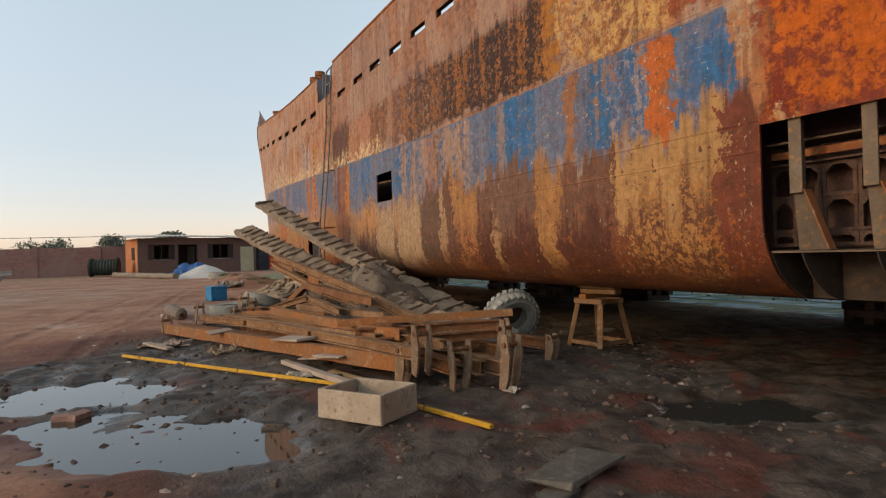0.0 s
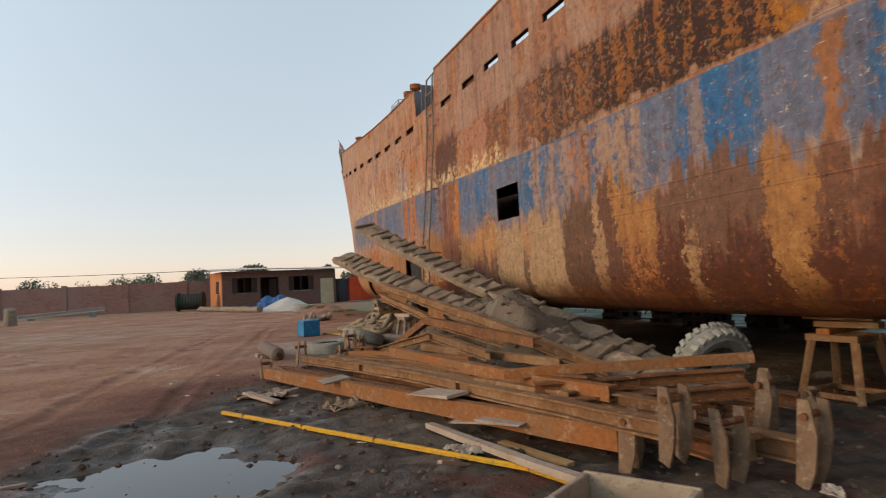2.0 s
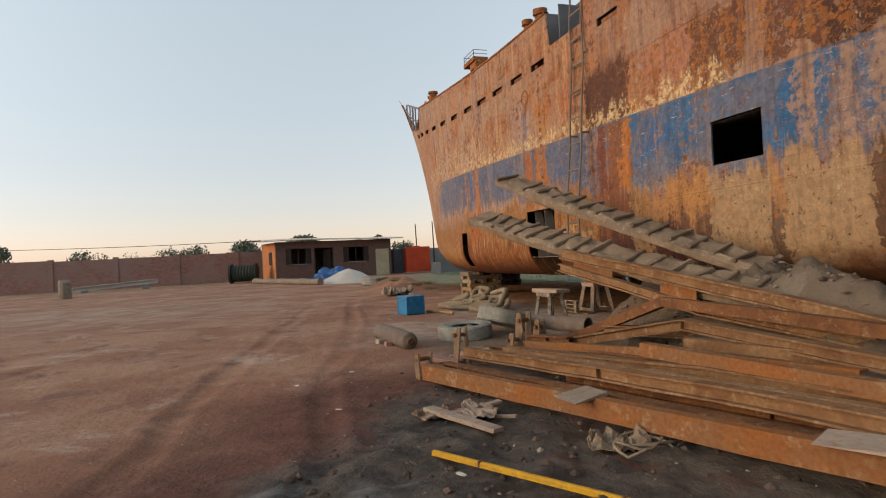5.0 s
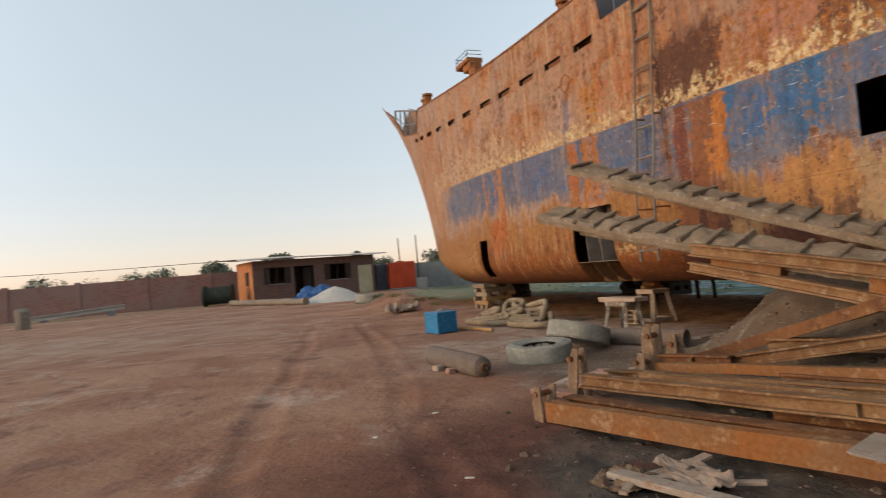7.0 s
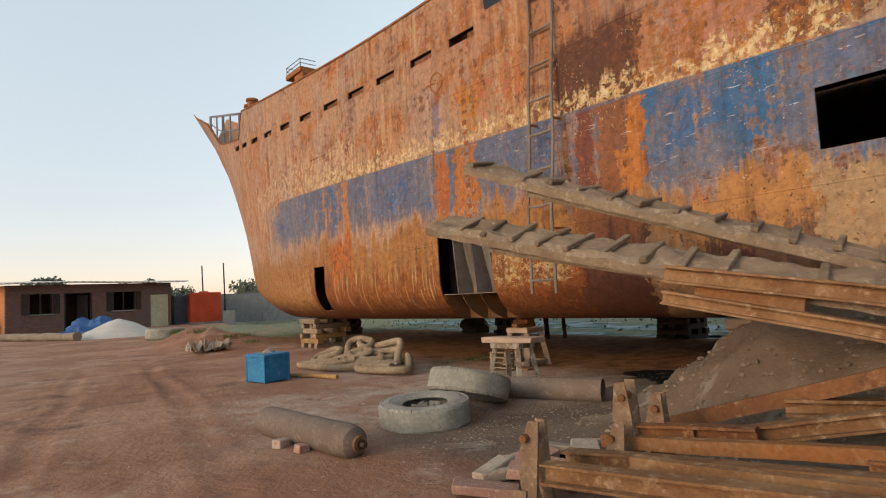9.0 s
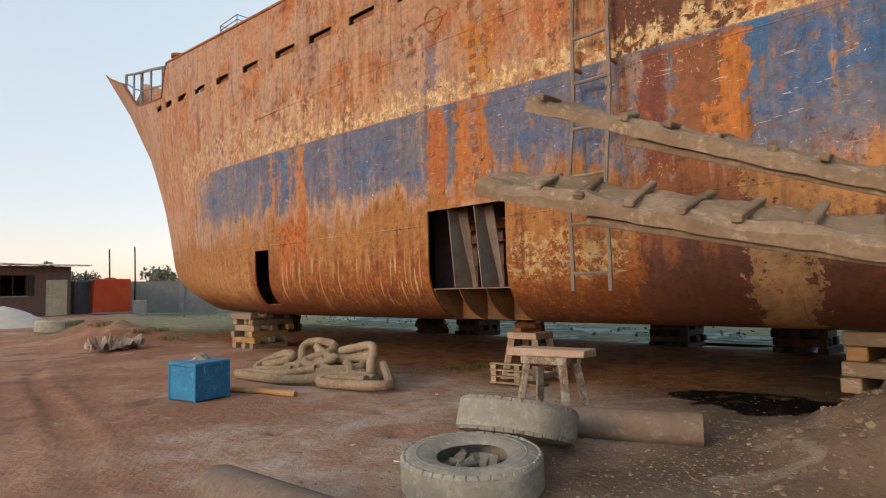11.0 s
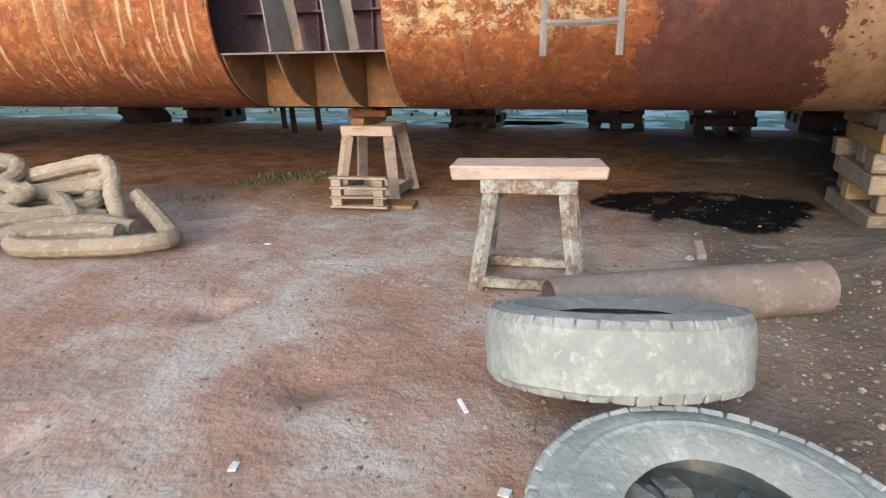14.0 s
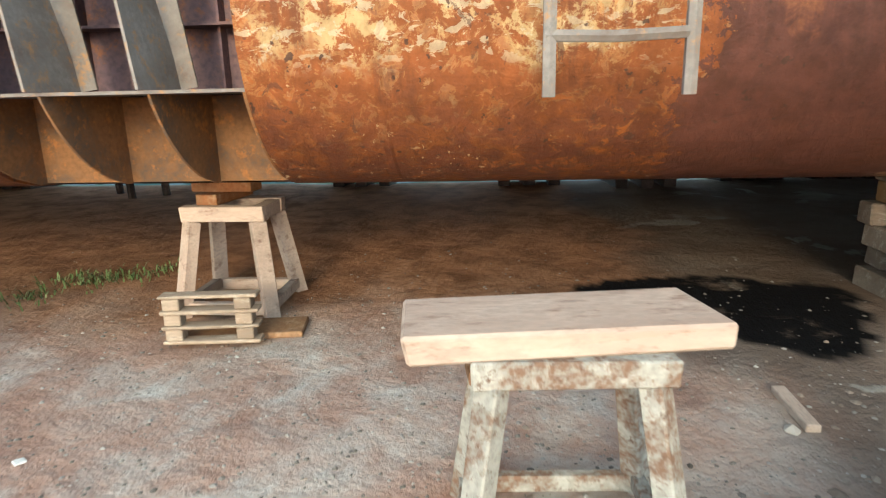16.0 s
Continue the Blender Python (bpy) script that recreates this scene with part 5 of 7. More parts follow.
# deep frames of the bulwark's freeing ports
for h in HOLES:
    z0, y0 = hole_z(h), -inset(h, hole_z(h))
    turn = math.degrees(math.atan2(-(inset(h + 0.2, z0) - inset(h - 0.2, z0)), 0.4))
    bm = bmesh.new()
    for s, at in (((0.02, 0.09, 0.21), (-0.375, -0.06, 0)), ((0.02, 0.09, 0.21), (0.375, -0.06, 0)), ((0.73, 0.09, 0.02), (0, -0.06, 0.095)), ((0.73, 0.09, 0.02), (0, -0.06, -0.095))):
        cuboid(bm, s, pose(h, y0, z0, 0, 0, turn) @ pose(*at))
    part("port_frame", bm, DARK, ship, "dark frame of a freeing port")
# low green scrub far behind the ship, past the water's edge
bm = bmesh.new()
for _ in range(7000):
    u, v = rt.uniform(-45, 60), 10.2 + 50 * rt.random() ** 1.3
    p = from_ship(u, v)
    leafy(bm, Vector((p.x, p.y, ground_z(p.x, p.y, False) + rt.uniform(0.0, 0.05))), 0.2, 1, 0.15, rt)
tagged(mesh_of("scrub", bm, HAZED_LEAF.m), "low green weeds on the flat ground beyond the ship", "scrub", kind="stuff")
# water without gloss: its pale streaks are a painted reflection of the sky
wl = Mat("shallow_water", 0.5, 0, 0.0)
wl.color(wl.mix(wl.step(wl.noise((0.8, 0.8, 0.8), 4, 0.6, 0.5), 0.42, 0.6), (0.105, 0.165, 0.140), (0.30, 0.35, 0.36)))
wl.bump(wl.noise((2, 2, 2), 3), 0.1, 0.02)
for u, v, ru, rv in ((5, 9.0, 5, 0.75), (13, 9.2, 6, 0.7), (-5, 8.9, 5, 0.8), (22, 9.6, 5, 0.7), (1, 10.5, 8, 0.6), (10, 12.2, 9, 1.3), (-6, 12.4, 7, 1.3), (24, 14, 8, 1.8), (0, 17.5, 14, 1.8)):
    bm = bmesh.new()
    bm.faces.new([bm.verts.new(from_ship(u + ru * math.cos(k * math.tau / 40) * (1 + 0.2 * fbm(k * 0.4, u)), v + rv * math.sin(k * math.tau / 40) * (1 + 0.4 * fbm(k * 0.5, v)), 0)) for k in range(40)])
    w = mesh_of("flood_water", bm, wl.m)
    w.location.z = -0.150
    tagged(w, "shallow flood water beyond the ship, sky reflection painted as pale streaks", "water", kind="structure")

# ---- things in the yard: materials ----
BEAM_ORANGE = mottled("orange_rust_scale", (0.290, 0.108, 0.034), (0.225, 0.118, 0.060), (0.33, 0.205, 0.120), 1.3, 26, 0.85, bump=0.5, spread=0.12)
BEAM_TAN = mottled("dusty_rusted_beam", (0.235, 0.130, 0.066), (0.140, 0.064, 0.030), (0.30, 0.20, 0.125), 1.9, 28, 0.88, bump=0.7, spread=0.09)
BEAM_DARK = mottled("brown_rusted_beam", (0.19, 0.080, 0.034), (0.100, 0.042, 0.022), (0.27, 0.16, 0.09), 2.4, 28, 0.88, bump=0.7, spread=0.09)
PLATE_PALE = mottled("pale_dusty_steel", (0.40, 0.325, 0.265), (0.29, 0.22, 0.17), (0.30, 0.12, 0.05), 3.0, 30, 0.85)
END_PLATE = mottled("dusty_end_plate", (0.215, 0.140, 0.090), (0.135, 0.078, 0.048), (0.29, 0.215, 0.155), 4.0, 28, 0.88, bump=0.5, spread=0.12)
RUBBLE = mottled("grey_rubble", (0.20, 0.19, 0.165), (0.12, 0.112, 0.10), (0.27, 0.25, 0.22), 6.0, 28, 0.95, bump=0.6)
MUDDY = mottled("dried_grey_mud", (0.235, 0.172, 0.120), (0.140, 0.094, 0.062), (0.30, 0.235, 0.17), 2.2, 26, 0.95, bump=0.6)
TIMBER = mottled("yellow_timber", (0.37, 0.225, 0.10), (0.27, 0.15, 0.065), (0.42, 0.30, 0.165), 1.6, 30, 0.8, (0.4, 1.6, 1.6))
PALETIMBER = mottled("pale_sawn_timber", (0.37, 0.275, 0.210), (0.29, 0.200, 0.150), (0.17, 0.105, 0.075), 2.0, 40, 0.8, (0.5, 1.6, 1.6))
WEATHERED = mottled("weathered_timber", (0.285, 0.210, 0.148), (0.185, 0.125, 0.082), (0.36, 0.29, 0.22), 2.4, 36, 0.85, (0.5, 1.6, 1.6), bump=0.4)
WETSLAB = mottled("wet_slab", (0.105, 0.092, 0.076), (0.062, 0.053, 0.045), (0.155, 0.138, 0.115), 3, 30, 0.8, bump=0.5)
FLAKED = mottled("flaking_white_on_brown", (0.33, 0.30, 0.25), (0.15, 0.085, 0.052), (0.105, 0.055, 0.033), 7.0, 40, 0.8, spread=0.06)
TYRE = mottled("dusty_rubber", (0.30, 0.288, 0.250), (0.20, 0.193, 0.172), (0.345, 0.328, 0.280), 4.5, 30, 0.95, bump=0.6, spread=0.13)
ROPE = mottled("grubby_hemp", (0.27, 0.205, 0.140), (0.175, 0.125, 0.082), (0.33, 0.27, 0.20), 4, 60, 0.95, bump=0.6)
TANKBROWN = mottled("dusty_brown_tank", (0.198, 0.150, 0.124), (0.150, 0.108, 0.086), (0.235, 0.185, 0.155), 2.5, 35, 0.75)
YELLOW = mottled("worn_yellow_paint", (0.56, 0.31, 0.022), (0.47, 0.24, 0.025), (0.22, 0.13, 0.06), 5, 40, 0.55)
BLUEBOX = mottled("worn_blue_paint", (0.018, 0.205, 0.40), (0.016, 0.145, 0.30), (0.09, 0.24, 0.42), 3.5, 30, 0.5)
TROUGH = mottled("stained_concrete", (0.385, 0.310, 0.235), (0.285, 0.215, 0.155), (0.20, 0.125, 0.08), 3.5, 40, 0.9)
CLOTH = mottled("dirty_white_plastic", (0.44, 0.38, 0.315), (0.31, 0.25, 0.195), (0.24, 0.165, 0.12), 5, 40, 0.8)
SCRAP = mottled("white_litter", (0.70, 0.66, 0.60), (0.55, 0.50, 0.44), None, 8, 40, 0.8)
REDBRICK = mottled("pale_red_brick", (0.33, 0.195, 0.155), (0.27, 0.14, 0.105), (0.43, 0.345, 0.295), 6, 60, 0.92)


def bar(a, b, w, h, mat, name, parent, jit=0.0, bevel=0.006, roll=0, label=""):
    """A straight bar as a part; a and b in the parent's own space."""
    bm = bmesh.new()
    cuboid(bm, ((Vector(b) - Vector(a)).length, w, h), along(a, b, roll), bevel, jit)
    return part(name, bm, mat, parent, label)


# ---- girders ----
def girder_mesh(pts, w, h, web=0.016, fl=0.02, kind="i", seed=1):
    """A rolled section along points; the top lies h over them. Dented a little."""
    rng = random.Random(seed)
    if kind == "i":
        out = [(-w / 2, 0), (w / 2, 0), (w / 2, fl), (web / 2, fl), (web / 2, h - fl), (w / 2, h - fl), (w / 2, h), (-w / 2, h), (-w / 2, h - fl), (-web / 2, h - fl), (-web / 2, fl), (-w / 2, fl)]
    elif kind == "c":
        out = [(-w / 2, 0), (w / 2, 0), (w / 2, fl), (-w / 2 + web, fl), (-w / 2 + web, h - fl), (w / 2, h - fl), (w / 2, h), (-w / 2, h)]
    else:
        out = [(-w / 2, 0), (w / 2, 0), (w / 2, h), (-w / 2, h)]
    bm = bmesh.new()
    path = []
    for a, b in zip(pts, pts[1:]):
        a, b = Vector(a), Vector(b)
        n = max(2, int((b - a).length / 0.6))
        path += [a.lerp(b, k / n) for k in range(n)]
    path.append(Vector(pts[-1]))
    rows = []
    for i, p in enumerate(path):
        d = (path[min(i + 1, len(path) - 1)] - path[max(i - 1, 0)]).normalized()
        y = Vector((0, 0, 1)).cross(d).normalized()
        z = d.cross(y)
        q = p + y * rng.uniform(-0.008, 0.008) + z * rng.uniform(-0.006, 0.006)
        rows.append([bm.verts.new(q + y * s + z * (t + rng.uniform(-0.003, 0.003))) for s, t in out])
    for p, q in zip(rows, rows[1:]):
        for k in range(len(out)):
            bm.faces.new((p[k], p[(k + 1) % len(out)], q[(k + 1) % len(out)], q[k]))
    bm.faces.new(rows[0][::-1]), bm.faces.new(rows[-1])
    return bm


def girder(pts, w, h, mat, kind="i", label="", seed=1, ends=(), plate_h=0.42):
    """A loose girder of the pile, with forked end plates at the ends named."""
    base = Vector(pts[0])
    g = thing("steel_girder", label or "rusty dismantled steel girder lying in the pile", "girder", pose(*base), "girders of the pile")
    local = [Vector(p) - base for p in pts]
    part("girder_beam", girder_mesh(local, w, h, kind=kind, seed=seed), mat, g)
    rng = random.Random(seed + 50)
    if kind != "b" and h > 0.1:
        total = (local[-1] - local[0]).length
        for k in range(1, max(2, int(total / 2.3))):
            f = k / max(2, int(total / 2.3)) * (len(local) - 1)
            i = min(int(f), len(local) - 2)
            p, d = local[i].lerp(local[i + 1], f - i), (local[i + 1] - local[i]).normalized()
            bm = bmesh.new()
            cuboid(bm, (0.014, w * 0.86, h - 0.045), along(p, p + d) @ pose(0, 0, h / 2), 0, 0.003, rng)
            bmesh.ops.translate(bm, verts=bm.verts, vec=-d * 0.5)
            part("stiffener", bm, mat, g)
    for e in ends:
        p, q = (local[0], local[1]) if e == 0 else (local[-1], local[-2])
        d = (p - q).normalized()
        yaw = math.degrees(math.atan2(d.y, d.x))
        for s in (-1, 1):
            bm = bmesh.new()
            k = 1.1
            o = [(-0.05 * k, -0.14), (0.035 * k, -0.17), (0.075 * k, 0.0), (0.085 * k, plate_h * 0.5), (0.03 * k, plate_h), (-0.045 * k, plate_h)]
            prism(bm, o, 0.022)
            m = pose(p.x, p.y, p.z, rng.uniform(-7, 7), rng.uniform(-5, 9), yaw + rng.uniform(-10, 10)) @ pose(0.06, s * (w / 2 + 0.02), 0)
            bmesh.ops.transform(bm, matrix=m, verts=bm.verts)
            part("end_plate", bm, END_PLATE, g, "dusty tapered end plate")
        bm = bmesh.new()
        tube(bm, [tuple(p + Vector((0.09 * d.x - s * d.y * (w / 2 + 0.05), 0.09 * d.y + s * d.x * (w / 2 + 0.05), plate_h * 0.75))) for s in (-1, 1)], 0.03, 8)
        part("pin", bm, BEAM_DARK, g)
    return g


girder([(-6.05, 13.12, -0.10), (-3.4, 10.32, -0.02), (-0.58, 7.42, 0.05)], 0.12, 0.20, BEAM_ORANGE, "c", "bright orange rusted channel girder at the edge of the pile", 1, (0, 1), 0.36)
girder([(-5.85, 13.38, -0.08), (-0.40, 7.62, 0.02)], 0.16, 0.165, BEAM_DARK, "i", "brown rusted girder with caked mud", 2)
girder([(-5.62, 13.87, 0.07), (-2.98, 10.62, 0.20), (-0.32, 6.98, 0.26)], 0.14, 0.145, BEAM_TAN, "i", "dusty tan steel girder with forked end plates", 3, (0, 1))
girder([(-5.28, 14.28, 0.05), (-2.93, 11.10, 0.27), (-0.02, 7.25, 0.32)], 0.13, 0.125, BEAM_TAN, "i", "dusty tan steel girder on top of the pile", 4)
girder([(-4.85, 14.10, -0.06), (-2.2, 10.75, 0.10), (0.12, 7.12, 0.05)], 0.15, 0.17, BEAM_DARK, "i", "brown rusted girder with forked end plates", 5, (0, 1))
girder([(-3.38, 11.85, 0.38), (-1.46, 9.05, 0.36), (-0.55, 7.9, 0.36)], 0.12, 0.14, BEAM_ORANGE, "c", "rust-orange channel lying on the pile", 6)
girder([(-4.45, 14.15, 0.10), (-2.82, 12.48, 0.56), (-1.75, 9.95, 0.50)], 0.12, 0.13, BEAM_TAN, "i", "kinked tan steel girder", 7, (0,), 0.45)
girder([(-4.05, 14.75, 0.10), (-2.95, 12.9, 0.80), (-1.15, 9.85, 0.66)], 0.12, 0.12, BEAM_DARK, "c", "bent rusty brown channel girder", 8)
girder([(-3.6, 13.9, 0.35), (-2.4, 12.75, 0.40), (-0.95, 9.75, 0.36)], 0.14, 0.13, BEAM_TAN, "i", "dusty steel girder deep in the pile", 9)
girder([(-1.55, 8.75, 0.46), (0.98, 8.72, 0.56)], 0.09, 0.10, BEAM_ORANGE, "c", "short orange channel lying across the pile", 10)
girder([(-1.25, 8.35, 0.36), (0.80, 8.50, 0.42)], 0.12, 0.12, BEAM_DARK, "i", "short brown girder lying across the pile", 11)
girder([(-1.0, 7.98, 0.26), (0.72, 8.12, 0.33)], 0.12, 0.12, BEAM_DARK, "i", "short brown girder lying across the pile", 12)
girder([(-1.9, 10.2, 0.10), (0.70, 7.15, 0.02)], 0.15, 0.18, BEAM_TAN, "i", "dusty tan girder with forked end plates", 13, (1,), 0.50)
girder([(-1.3, 10.6, 0.12), (0.72, 8.02, 0.10)], 0.15, 0.16, BEAM_DARK, "i", "brown girder with forked end plates", 14, (1,), 0.50)
girder([(-0.6, 9.75, 0.0), (0.42, 7.3, 0.0)], 0.14, 0.18, BEAM_TAN, "i", "dusty tan girder low in the pile", 15)
girder([(0.75, 9.95, 0.02), (1.52, 8.95, 0.02)], 0.13, 0.16, BEAM_DARK, "i", "short dark girder on the mud", 16, (1,), 0.24)
girder([(-2.42, 9.0, -0.10), (-1.25, 7.3, -0.06), (-0.70, 6.55, -0.03)], 0.10, 0.06, PLATE_PALE, "c", "bright scuffed steel channel on the mud", 17)
girder([(-4.68, 14.22, 0.16), (-4.1, 13.6, 0.2)], 0.14, 0.16, BEAM_DARK, "i", "stub of a brown girder standing on the pile's end", 18, (0,), 0.5)
girder([(-5.0, 13.75, 0.10), (-0.9, 8.1, 0.30)], 0.11, 0.12, BEAM_TAN, "c", "thin tan channel in the girder pile", 19)
girder([(-3.9, 12.9, 0.18), (-0.7, 8.3, 0.42)], 0.10, 0.11, BEAM_DARK, "i", "thin brown girder in the pile", 20)
girder([(-2.9, 12.0, 0.44), (-0.9, 9.2, 0.50)], 0.10, 0.10, BEAM_TAN, "c", "thin tan channel on top of the pile", 21)
girder([(-4.2, 12.4, -0.02), (-1.0, 8.4, 0.16)], 0.12, 0.14, BEAM_DARK, "i", "dark rusted girder under the pile", 22)
girder([(-4.9, 14.4, 0.12), (-3.2, 12.0, 0.34), (-2.0, 10.2, 0.42)], 0.10, 0.10, BEAM_ORANGE, "c", "thin orange rusted channel in the pile", 23)
for i, (x, y, z, w, l, rz) in enumerate(((-4.1, 10.95, 0.17, 0.30, 0.42, 40), (-2.35, 9.25, 0.24, 0.34, 0.7, -40), (-1.55, 8.35, 0.12, 0.32, 0.6, -42), (-1.9, 8.85, 0.02, 0.3, 0.5, -30))):
    bm = bmesh.new()
    cuboid(bm, (l, w, 0.02), pose(x, y, z, 4, -3, rz), 0.004, 0.02, random.Random(i))
    tagged(mesh_of("steel_plate", bm, PLATE_PALE), "loose pale steel plate wedged in the girder pile", "plate", "loose plates")


# ---- ramps ----
def ramp(a, b, w, seed, label, roll):
    """A plank ramp caked in mud with cross cleats."""
    a, b = Vector(a), Vector(b)
    m = along(a, b, roll)
    L = (b - a).length
    rng = random.Random(seed)
    r = thing("loading_ramp", label, "ramp", m, "ramps up to the hull")
    bm = bmesh.new()
    nu, nv = int(L / 0.08), 9
    top, bot = [], []
    for i in range(nu + 1):
        x = -L / 2 + L * i / nu
        ww = w * (1 + 0.10 * fbm(x * 1.3, seed, 0, 3))
        sag = -0.10 * (1 - (2 * x / L) ** 2)
        top.append([bm.verts.new((x, -ww / 2 + ww * j / (nv - 1), 0.055 + sag + 0.060 * fbm(x * 2.5, j * 0.4, seed, 4) - (0.03 if j in (0, nv - 1) else 0))) for j in range(nv)])
        bot.append([bm.verts.new((x, -ww / 2 + ww * j / (nv - 1), -0.06 + sag + 0.02 * fbm(x * 3, j, seed + 9, 3))) for j in range(nv)])
    for i in range(nu):
        for j in range(nv - 1):
            bm.faces.new((top[i][j], top[i + 1][j], top[i + 1][j + 1], top[i][j + 1]))
            bm.faces.new((bot[i][j], bot[i][j + 1], bot[i + 1][j + 1], bot[i + 1][j]))
        bm.faces.new((top[i][0], bot[i][0], bot[i + 1][0], top[i + 1][0]))
        bm.faces.new((top[i][-1], top[i + 1][-1], bot[i + 1][-1], bot[i][-1]))
    for e in (0, nu):
        for j in range(nv - 1):
            bm.faces.new((top[e][j], top[e][j + 1], bot[e][j + 1], bot[e][j]))
    part("ramp_deck", bm, MUDDY, r, "mud-caked ramp deck", True)
    k = 0
    x = -L / 2 + 0.12
    while x < L / 2 - 0.3:
        if rng.random() > 0.18:
            bm = bmesh.new()
            cuboid(bm, (0.07, w * rng.uniform(0.80, 1.05), 0.055), pose(x, rng.uniform(-0.04, 0.04), 0.075 - 0.10 * (1 - (2 * x / L) ** 2), rng.uniform(-4, 4), rng.uniform(-12, 12), rng.uniform(-9, 9)), 0.01, 0.008, rng)
            part("cleat", bm, MUDDY, r)
        x += 0.36 + rng.uniform(-0.03, 0.03)
        k += 1
    for s in (-1, 1):
        bar((-L / 2 + 0.9, s * w * 0.36, -0.15), (L / 2 - 0.9, s * w * 0.36, -0.15), 0.07, 0.06, MUDDY, "ramp_bearer", r)
    return r


ramp((-5.62, 17.02, 2.30), (0.30, 9.40, 0.22), 0.56, 1, "muddy steel loading ramp with cross cleats, resting on earth", 20)
ramp((-5.08, 17.22, 3.05), (0.78, 11.10, 0.14), 0.56, 2, "muddy steel loading ramp rising beside the hull", 13)
truss = thing("ramp_support", "rusty braced girder frame carrying the muddy ramp", "support frame", pose(0, 0, 0))
for pts, w, h, mt in (([(-4.12, 14.62, 1.44), (-1.64, 11.36, 0.74), (-0.35, 9.62, 0.30)], 0.14, 0.15, BEAM_TAN), ([(-4.15, 14.62, 1.24), (-2.6, 12.6, 0.72), (-1.5, 11.0, 0.52)], 0.12, 0.12, BEAM_TAN),
                      ([(-3.6, 15.0, 1.40), (-1.2, 11.75, 0.72)], 0.12, 0.14, BEAM_DARK)):
    part("chord", girder_mesh(pts, w, h, seed=int(h * 100)), mt, truss)
for a, b, w, h in (((-3.95, 14.42, 1.36), (-3.45, 13.76, 1.24), 0.02, 0.22), ((-2.95, 13.1, 1.0), (-2.62, 12.65, 0.93), 0.02, 0.36), ((-1.95, 11.8, 0.62), (-1.5, 11.2, 0.52), 0.02, 0.5)):
    bar(a, b, w, h, BEAM_ORANGE if h < 0.4 else BEAM_TAN, "gusset_plate", truss)

# ---- yellow pole, trough, boards ----
for a, b in (((-5.38, 10.05), (-1.35, 7.50)), ((-1.34, 7.46), (0.40, 5.46))):
    za, zb = ground_z(*a) + 0.04, ground_z(*b) + 0.04
    p = thing("yellow_pole", "worn yellow painted steel pole lying on the mud", "pole", along((*a, za), (*b, zb)), "yellow poles")
    L = (Vector(b) - Vector(a)).length
    bm = bmesh.new()
    prism(bm, [(-0.025, -0.02), (0.025, -0.02), (0.025, 0.010), (0.012, 0.022), (-0.012, 0.022), (-0.025, 0.010)], L, pose(0, 0, 0, 0, 0, 90))
    part("pole_bar", bm, YELLOW, p)
    for k in range(int(L / 1.2)):
        bm = bmesh.new()
        cuboid(bm, (0.022, 0.058, 0.048), pose(-L / 2 + 0.5 + k * 1.2, 0, 0.004), 0.005)
        part("pole_band", bm, BEAM_DARK, p)
tr = thing("concrete_trough", "empty stained concrete trough on the mud", "trough", pose(-0.80, 6.10, ground_z(-0.8, 6.1) - 0.01, 0, 0, -30))
for nm, s, at in (("trough_wall", (0.78, 0.05, 0.29), (0, -0.29, 0.145)), ("trough_wall", (0.78, 0.05, 0.29), (0, 0.29, 0.145)), ("trough_wall", (0.05, 0.53, 0.288), (-0.365, 0, 0.144)), ("trough_wall", (0.05, 0.53, 0.288), (0.365, 0, 0.144)), ("trough_floor", (0.70, 0.55, 0.05), (0, 0, 0.04))):
    bm = bmesh.new()
    cuboid(bm, s, pose(*at), 0.008, 0.004, random.Random(len(nm)))
    part(nm, bm, TROUGH, tr)
bm = bmesh.new()
cuboid(bm, (0.78, 0.36, 0.05), Matrix(), 0.008, 0.03, random.Random(5))
o = mesh_of("flat_slab", bm, WETSLAB)
o.matrix_world = pose(0.92, 4.36, ground_z(0.92, 4.36) + 0.005, 1, -2, 50)
tagged(o, "muddy grey slab lying flat in the mud", "slab")
bm = bmesh.new()
cuboid(bm, (0.5, 0.30, 0.04), Matrix(), 0.008, 0.04, random.Random(7))
o = mesh_of("flat_slab", bm, WETSLAB)
o.matrix_world = pose(0.62, 3.98, ground_z(0.62, 3.98) + 0.0, -2, 2, 44)
tagged(o, "broken muddy grey slab lying flat in the mud", "slab")


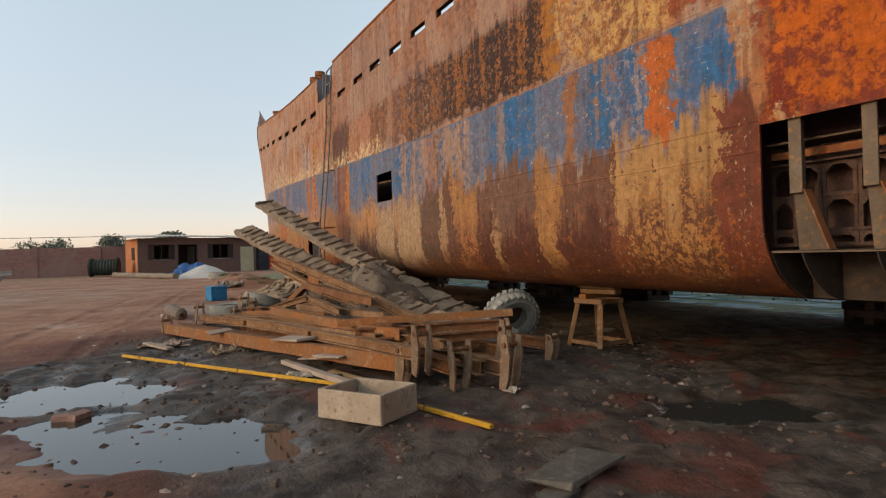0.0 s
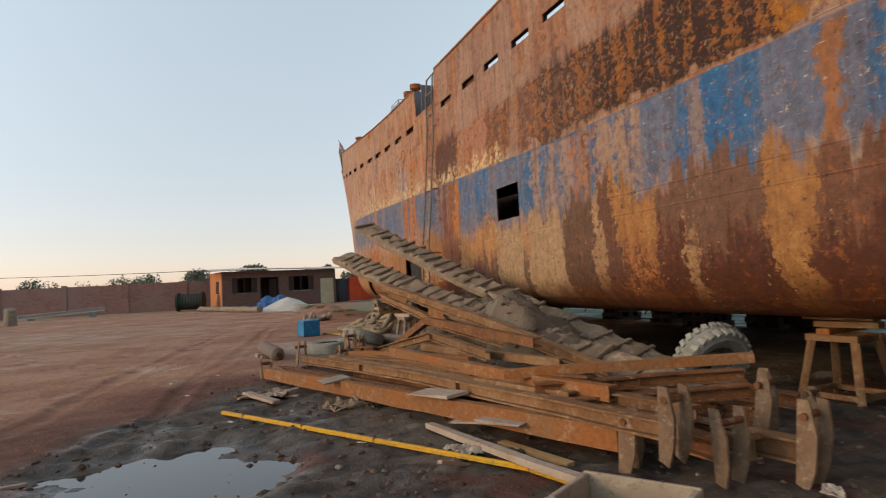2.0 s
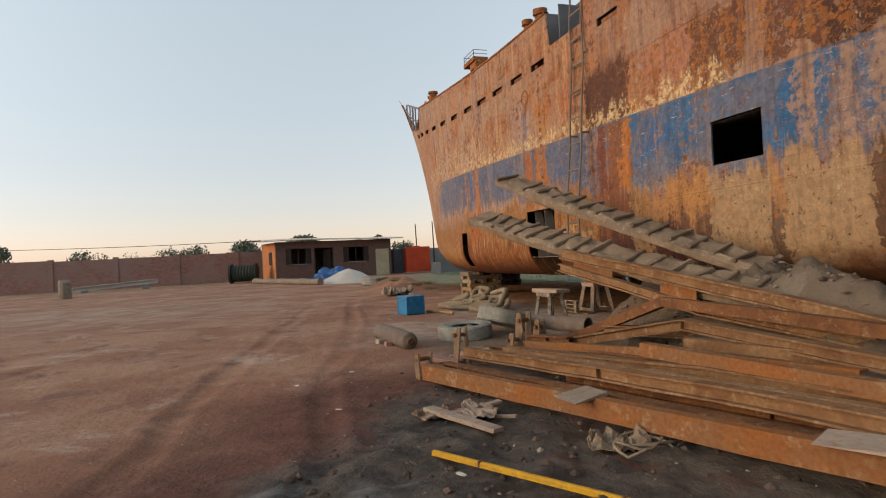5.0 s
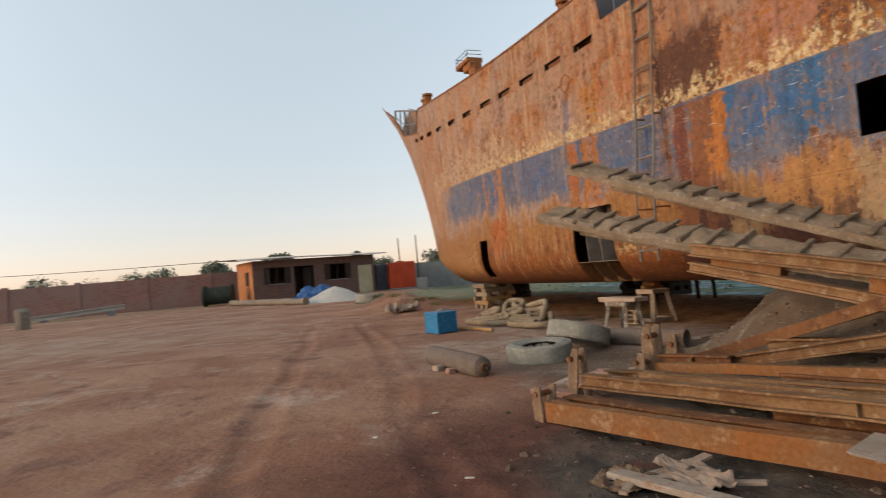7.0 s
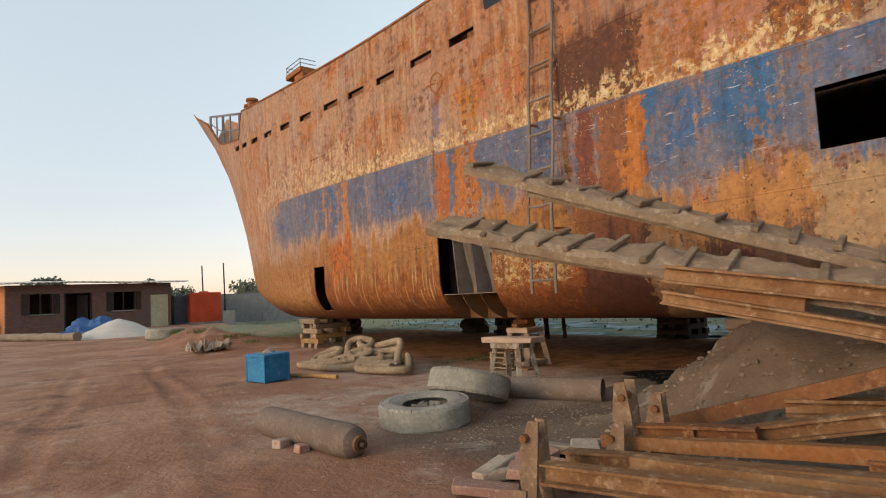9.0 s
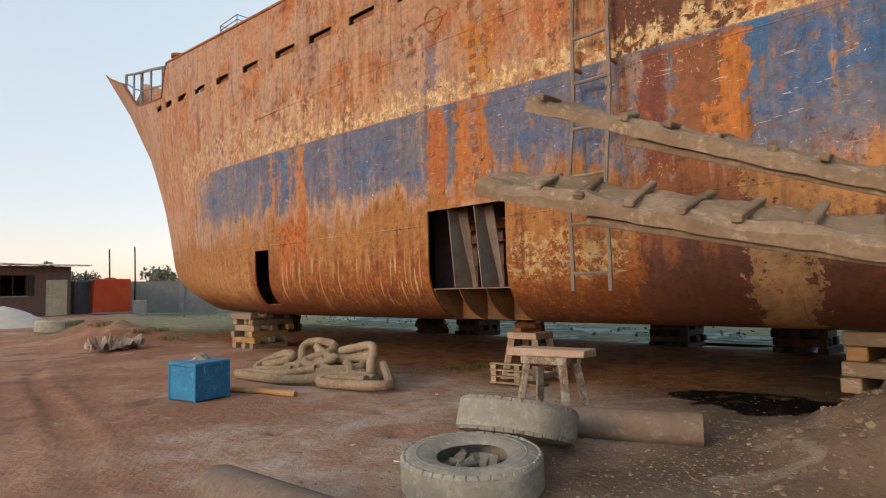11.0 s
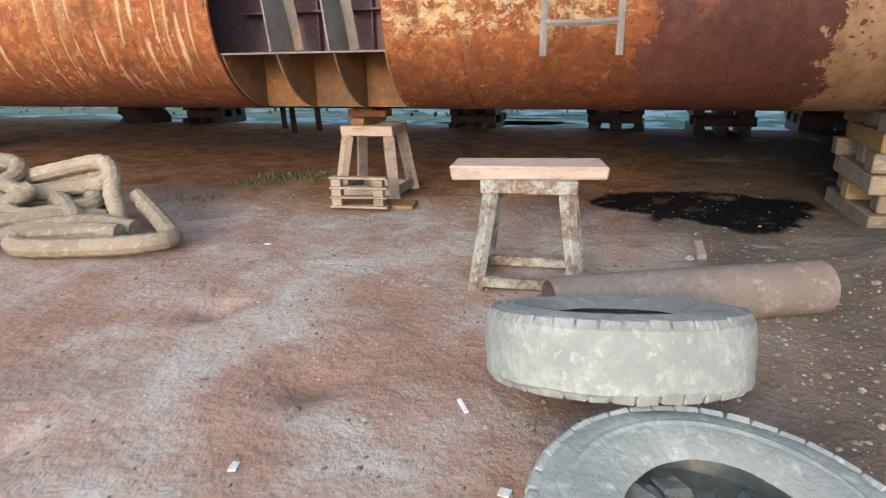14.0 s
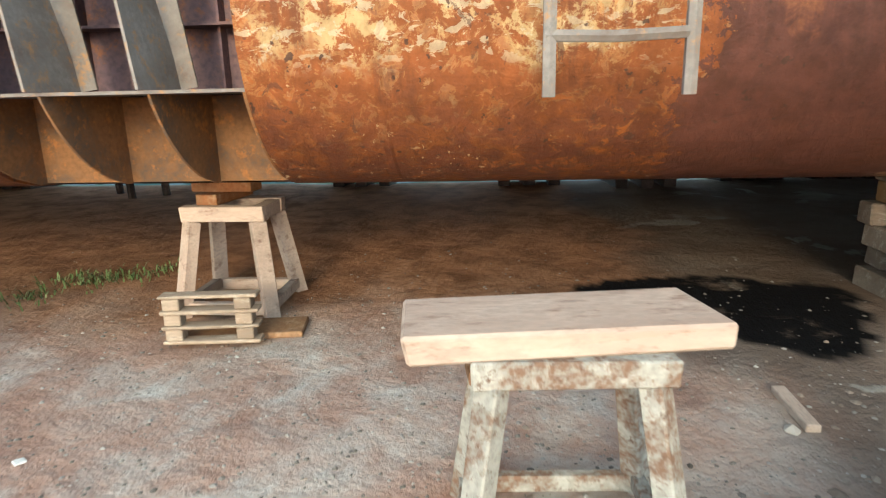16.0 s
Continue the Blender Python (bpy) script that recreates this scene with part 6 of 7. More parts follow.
# ---- tyres ----
def tyre(R, W, rim, at, label, lugs=40, fill=None, seed=1, deep=False):
    t = thing("tyre", label, "tyre", at, "old tyres")
    rng = random.Random(seed)
    prof = [(rim, -W * 0.36), (rim + 0.03, -W * 0.42), (rim + 0.10, -W * 0.49), (R - 0.09, -W * 0.50), (R - 0.03, -W * 0.45), (R, -W * 0.36), (R + 0.004, 0), (R, W * 0.36), (R - 0.03, W * 0.45), (R - 0.09, W * 0.50), (rim + 0.10, W * 0.49), (rim + 0.03, W * 0.42), (rim, W * 0.36),
            (rim + 0.05, W * 0.33), (R - 0.08, W * 0.30), (R - 0.06, 0), (R - 0.08, -W * 0.30), (rim + 0.05, -W * 0.33), (rim, -W * 0.36)]
    bm = bmesh.new()
    lathe(bm, prof, Matrix(), 48, False)
    bmesh.ops.remove_doubles(bm, verts=bm.verts, dist=1e-4)
    for v in bm.verts:
        v.co += v.co.normalized() * 0.012 * fbm(v.co.x * 4, v.co.y * 4, v.co.z * 4 + seed, 3)
    part("tyre_casing", bm, TYRE, t, "", True)
    bm = bmesh.new()
    for k in range(lugs):
        for s in (-1, 1):
            a0 = (k + (0.5 if s > 0 else 0)) * 360 / lugs
            if deep:
                cuboid(bm, (0.05, math.tau * R / lugs * 0.62, W * 0.36), pose(0, 0, 0, 0, 0, a0) @ pose(R - 0.004, 0, s * W * 0.29, s * 14, s * -12, 0), 0.008, 0.004, rng)
                continue
            cuboid(bm, (0.03, math.tau * R / lugs * 0.90, W * 0.15), pose(0, 0, 0, 0, 0, a0) @ pose(R - 0.022, 0, s * W * 0.40, 0, s * -24, 0), 0.006, 0.004, rng)
    tagged(part("tread_ring", bm, TYRE, t), kind="stuff")
    for s in (-1, 1):
        bm = bmesh.new()
        lathe(bm, [(rim + 0.13, s * W * 0.495), (rim + 0.145, s * W * 0.515), (rim + 0.16, s * W * 0.50)], Matrix(), 48, False)
        part("sidewall_rib", bm, TYRE, t, "", True)
    if fill:
        bm = bmesh.new()
        for k in range(44):
            a0, r0 = rng.uniform(0, math.tau), rim * math.sqrt(rng.random()) * 0.98
            cuboid(bm, [rng.uniform(0.05, 0.19) for _ in range(3)], pose(r0 * math.cos(a0), r0 * math.sin(a0), -W * 0.40 + rng.uniform(0, 0.13), rng.uniform(0, 90), rng.uniform(0, 90), rng.uniform(0, 90)), 0.01, 0.035, rng)
        tagged(part("rubble_fill", bm, RUBBLE, t, "broken lumps of earth inside the tyre"), kind="stuff")
    return t


tyre(0.525, 0.275, 0.265, pose(-5.985, 16.735, ground_z(-6.0, 16.66) + 0.135, 2, -2, 20), "dusty grey truck tyre lying flat with rubble inside", fill=True)
tyre(0.525, 0.295, 0.265, pose(-5.28, 17.43, ground_z(-5.28, 17.43) + 0.27, 0, 18, 40), "dusty grey truck tyre lying flat beside another", seed=2)
tyre(0.49, 0.31, 0.26, pose(1.17, 10.65, ground_z(1.2, 10.5) + 0.43, 118, 0, 20), "dusty heavy tyre leaning on the girder pile", 26, seed=3, deep=True)
tyre(0.50, 0.28, 0.26, pose(0.75, 10.25, ground_z(0.75, 10.25) + 0.14, 3, 4, 0), "dusty tyre lying under the leaning one", seed=4)
tyre(0.72, 0.42, 0.36, pose(-13.4, 36.2, ground_z(-13.4, 36.2) + 0.2, 0, 2, 0), "old tyre lying on the far yard", seed=5)

# ---- gas tank, pipe, stick ----
def cylinder_tank(a, b, r, label, mat, valve=True, name="gas_tank"):
    a, b = Vector((*a, ground_z(*a) + r - 0.03)), Vector((*b, ground_z(*b) + r - 0.03))
    m = along(a, b)
    L = (b - a).length
    t = thing(name, label, "tank" if valve else "pipe", m)
    bm = bmesh.new()
    if valve:
        prof = [(0.01, -L / 2 - 0.02), (r * 0.55, -L / 2), (r * 0.9, -L / 2 + 0.05), (r, -L / 2 + 0.13), (r * 1.005, -L / 6), (r, L / 5), (r, L / 2 - 0.14), (r * 0.88, L / 2 - 0.05), (r * 0.5, L / 2), (0.01, L / 2 + 0.01)]
        lathe(bm, prof, pose(0, 0, 0, 0, 90, 0), 28)
    else:
        lathe(bm, [(r - 0.02, -L / 2 + 0.35), (r - 0.02, -L / 2), (r, -L / 2), (r * 1.01, 0), (r, L / 2), (r - 0.02, L / 2), (r - 0.02, L / 2 - 0.35)], pose(0, 0, 0, 0, 90, 0), 28)
    part("tank_shell" if valve else "pipe_shell", bm, mat, t, "", True)
    if valve:
        bm = bmesh.new()
        lathe(bm, [(0.05, L / 2 - 0.02), (0.05, L / 2 + 0.05), (0.025, L / 2 + 0.05), (0.025, L / 2 + 0.11)], pose(0, 0, 0, 0, 90, 0), 12)
        part("valve", bm, DARK, t)
        bm = bmesh.new()
        lathe(bm, [(r * 0.46, L / 2 - 0.002), (r * 0.48, L / 2 + 0.010), (0.075, L / 2 + 0.02), (0.075, L / 2 + 0.035)], pose(0, 0, 0, 0, 90, 0), 20)
        part("neck_ring", bm, BEAM_TAN, t, "yellowed neck of the cylinder", True)
    return t


cylinder_tank((-7.80, 17.05), (-6.82, 15.62), 0.165, "dusty brown gas cylinder lying on the red earth", TANKBROWN)
cylinder_tank((-4.86, 18.02), (-3.62, 17.02), 0.155, "rust-brown steel pipe lying behind the tyres", TANKBROWN, False, "steel_pipe")
bm = bmesh.new()
tube(bm, [(-7.76, 21.9, ground_z(-7.76, 21.9) + 0.04), (-7.3, 21.5, ground_z(-7.3, 21.5) + 0.045), (-6.88, 21.06, ground_z(-6.88, 21.06) + 0.04)], [0.045, 0.04, 0.042], 8, 0.004)
tagged(mesh_of("wooden_stick", bm, TIMBER, None, True), "peeled wooden stick beside the blue box", "stick")

# ---- blue box ----
box = thing("tool_chest", "worn blue steel tool chest on the red earth", "chest", pose(-8.13, 21.50, ground_z(-8.13, 21.5), 0, 0, 40))
bm = bmesh.new()
cuboid(bm, (0.54, 0.56, 0.46), pose(0, 0, 0.24), 0.012)
part("chest_body", bm, BLUEBOX, box)
bm = bmesh.new()
cuboid(bm, (0.57, 0.59, 0.055), pose(0, 0, 0.49, 1, -1, 0), 0.012)
part("chest_lid", bm, BLUEBOX, box)
for s in (-0.12, 0.14):
    bm = bmesh.new()
    cuboid(bm, (0.05, 0.02, 0.09), pose(s, -0.295, 0.43), 0.004)
    part("hasp", bm, BLUEBOX, box)
bm = bmesh.new()
cuboid(bm, (0.02, 0.40, 0.055), pose(0.278, 0.02, 0.40), 0.004)
part("chest_slot", bm, DARK, box)
for x, y in ((-1, -1), (-1, 1), (1, -1), (1, 1)):
    bm = bmesh.new()
    cuboid(bm, (0.035, 0.035, 0.50), pose(x * 0.262, y * 0.272, 0.25), 0.004)
    part("corner_angle", bm, BLUEBOX, box)
bm = bmesh.new()
lump(bm, (0.13, 0.10, 0.10), pose(0, 0, 0.515), 6, 0.6, 4.0)
o = mesh_of("rag", bm, CLOTH, None, True)
o.matrix_world = pose(-8.13, 21.55, ground_z(-8.13, 21.5), 0, 0, 40)
tagged(o, "crumpled rag on the blue chest", "rag")

# ---- rope ----
rope = thing("rope_heap", "thick grubby mooring rope in a loose heap", "rope", pose(-6.45, 22.45, ground_z(-6.45, 22.45), 0, 0, 128))


def rope_strand(*knots, r=0.074):
    """A laid rope gliding through the knots."""
    k = [Vector((-1.18 * x, 1.15 * y + 0.25, 1.22 * z)) for x, y, z in knots]
    k = [2 * k[0] - k[1]] + k + [2 * k[-1] - k[-2]]
    pts = []
    for a, b, c, d in zip(k, k[1:], k[2:], k[3:]):
        for i in range(10):
            t = i / 10
            pts.append(0.5 * (2 * b + (c - a) * t + (2 * a - 5 * b + 4 * c - d) * t * t + (3 * b - a - 3 * c + d) * t ** 3))
    bm = bmesh.new()
    tube(bm, pts, [r * (1 + 0.06 * math.sin(i * 1.9)) for i in range(len(pts))], 10)
    part("rope_strand", bm, ROPE, rope, "", True)


rope_strand((-0.35, -0.2, 0.10), (-0.45, -0.4, 0.22), (-0.63, -0.6, 0.36), (-0.6, -0.7, 0.44), (-0.4, -0.75, 0.46), (-0.15, -0.75, 0.42), (-0.1, -0.6, 0.34), (-0.3, -0.35, 0.24), (-0.1, -0.25, 0.19), (0.1, -0.35, 0.24), (0.2, -0.45, 0.32))
rope_strand((-0.42, -0.7, 0.40), (-0.3, -0.6, 0.36), (-0.1, -0.55, 0.30), (0.1, -0.5, 0.26), (0.4, -0.65, 0.27), (0.58, -0.7, 0.30), (0.5, -0.85, 0.34), (0.2, -0.85, 0.30), (-0.1, -0.85, 0.26))
rope_strand((-0.1, -0.75, 0.32), (0.2, -0.78, 0.38), (0.5, -0.78, 0.43), (0.66, -0.68, 0.38), (0.74, -0.52, 0.24), (0.85, -0.38, 0.14), (0.95, -0.2, 0.08))
rope_strand((0.85, -0.65, 0.20), (1.1, -0.42, 0.12), (1.3, -0.2, 0.08), (1.42, -0.02, 0.07), (1.3, 0.12, 0.07), (1.0, 0.2, 0.07), (0.55, 0.22, 0.07), (0.48, 0.1, 0.10), (0.8, -0.03, 0.10), (1.1, -0.02, 0.10))
rope_strand((1.1, -0.15, 0.09), (0.8, -0.2, 0.12), (0.5, -0.08, 0.12), (0.3, 0.08, 0.09), (0.0, 0.2, 0.07), (-0.4, 0.24, 0.07), (-0.8, 0.2, 0.07), (-1.2, 0.15, 0.07))
rope_strand((-0.45, -0.2, 0.12), (-0.7, -0.08, 0.12), (-1.0, -0.08, 0.10), (-1.14, -0.2, 0.14), (-1.1, -0.4, 0.22), (-0.9, -0.5, 0.29), (-0.68, -0.45, 0.28), (-0.62, -0.3, 0.24), (-0.82, -0.2, 0.19), (-1.0, -0.18, 0.16))
rope_strand((-0.9, -0.4, 0.08), (-0.4, -0.3, 0.08), (0.2, -0.4, 0.12), (0.6, -0.3, 0.12), (0.95, -0.3, 0.08))
rope_strand((-0.5, 0.05, 0.08), (0.0, -0.1, 0.12), (0.4, -0.22, 0.15), (0.8, -0.4, 0.10))
rope_strand((-0.7, -0.65, 0.08), (0.0, -0.7, 0.12), (0.5, -0.6, 0.14), (0.7, -0.75, 0.10))
rope_strand((-1.0, -0.6, 0.07), (-0.6, -0.25, 0.14), (-0.15, -0.45, 0.22), (0.25, -0.2, 0.16), (0.6, -0.45, 0.18), (0.4, -0.7, 0.20), (0.0, -0.5, 0.16))
rope_strand((-0.75, -0.35, 0.10), (-0.3, -0.55, 0.18), (0.1, -0.65, 0.20), (0.45, -0.4, 0.20), (0.65, -0.15, 0.12), (0.3, -0.02, 0.10))
rope_strand((-1.3, 0.08, 0.07), (-0.9, 0.04, 0.10), (-0.5, 0.06, 0.10), (-0.2, 0.0, 0.13), (0.15, -0.12, 0.19), r=0.062)

# ---- trestles, stool, cribs, pallet ----
def trestle(m, w, d, h, leg, mat, label, name="timber_trestle", cap=0.0, low=True, cat="trestle"):
    """Four splayed legs under a frame."""
    t = thing(name, label, cat, m)
    rng = random.Random(int(h * 100))
    tw, td = w * 0.72, d * 0.62
    for x in (-1, 1):
        for y in (-1, 1):
            bar((x * w / 2, y * d / 2, -0.03), (x * tw / 2, y * td / 2, h - leg), leg, leg * 0.85, mat, "leg", t, 0.004)
    for y in (-1, 1):
        bar((-tw / 2 - 0.06, y * td / 2, h - leg / 2), (tw / 2 + 0.06, y * td / 2, h - leg / 2), leg * 0.9, leg, mat, "top_rail", t, 0.004)
    for x in (-1, 1):
        bar((x * tw / 2, -td / 2 + leg * 0.46, h - leg / 2 - 0.004), (x * tw / 2, td / 2 - leg * 0.46, h - leg / 2 - 0.004), leg * 0.9, leg * 0.9, mat, "top_rail", t)
    if low:
        for y in (-1, 1):
            bar((-w / 2 * 0.93, y * d / 2 * 0.93, leg * 0.6), (w / 2 * 0.93, y * d / 2 * 0.93, leg * 0.6), leg * 0.6, leg * 0.8, mat, "stretcher", t)
        for x in (-1, 1):
            bar((x * w / 2 * 0.96, -d / 2 * 0.9, leg * 0.75), (x * w / 2 * 0.96, d / 2 * 0.9, leg * 0.75), leg * 0.6, leg * 0.75, mat, "stretcher", t)
    z = h
    while z < cap - 0.03:
        k = min(0.075, cap - z)
        bm = bmesh.new()
        cuboid(bm, (w * rng.uniform(0.5, 1.25), 0.16, k), pose(rng.uniform(-0.1, 0.1), rng.uniform(-0.12, 0.12), z + k / 2 + 0.002, 0, 0, rng.choice((0, 90)) + rng.uniform(-8, 8)), 0.006)
        part("packing_block", bm, TIMBER if rng.random() < 0.5 else BEAM_ORANGE, t)
        z += k
    return t


def ship_pose(u, v, turn=0.0):
    p = from_ship(u, v)
    return pose(p.x, p.y, ground_z(p.x, p.y), 0, 0, SHIP_YAW + turn)


gz = lambda u, v: ground_z(*from_ship(u, v)[:2])
trestle(pose(2.60, 10.18, ground_z(2.6, 10.18), 0, 0, -60), 0.74, 0.70, 0.78, 0.085, BEAM_TAN, "brown timber trestle propping the hull", cap=BOTTOM - ground_z(2.6, 10.18))
trestle(ship_pose(8.66, 1.45), 0.64, 0.62, 0.76, 0.105, PALETIMBER, "pale timber trestle propping the hull beside a pallet", cap=BOTTOM - gz(8.66, 1.45))
st = trestle(ship_pose(6.64, -0.93, 3), 0.64, 0.46, 0.69, 0.08, FLAKED, "brown work stool with flaking white paint", "work_stool", cat="stool")
bm = bmesh.new()
cuboid(bm, (0.94, 0.37, 0.078), Matrix(), 0.010, 0.010, random.Random(2))
o = mesh_of("timber_slab", bm, PALETIMBER)
o.matrix_world = pose(-4.30, 18.57, ground_z(-4.3, 18.57) + 0.69 + 0.043, 0, 0, -55)
tagged(o, "thick pale sawn timber slab resting on the stool", "timber")
bm = bmesh.new()
cuboid(bm, (0.34, 0.14, 0.05), Matrix(), 0.006)
o = mesh_of("board", bm, BEAM_TAN)
o.matrix_world = pose(-4.36, 18.66, ground_z(-4.3, 18.57) + 0.664 - 0.075, 0, 0, -55)
tagged(o, "reddish offcut board under the timber slab", "board")


def crib(u0, u1, v0, v1, top, mat, label, seed):
    """Sleepers laid crosswise up to the hull."""
    rng = random.Random(seed)
    m = ship_pose((u0 + u1) / 2, (v0 + v1) / 2)
    t = thing("timber_crib", label, "timber stack", m, "cribs under the hull")
    lw, lv = u1 - u0, v1 - v0
    z, k = -0.02, 0
    H = top - m.translation.z
    n = max(3, round(H / 0.15))
    h = (H + 0.02) / n
    for k in range(n):
        cnt = 3
        for i in range(cnt):
            s = (i / (cnt - 1) - 0.5)
            if k % 2:
                a, sz = (0, s * (lv - 0.2)), (lw * rng.uniform(0.85, 1.12), 0.19, h - 0.003)
            else:
                a, sz = (s * (lw - 0.2), 0), (0.19, lv * rng.uniform(0.85, 1.12), h - 0.003)
            bm = bmesh.new()
            cuboid(bm, sz, pose(a[0] + rng.uniform(-0.04, 0.04), a[1] + rng.uniform(-0.04, 0.04), z + h * (k + 0.5), 0, 0, rng.uniform(-4, 4)), 0.012, 0.006, rng)
            part("sleeper", bm, mat if rng.random() < 0.85 or mat is DARK else TIMBER, t)
    return t


crib(16.7, 17.75, 0.85, 1.95, BOTTOM, WEATHERED, "stack of crossed timber sleepers under the bow", 1)
crib(3.05, 4.15, 0.72, 1.85, BOTTOM, WEATHERED, "stack of pale timber sleepers under the hull", 2)
# far stacks coloured near-black for hull shade; they also block light from behind
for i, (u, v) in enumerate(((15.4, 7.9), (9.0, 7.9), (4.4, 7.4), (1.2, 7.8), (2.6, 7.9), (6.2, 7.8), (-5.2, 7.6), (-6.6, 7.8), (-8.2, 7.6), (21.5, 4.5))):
    crib(u - 0.5, u + 0.5, v - 0.5, v + 0.5, BOTTOM, DARK, "stack of sleepers under the far side of the hull, darkened for shade", 10 + i)
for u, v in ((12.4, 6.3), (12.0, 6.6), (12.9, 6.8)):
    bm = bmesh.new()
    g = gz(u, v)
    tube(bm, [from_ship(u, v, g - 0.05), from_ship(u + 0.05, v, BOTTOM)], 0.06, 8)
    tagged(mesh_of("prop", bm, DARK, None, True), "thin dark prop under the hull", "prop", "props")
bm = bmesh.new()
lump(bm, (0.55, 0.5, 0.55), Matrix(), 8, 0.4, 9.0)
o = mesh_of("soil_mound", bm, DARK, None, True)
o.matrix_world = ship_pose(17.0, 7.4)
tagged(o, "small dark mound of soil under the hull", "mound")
pal = thing("pallet", "small slatted timber pallet standing against the trestle", "pallet", pose(-3.77, 20.93, ground_z(-3.77, 20.93), 0, 0, -57))
for k in range(4):
    bar((-0.29, 0, 0.05 + 0.095 * k), (0.29, 0, 0.05 + 0.095 * k), 0.10, 0.022, WEATHERED, "slat", pal, 0.003)
    if k < 3:
        for x in (-0.22, 0.2):
            bar((x - 0.05, 0, 0.098 + 0.095 * k), (x + 0.05, 0, 0.098 + 0.095 * k), 0.09, 0.07, WEATHERED, "block", pal)
bar((-0.34, 0.22, 0.02), (0.5, 0.25, 0.02), 0.28, 0.04, BEAM_TAN, "base_board", pal)

# ---- bricks and litter ----
def brick_at(x, y, rz, z=0.0, tilt=0):
    bm = bmesh.new()
    cuboid(bm, (0.23, 0.11, 0.075), Matrix(), 0.006, 0.004, random.Random(int(x * 100)))
    o = mesh_of("brick", bm, REDBRICK)
    o.matrix_world = pose(x, y, ground_z(x, y) + 0.036 + z, tilt, 0, rz)
    return tagged(o, "loose dusty red brick on the ground", "brick", "loose bricks")


for x, y, s, mt, lb in ((-7.57, 16.30, 1.0, PLATE_PALE, "pale dusty brick wedged against the gas cylinder"), (-7.36, 16.05, 0.6, REDBRICK, "broken red brick beside the gas cylinder")):
    bm = bmesh.new()
    cuboid(bm, (0.21 * s, 0.11, 0.08), Matrix(), 0.008, 0.008, random.Random(int(s * 10)))
    o = mesh_of("brick", bm, mt)
    o.matrix_world = pose(x, y, ground_z(x, y) + 0.034, 3, 4, 62 * s)
    tagged(o, lb, "brick")
brick_at(-4.1, 6.45, 5), brick_at(-3.97, 6.50, 80, 0.0, 8)


def board(x, y, l, w, h, rz, mat, label, z=0.0, tilt=(0, 0), name="board"):
    bm = bmesh.new()
    cuboid(bm, (l, w, h), Matrix(), min(h, w) * 0.12, min(h, w) * 0.12, random.Random(int(abs(x * 1000))))
    o = mesh_of(name, bm, mat)
    o.matrix_world = pose(x, y, ground_z(x, y) + h / 2 - 0.004 + z, *tilt, rz)
    return tagged(o, label, name.replace("_", " "))


for x, y, l, w, rz, mt, z in ((-5.08, 15.10, 0.5, 0.32, -35, PLATE_PALE, 0.0), (-5.39, 14.80, 0.55, 0.3, 25, REDBRICK, 0.02), (-4.85, 14.88, 0.44, 0.30, 70, CLOTH, 0.02), (-5.95, 14.25, 0.62, 0.24, -20, REDBRICK, 0.0), (-5.66, 14.55, 0.72, 0.22, 10, PLATE_PALE, 0.0), (-5.5, 14.22, 0.66, 0.22, -28, REDBRICK, 0.08), (-5.75, 14.72, 0.5, 0.22, 40, CLOTH, 0.0), (-5.28, 14.62, 0.55, 0.2, -60, REDBRICK, 0.0), (-5.35, 14.95, 0.6, 0.18, 20, PLATE_PALE, 0.0)):
    board(x, y, l * 0.82, w * 0.85, 0.075, rz, mt, "broken slab of pinkish masonry beside the pile", z + 0.012, (9 * math.sin(9 * x), 8 * math.cos(7 * y)), "masonry_slab")
board(-6.05, 7.25, 0.34, 0.06, 0.03, 35, PALETIMBER, "pale scrap of wood on the red earth")
board(-3.05, 17.9, 0.36, 0.06, 0.04, 25, PALETIMBER, "pale scrap of wood behind the pipe")
board(-2.0, 7.55, 0.5, 0.05, 0.03, 65, PALETIMBER, "splintered stick leaning near the yellow pole", 0.05, (0, 18))
board(-4.15, 9.35, 0.30, 0.05, 0.02, -30, CLOTH, "pale scrap of wood on the mud")
board(-5.30, 11.10, 1.15, 0.13, 0.05, -44, PLATE_PALE, "dusty board among litter at the pile's foot", 0.02)
for x, y, l, w, rz in ((-5.45, 11.55, 0.55, 0.07, 20), (-5.30, 11.38, 0.62, 0.06, -8), (-5.15, 11.62, 0.50, 0.08, 35), (-4.95, 11.30, 0.46, 0.05, -25), (-5.62, 11.30, 0.30, 0.06, 60)):
    board(x, y, l, w, 0.022, rz, PALETIMBER, "splintered dusty plank at the foot of the pile", 0.03, (4, -6), "broken_plank")
board(-1.3, 8.0, 1.0, 0.10, 0.04, -52, TIMBER, "broken board under the pile", 0.0)


def crumple(x, y, size, mat, label, seed, name="plastic_sheet", h=0.10):
    bm = bmesh.new()
    n = 14
    rows = []
    for i in range(n + 1):
        row = []
        for j in range(n + 1):
            px, py = (i / n - 0.5) * size[0], (j / n - 0.5) * size[1]
            k = 1 + 0.35 * fbm(px * 3 + seed, py * 3, seed, 3)
            row.append(bm.verts.new((px * k, py * k, 0.02 + h * abs(noise.fractal(Vector((px * 6, py * 6, seed)), 0.7, 2.0, 4)))))
        rows.append(row)
    for i in range(n):
        for j in range(n):
            bm.faces.new((rows[i][j], rows[i + 1][j], rows[i + 1][j + 1], rows[i][j + 1]))
    o = mesh_of(name, bm, mat)
    o.modifiers.new("thickness", "SOLIDIFY").thickness = 0.006
    o.matrix_world = on_ground(x, y, seed * 40)
    return tagged(o, label, name.replace("_", " "))


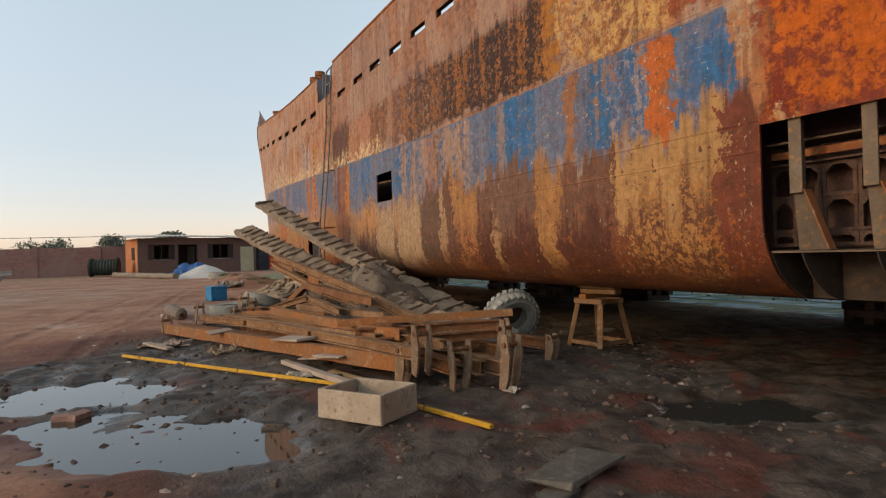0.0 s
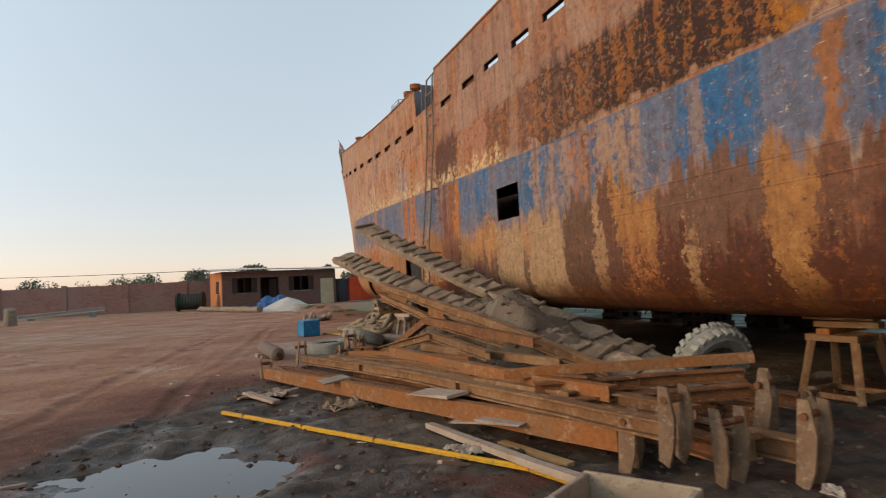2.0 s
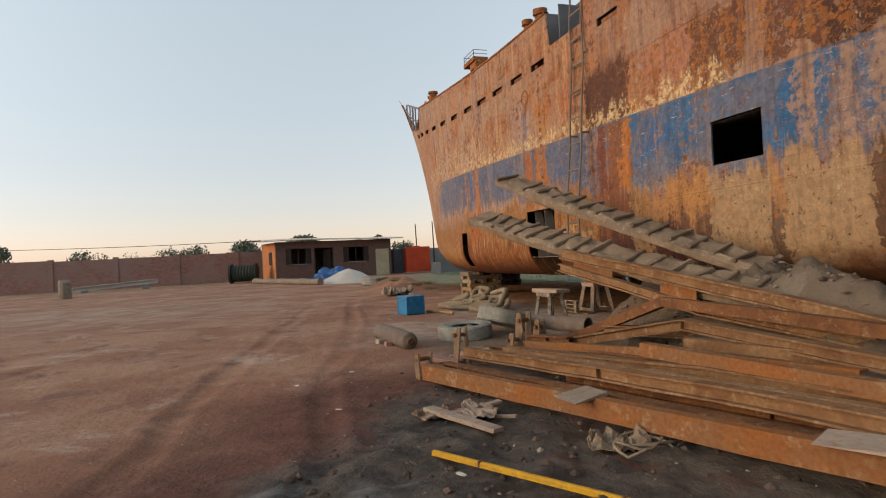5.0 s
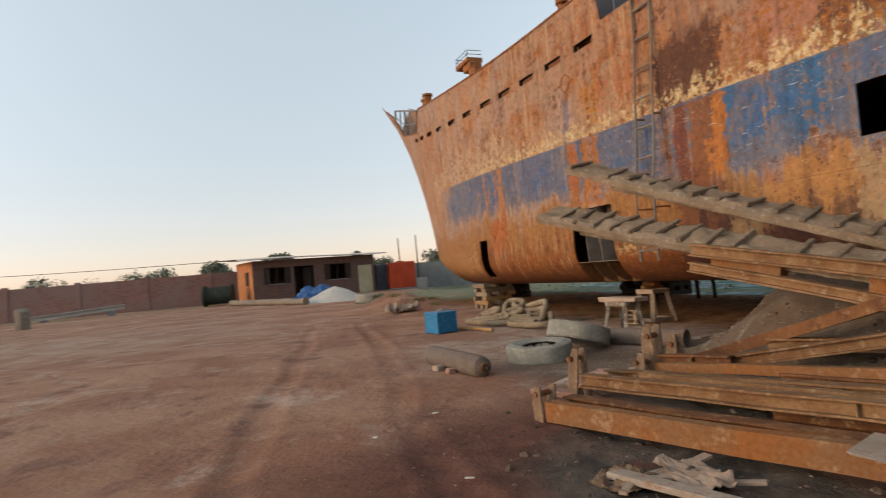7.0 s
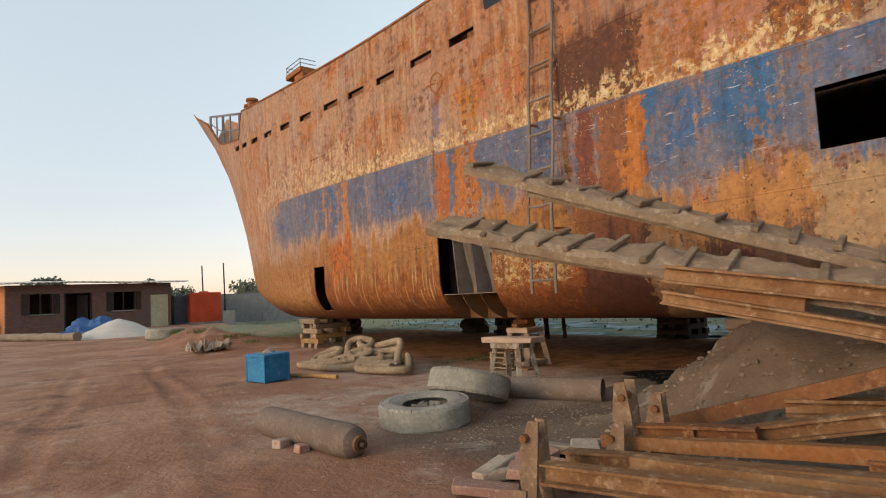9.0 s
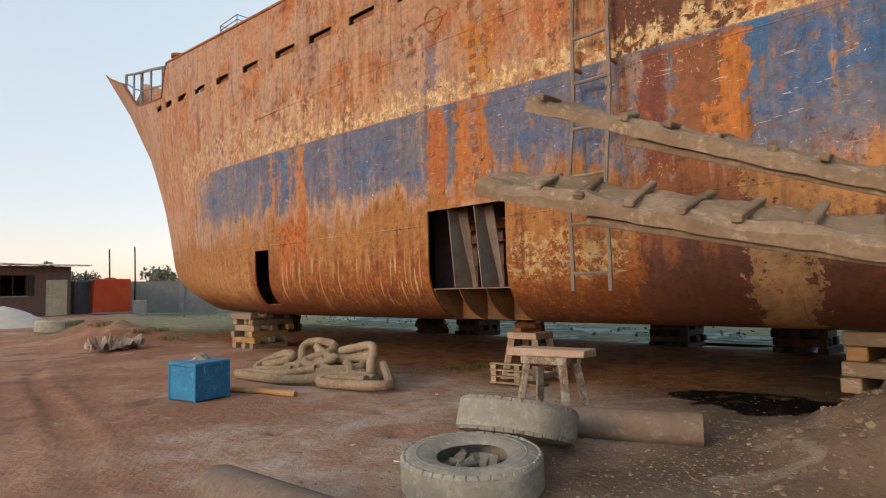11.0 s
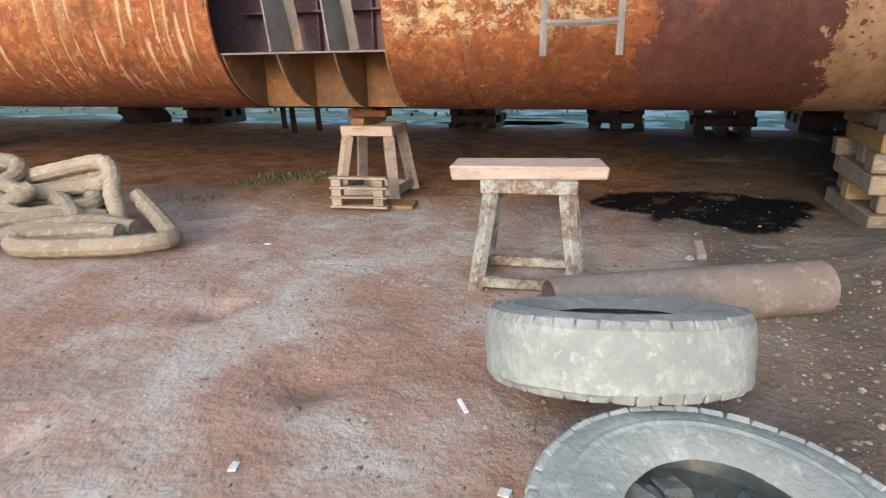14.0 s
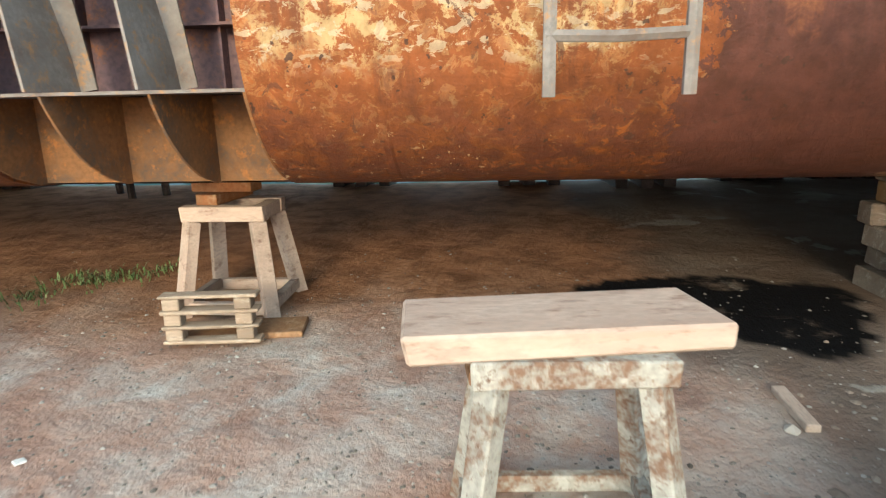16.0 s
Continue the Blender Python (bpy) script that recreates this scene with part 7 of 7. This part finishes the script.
crumple(-5.62, 11.48, (0.5, 0.34), END_PLATE, "crumpled dusty brown sheet by the girders", 1.3, h=0.07)
crumple(-5.15, 11.42, (0.6, 0.3), PALETIMBER, "torn brown packaging by the girders", 2.6, h=0.07)
crumple(-1.95, 8.05, (0.36, 0.26), CLOTH, "crumpled white bag beside the yellow pole", 3.1, h=0.10)
crumple(-3.85, 10.35, (0.5, 0.3), MUDDY, "muddy tangled netting at the foot of the pile", 4.4, h=0.16)
crumple(-10.65, 30.0, (1.2, 0.9), CLOTH, "heap of pale rubbish near the bow", 5.5, h=0.45)
crumple(0.75, 6.85, (0.22, 0.12), CLOTH, "pale scrap on the mud", 6.1, h=0.05)
for k in range(5):
    bm = bmesh.new()
    a0 = k * 1.3
    tube(bm, [(0.28 * math.cos(a0 + i * 0.45) * (1 - 0.04 * i), 0.2 * math.sin(a0 + i * 0.5), 0.03 + 0.05 * abs(math.sin(i * 0.7 + k))) for i in range(12)], 0.012, 6)
    o = mesh_of("cord", bm, ROPE)
    o.matrix_world = on_ground(-3.7 + 0.05 * k, 10.2 + 0.08 * k)
    tagged(o, "tangled muddy cord at the foot of the pile", "cord", "tangled cords")
STONEMAT = Mat("clods", 0.95, 0, 0.2)
ri = STONEMAT.node("ShaderNodeNewGeometry").outputs["Random Per Island"]
STONEMAT.color(STONEMAT.mix(STONEMAT.step(ri, 0.955, 0.99), STONEMAT.mix(ri, (0.045, 0.034, 0.027), (0.125, 0.082, 0.062)), (0.26, 0.215, 0.18)))


def clods(name, label, n, place, lo, hi, seed, mat=STONEMAT):
    rng = random.Random(seed)
    verts, faces = [], []
    base = [Vector(v) for v in ((0, 0, 1), (0.9, 0, 0.3), (0.28, 0.85, 0.3), (-0.73, 0.53, 0.3), (-0.73, -0.53, 0.3), (0.28, -0.85, 0.3), (0.7, 0.5, -0.5), (-0.27, 0.82, -0.5), (-0.9, 0, -0.5), (-0.27, -0.82, -0.5), (0.7, -0.5, -0.5))]
    tris = [(0, i, i % 5 + 1) for i in range(1, 6)] + [(i, i + 5, i % 5 + 1) for i in range(1, 6)] + [(i % 5 + 1, i + 5, i % 5 + 6) for i in range(1, 6)]
    for _ in range(n):
        x, y = place(rng)
        s = lo + (hi - lo) * rng.random() ** 4
        q = Euler((0, 0, rng.uniform(0, 6))).to_matrix()
        k, z0 = len(verts), ground_z(x, y)
        sc = Vector((s * rng.uniform(0.8, 1.4), s * rng.uniform(0.7, 1.2), s * rng.uniform(0.4, 0.8)))
        for v in base:
            w = q @ Vector((v.x * sc.x * rng.uniform(0.75, 1.2), v.y * sc.y * rng.uniform(0.75, 1.2), v.z * sc.z))
            verts.append((x + w.x, y + w.y, z0 + w.z))
        faces += [tuple(i + k for i in f) for f in tris]
    me = bpy.data.meshes.new(name)
    me.from_pydata(verts, [], faces)
    me.materials.append(mat.m)
    return tagged(new(name, me), label, "clods", kind="stuff")


HEAPMAT = Mat("heap_stones", 0.95, 0, 0.2)
ri = HEAPMAT.node("ShaderNodeNewGeometry").outputs["Random Per Island"]
HEAPMAT.color(HEAPMAT.mix(HEAPMAT.step(ri, 0.93, 0.99), HEAPMAT.mix(ri, (0.135, 0.098, 0.072), (0.25, 0.19, 0.145)), (0.33, 0.28, 0.23)))
clods("mud_clods", "small clods and stones in the grey mud", 5200, lambda r: (r.uniform(-6.5, 3.5), r.uniform(2.8, 13.5)), 0.006, 0.055, 1)
clods("earth_clods", "scattered clods and chips on the red earth", 3200, lambda r: (r.uniform(-14, -3), r.uniform(8, 26)), 0.004, 0.018, 2, HEAPMAT)
clods("heap_rubble", "rubble and stones on the earth heap under the ramps", 2600, lambda r: tuple(from_ship(r.gauss(1.8, 1.9), r.gauss(-1.3, 0.9))[:2]), 0.006, 0.045, 3, HEAPMAT)


CHIPMAT = Mat("stone_chips", 0.95, 0, 0.2)
ri = CHIPMAT.node("ShaderNodeNewGeometry").outputs["Random Per Island"]
CHIPMAT.color(CHIPMAT.mix(CHIPMAT.step(ri, 0.5, 1.0), CHIPMAT.mix(ri, (0.09, 0.075, 0.06), (0.20, 0.165, 0.135)), (0.27, 0.235, 0.20)))
clods("stone_chips", "pale stone chips trodden into the earth", 5200, lambda r: (r.gauss(-4.6, 1.2), r.gauss(16.4, 1.1)), 0.003, 0.018, 5, CHIPMAT)
clods("stone_chips", "pale stone chips on the earth beside the stool", 7000, lambda r: (r.gauss(-4.6, 1.5), r.gauss(19.6, 1.6)), 0.003, 0.015, 6, CHIPMAT)
for i, (x, y, l) in enumerate(((-6.77, 11.62, 0.10), (-7.3, 13.68, 0.09), (-7.8, 12.86, 0.07), (-6.35, 17.55, 0.08), (-6.30, 17.42, 0.06), (-6.05, 17.40, 0.05), (-5.75, 17.85, 0.13), (-7.35, 16.75, 0.08), (-5.1, 9.7, 0.12), (-3.1, 8.6, 0.14), (-6.6, 18.2, 0.07), (-5.0, 20.6, 0.06))):
    board(x, y, l * 0.75, 0.018 + 0.012 * (i % 3), 0.008, 40 * i, SCRAP, "small white scrap of litter trodden into the ground", 0.004, (2, 3), "paper_scrap")


# ---- weeds by the pallet ----
def tuft(x, y, n, h, seed):
    rng = random.Random(seed)
    bm = bmesh.new()
    for _ in range(n):
        px, py, a0, l = rng.gauss(0, 0.16), rng.gauss(0, 0.12), rng.uniform(0, 6.3), h * rng.uniform(0.4, 1.0)
        d = Vector((math.cos(a0), math.sin(a0), 0))
        s = d.cross(Vector((0, 0, 1))) * 0.006
        p = Vector((px, py, -0.01))
        q, t = p + d * l * 0.35 + Vector((0, 0, l * 0.7)), p + d * l * 0.9 + Vector((0, 0, l * 0.8))
        a, b, c, e, f = [bm.verts.new(v) for v in (p - s, p + s, q - s, q + s, t)]
        bm.faces.new((a, b, e, c)), bm.faces.new((c, e, f))
    o = mesh_of("weed_tuft", bm, WEED)
    o.matrix_world = on_ground(x, y)
    return tagged(o, "low green weeds growing from the dry earth", "weeds", "weed tufts", "stuff")


WEED = mottled("weed_blades", (0.085, 0.125, 0.035), (0.13, 0.15, 0.06), None, 8, 30, 0.7)
for i, (x, y, n) in enumerate(((-3.25, 22.9, 90), (-3.5, 23.1, 70), (-3.0, 22.7, 60), (-3.85, 22.95, 60), (-4.7, 22.6, 40), (-9.5, 31.5, 90), (-10.4, 32.5, 90), (-11.6, 33.4, 90), (-12.6, 34.6, 90), (-9.9, 33.2, 90), (-14.5, 38.5, 80), (-12.0, 36.0, 80))):
    tuft(x, y, n, 0.10 if y < 25 else 0.22, i)
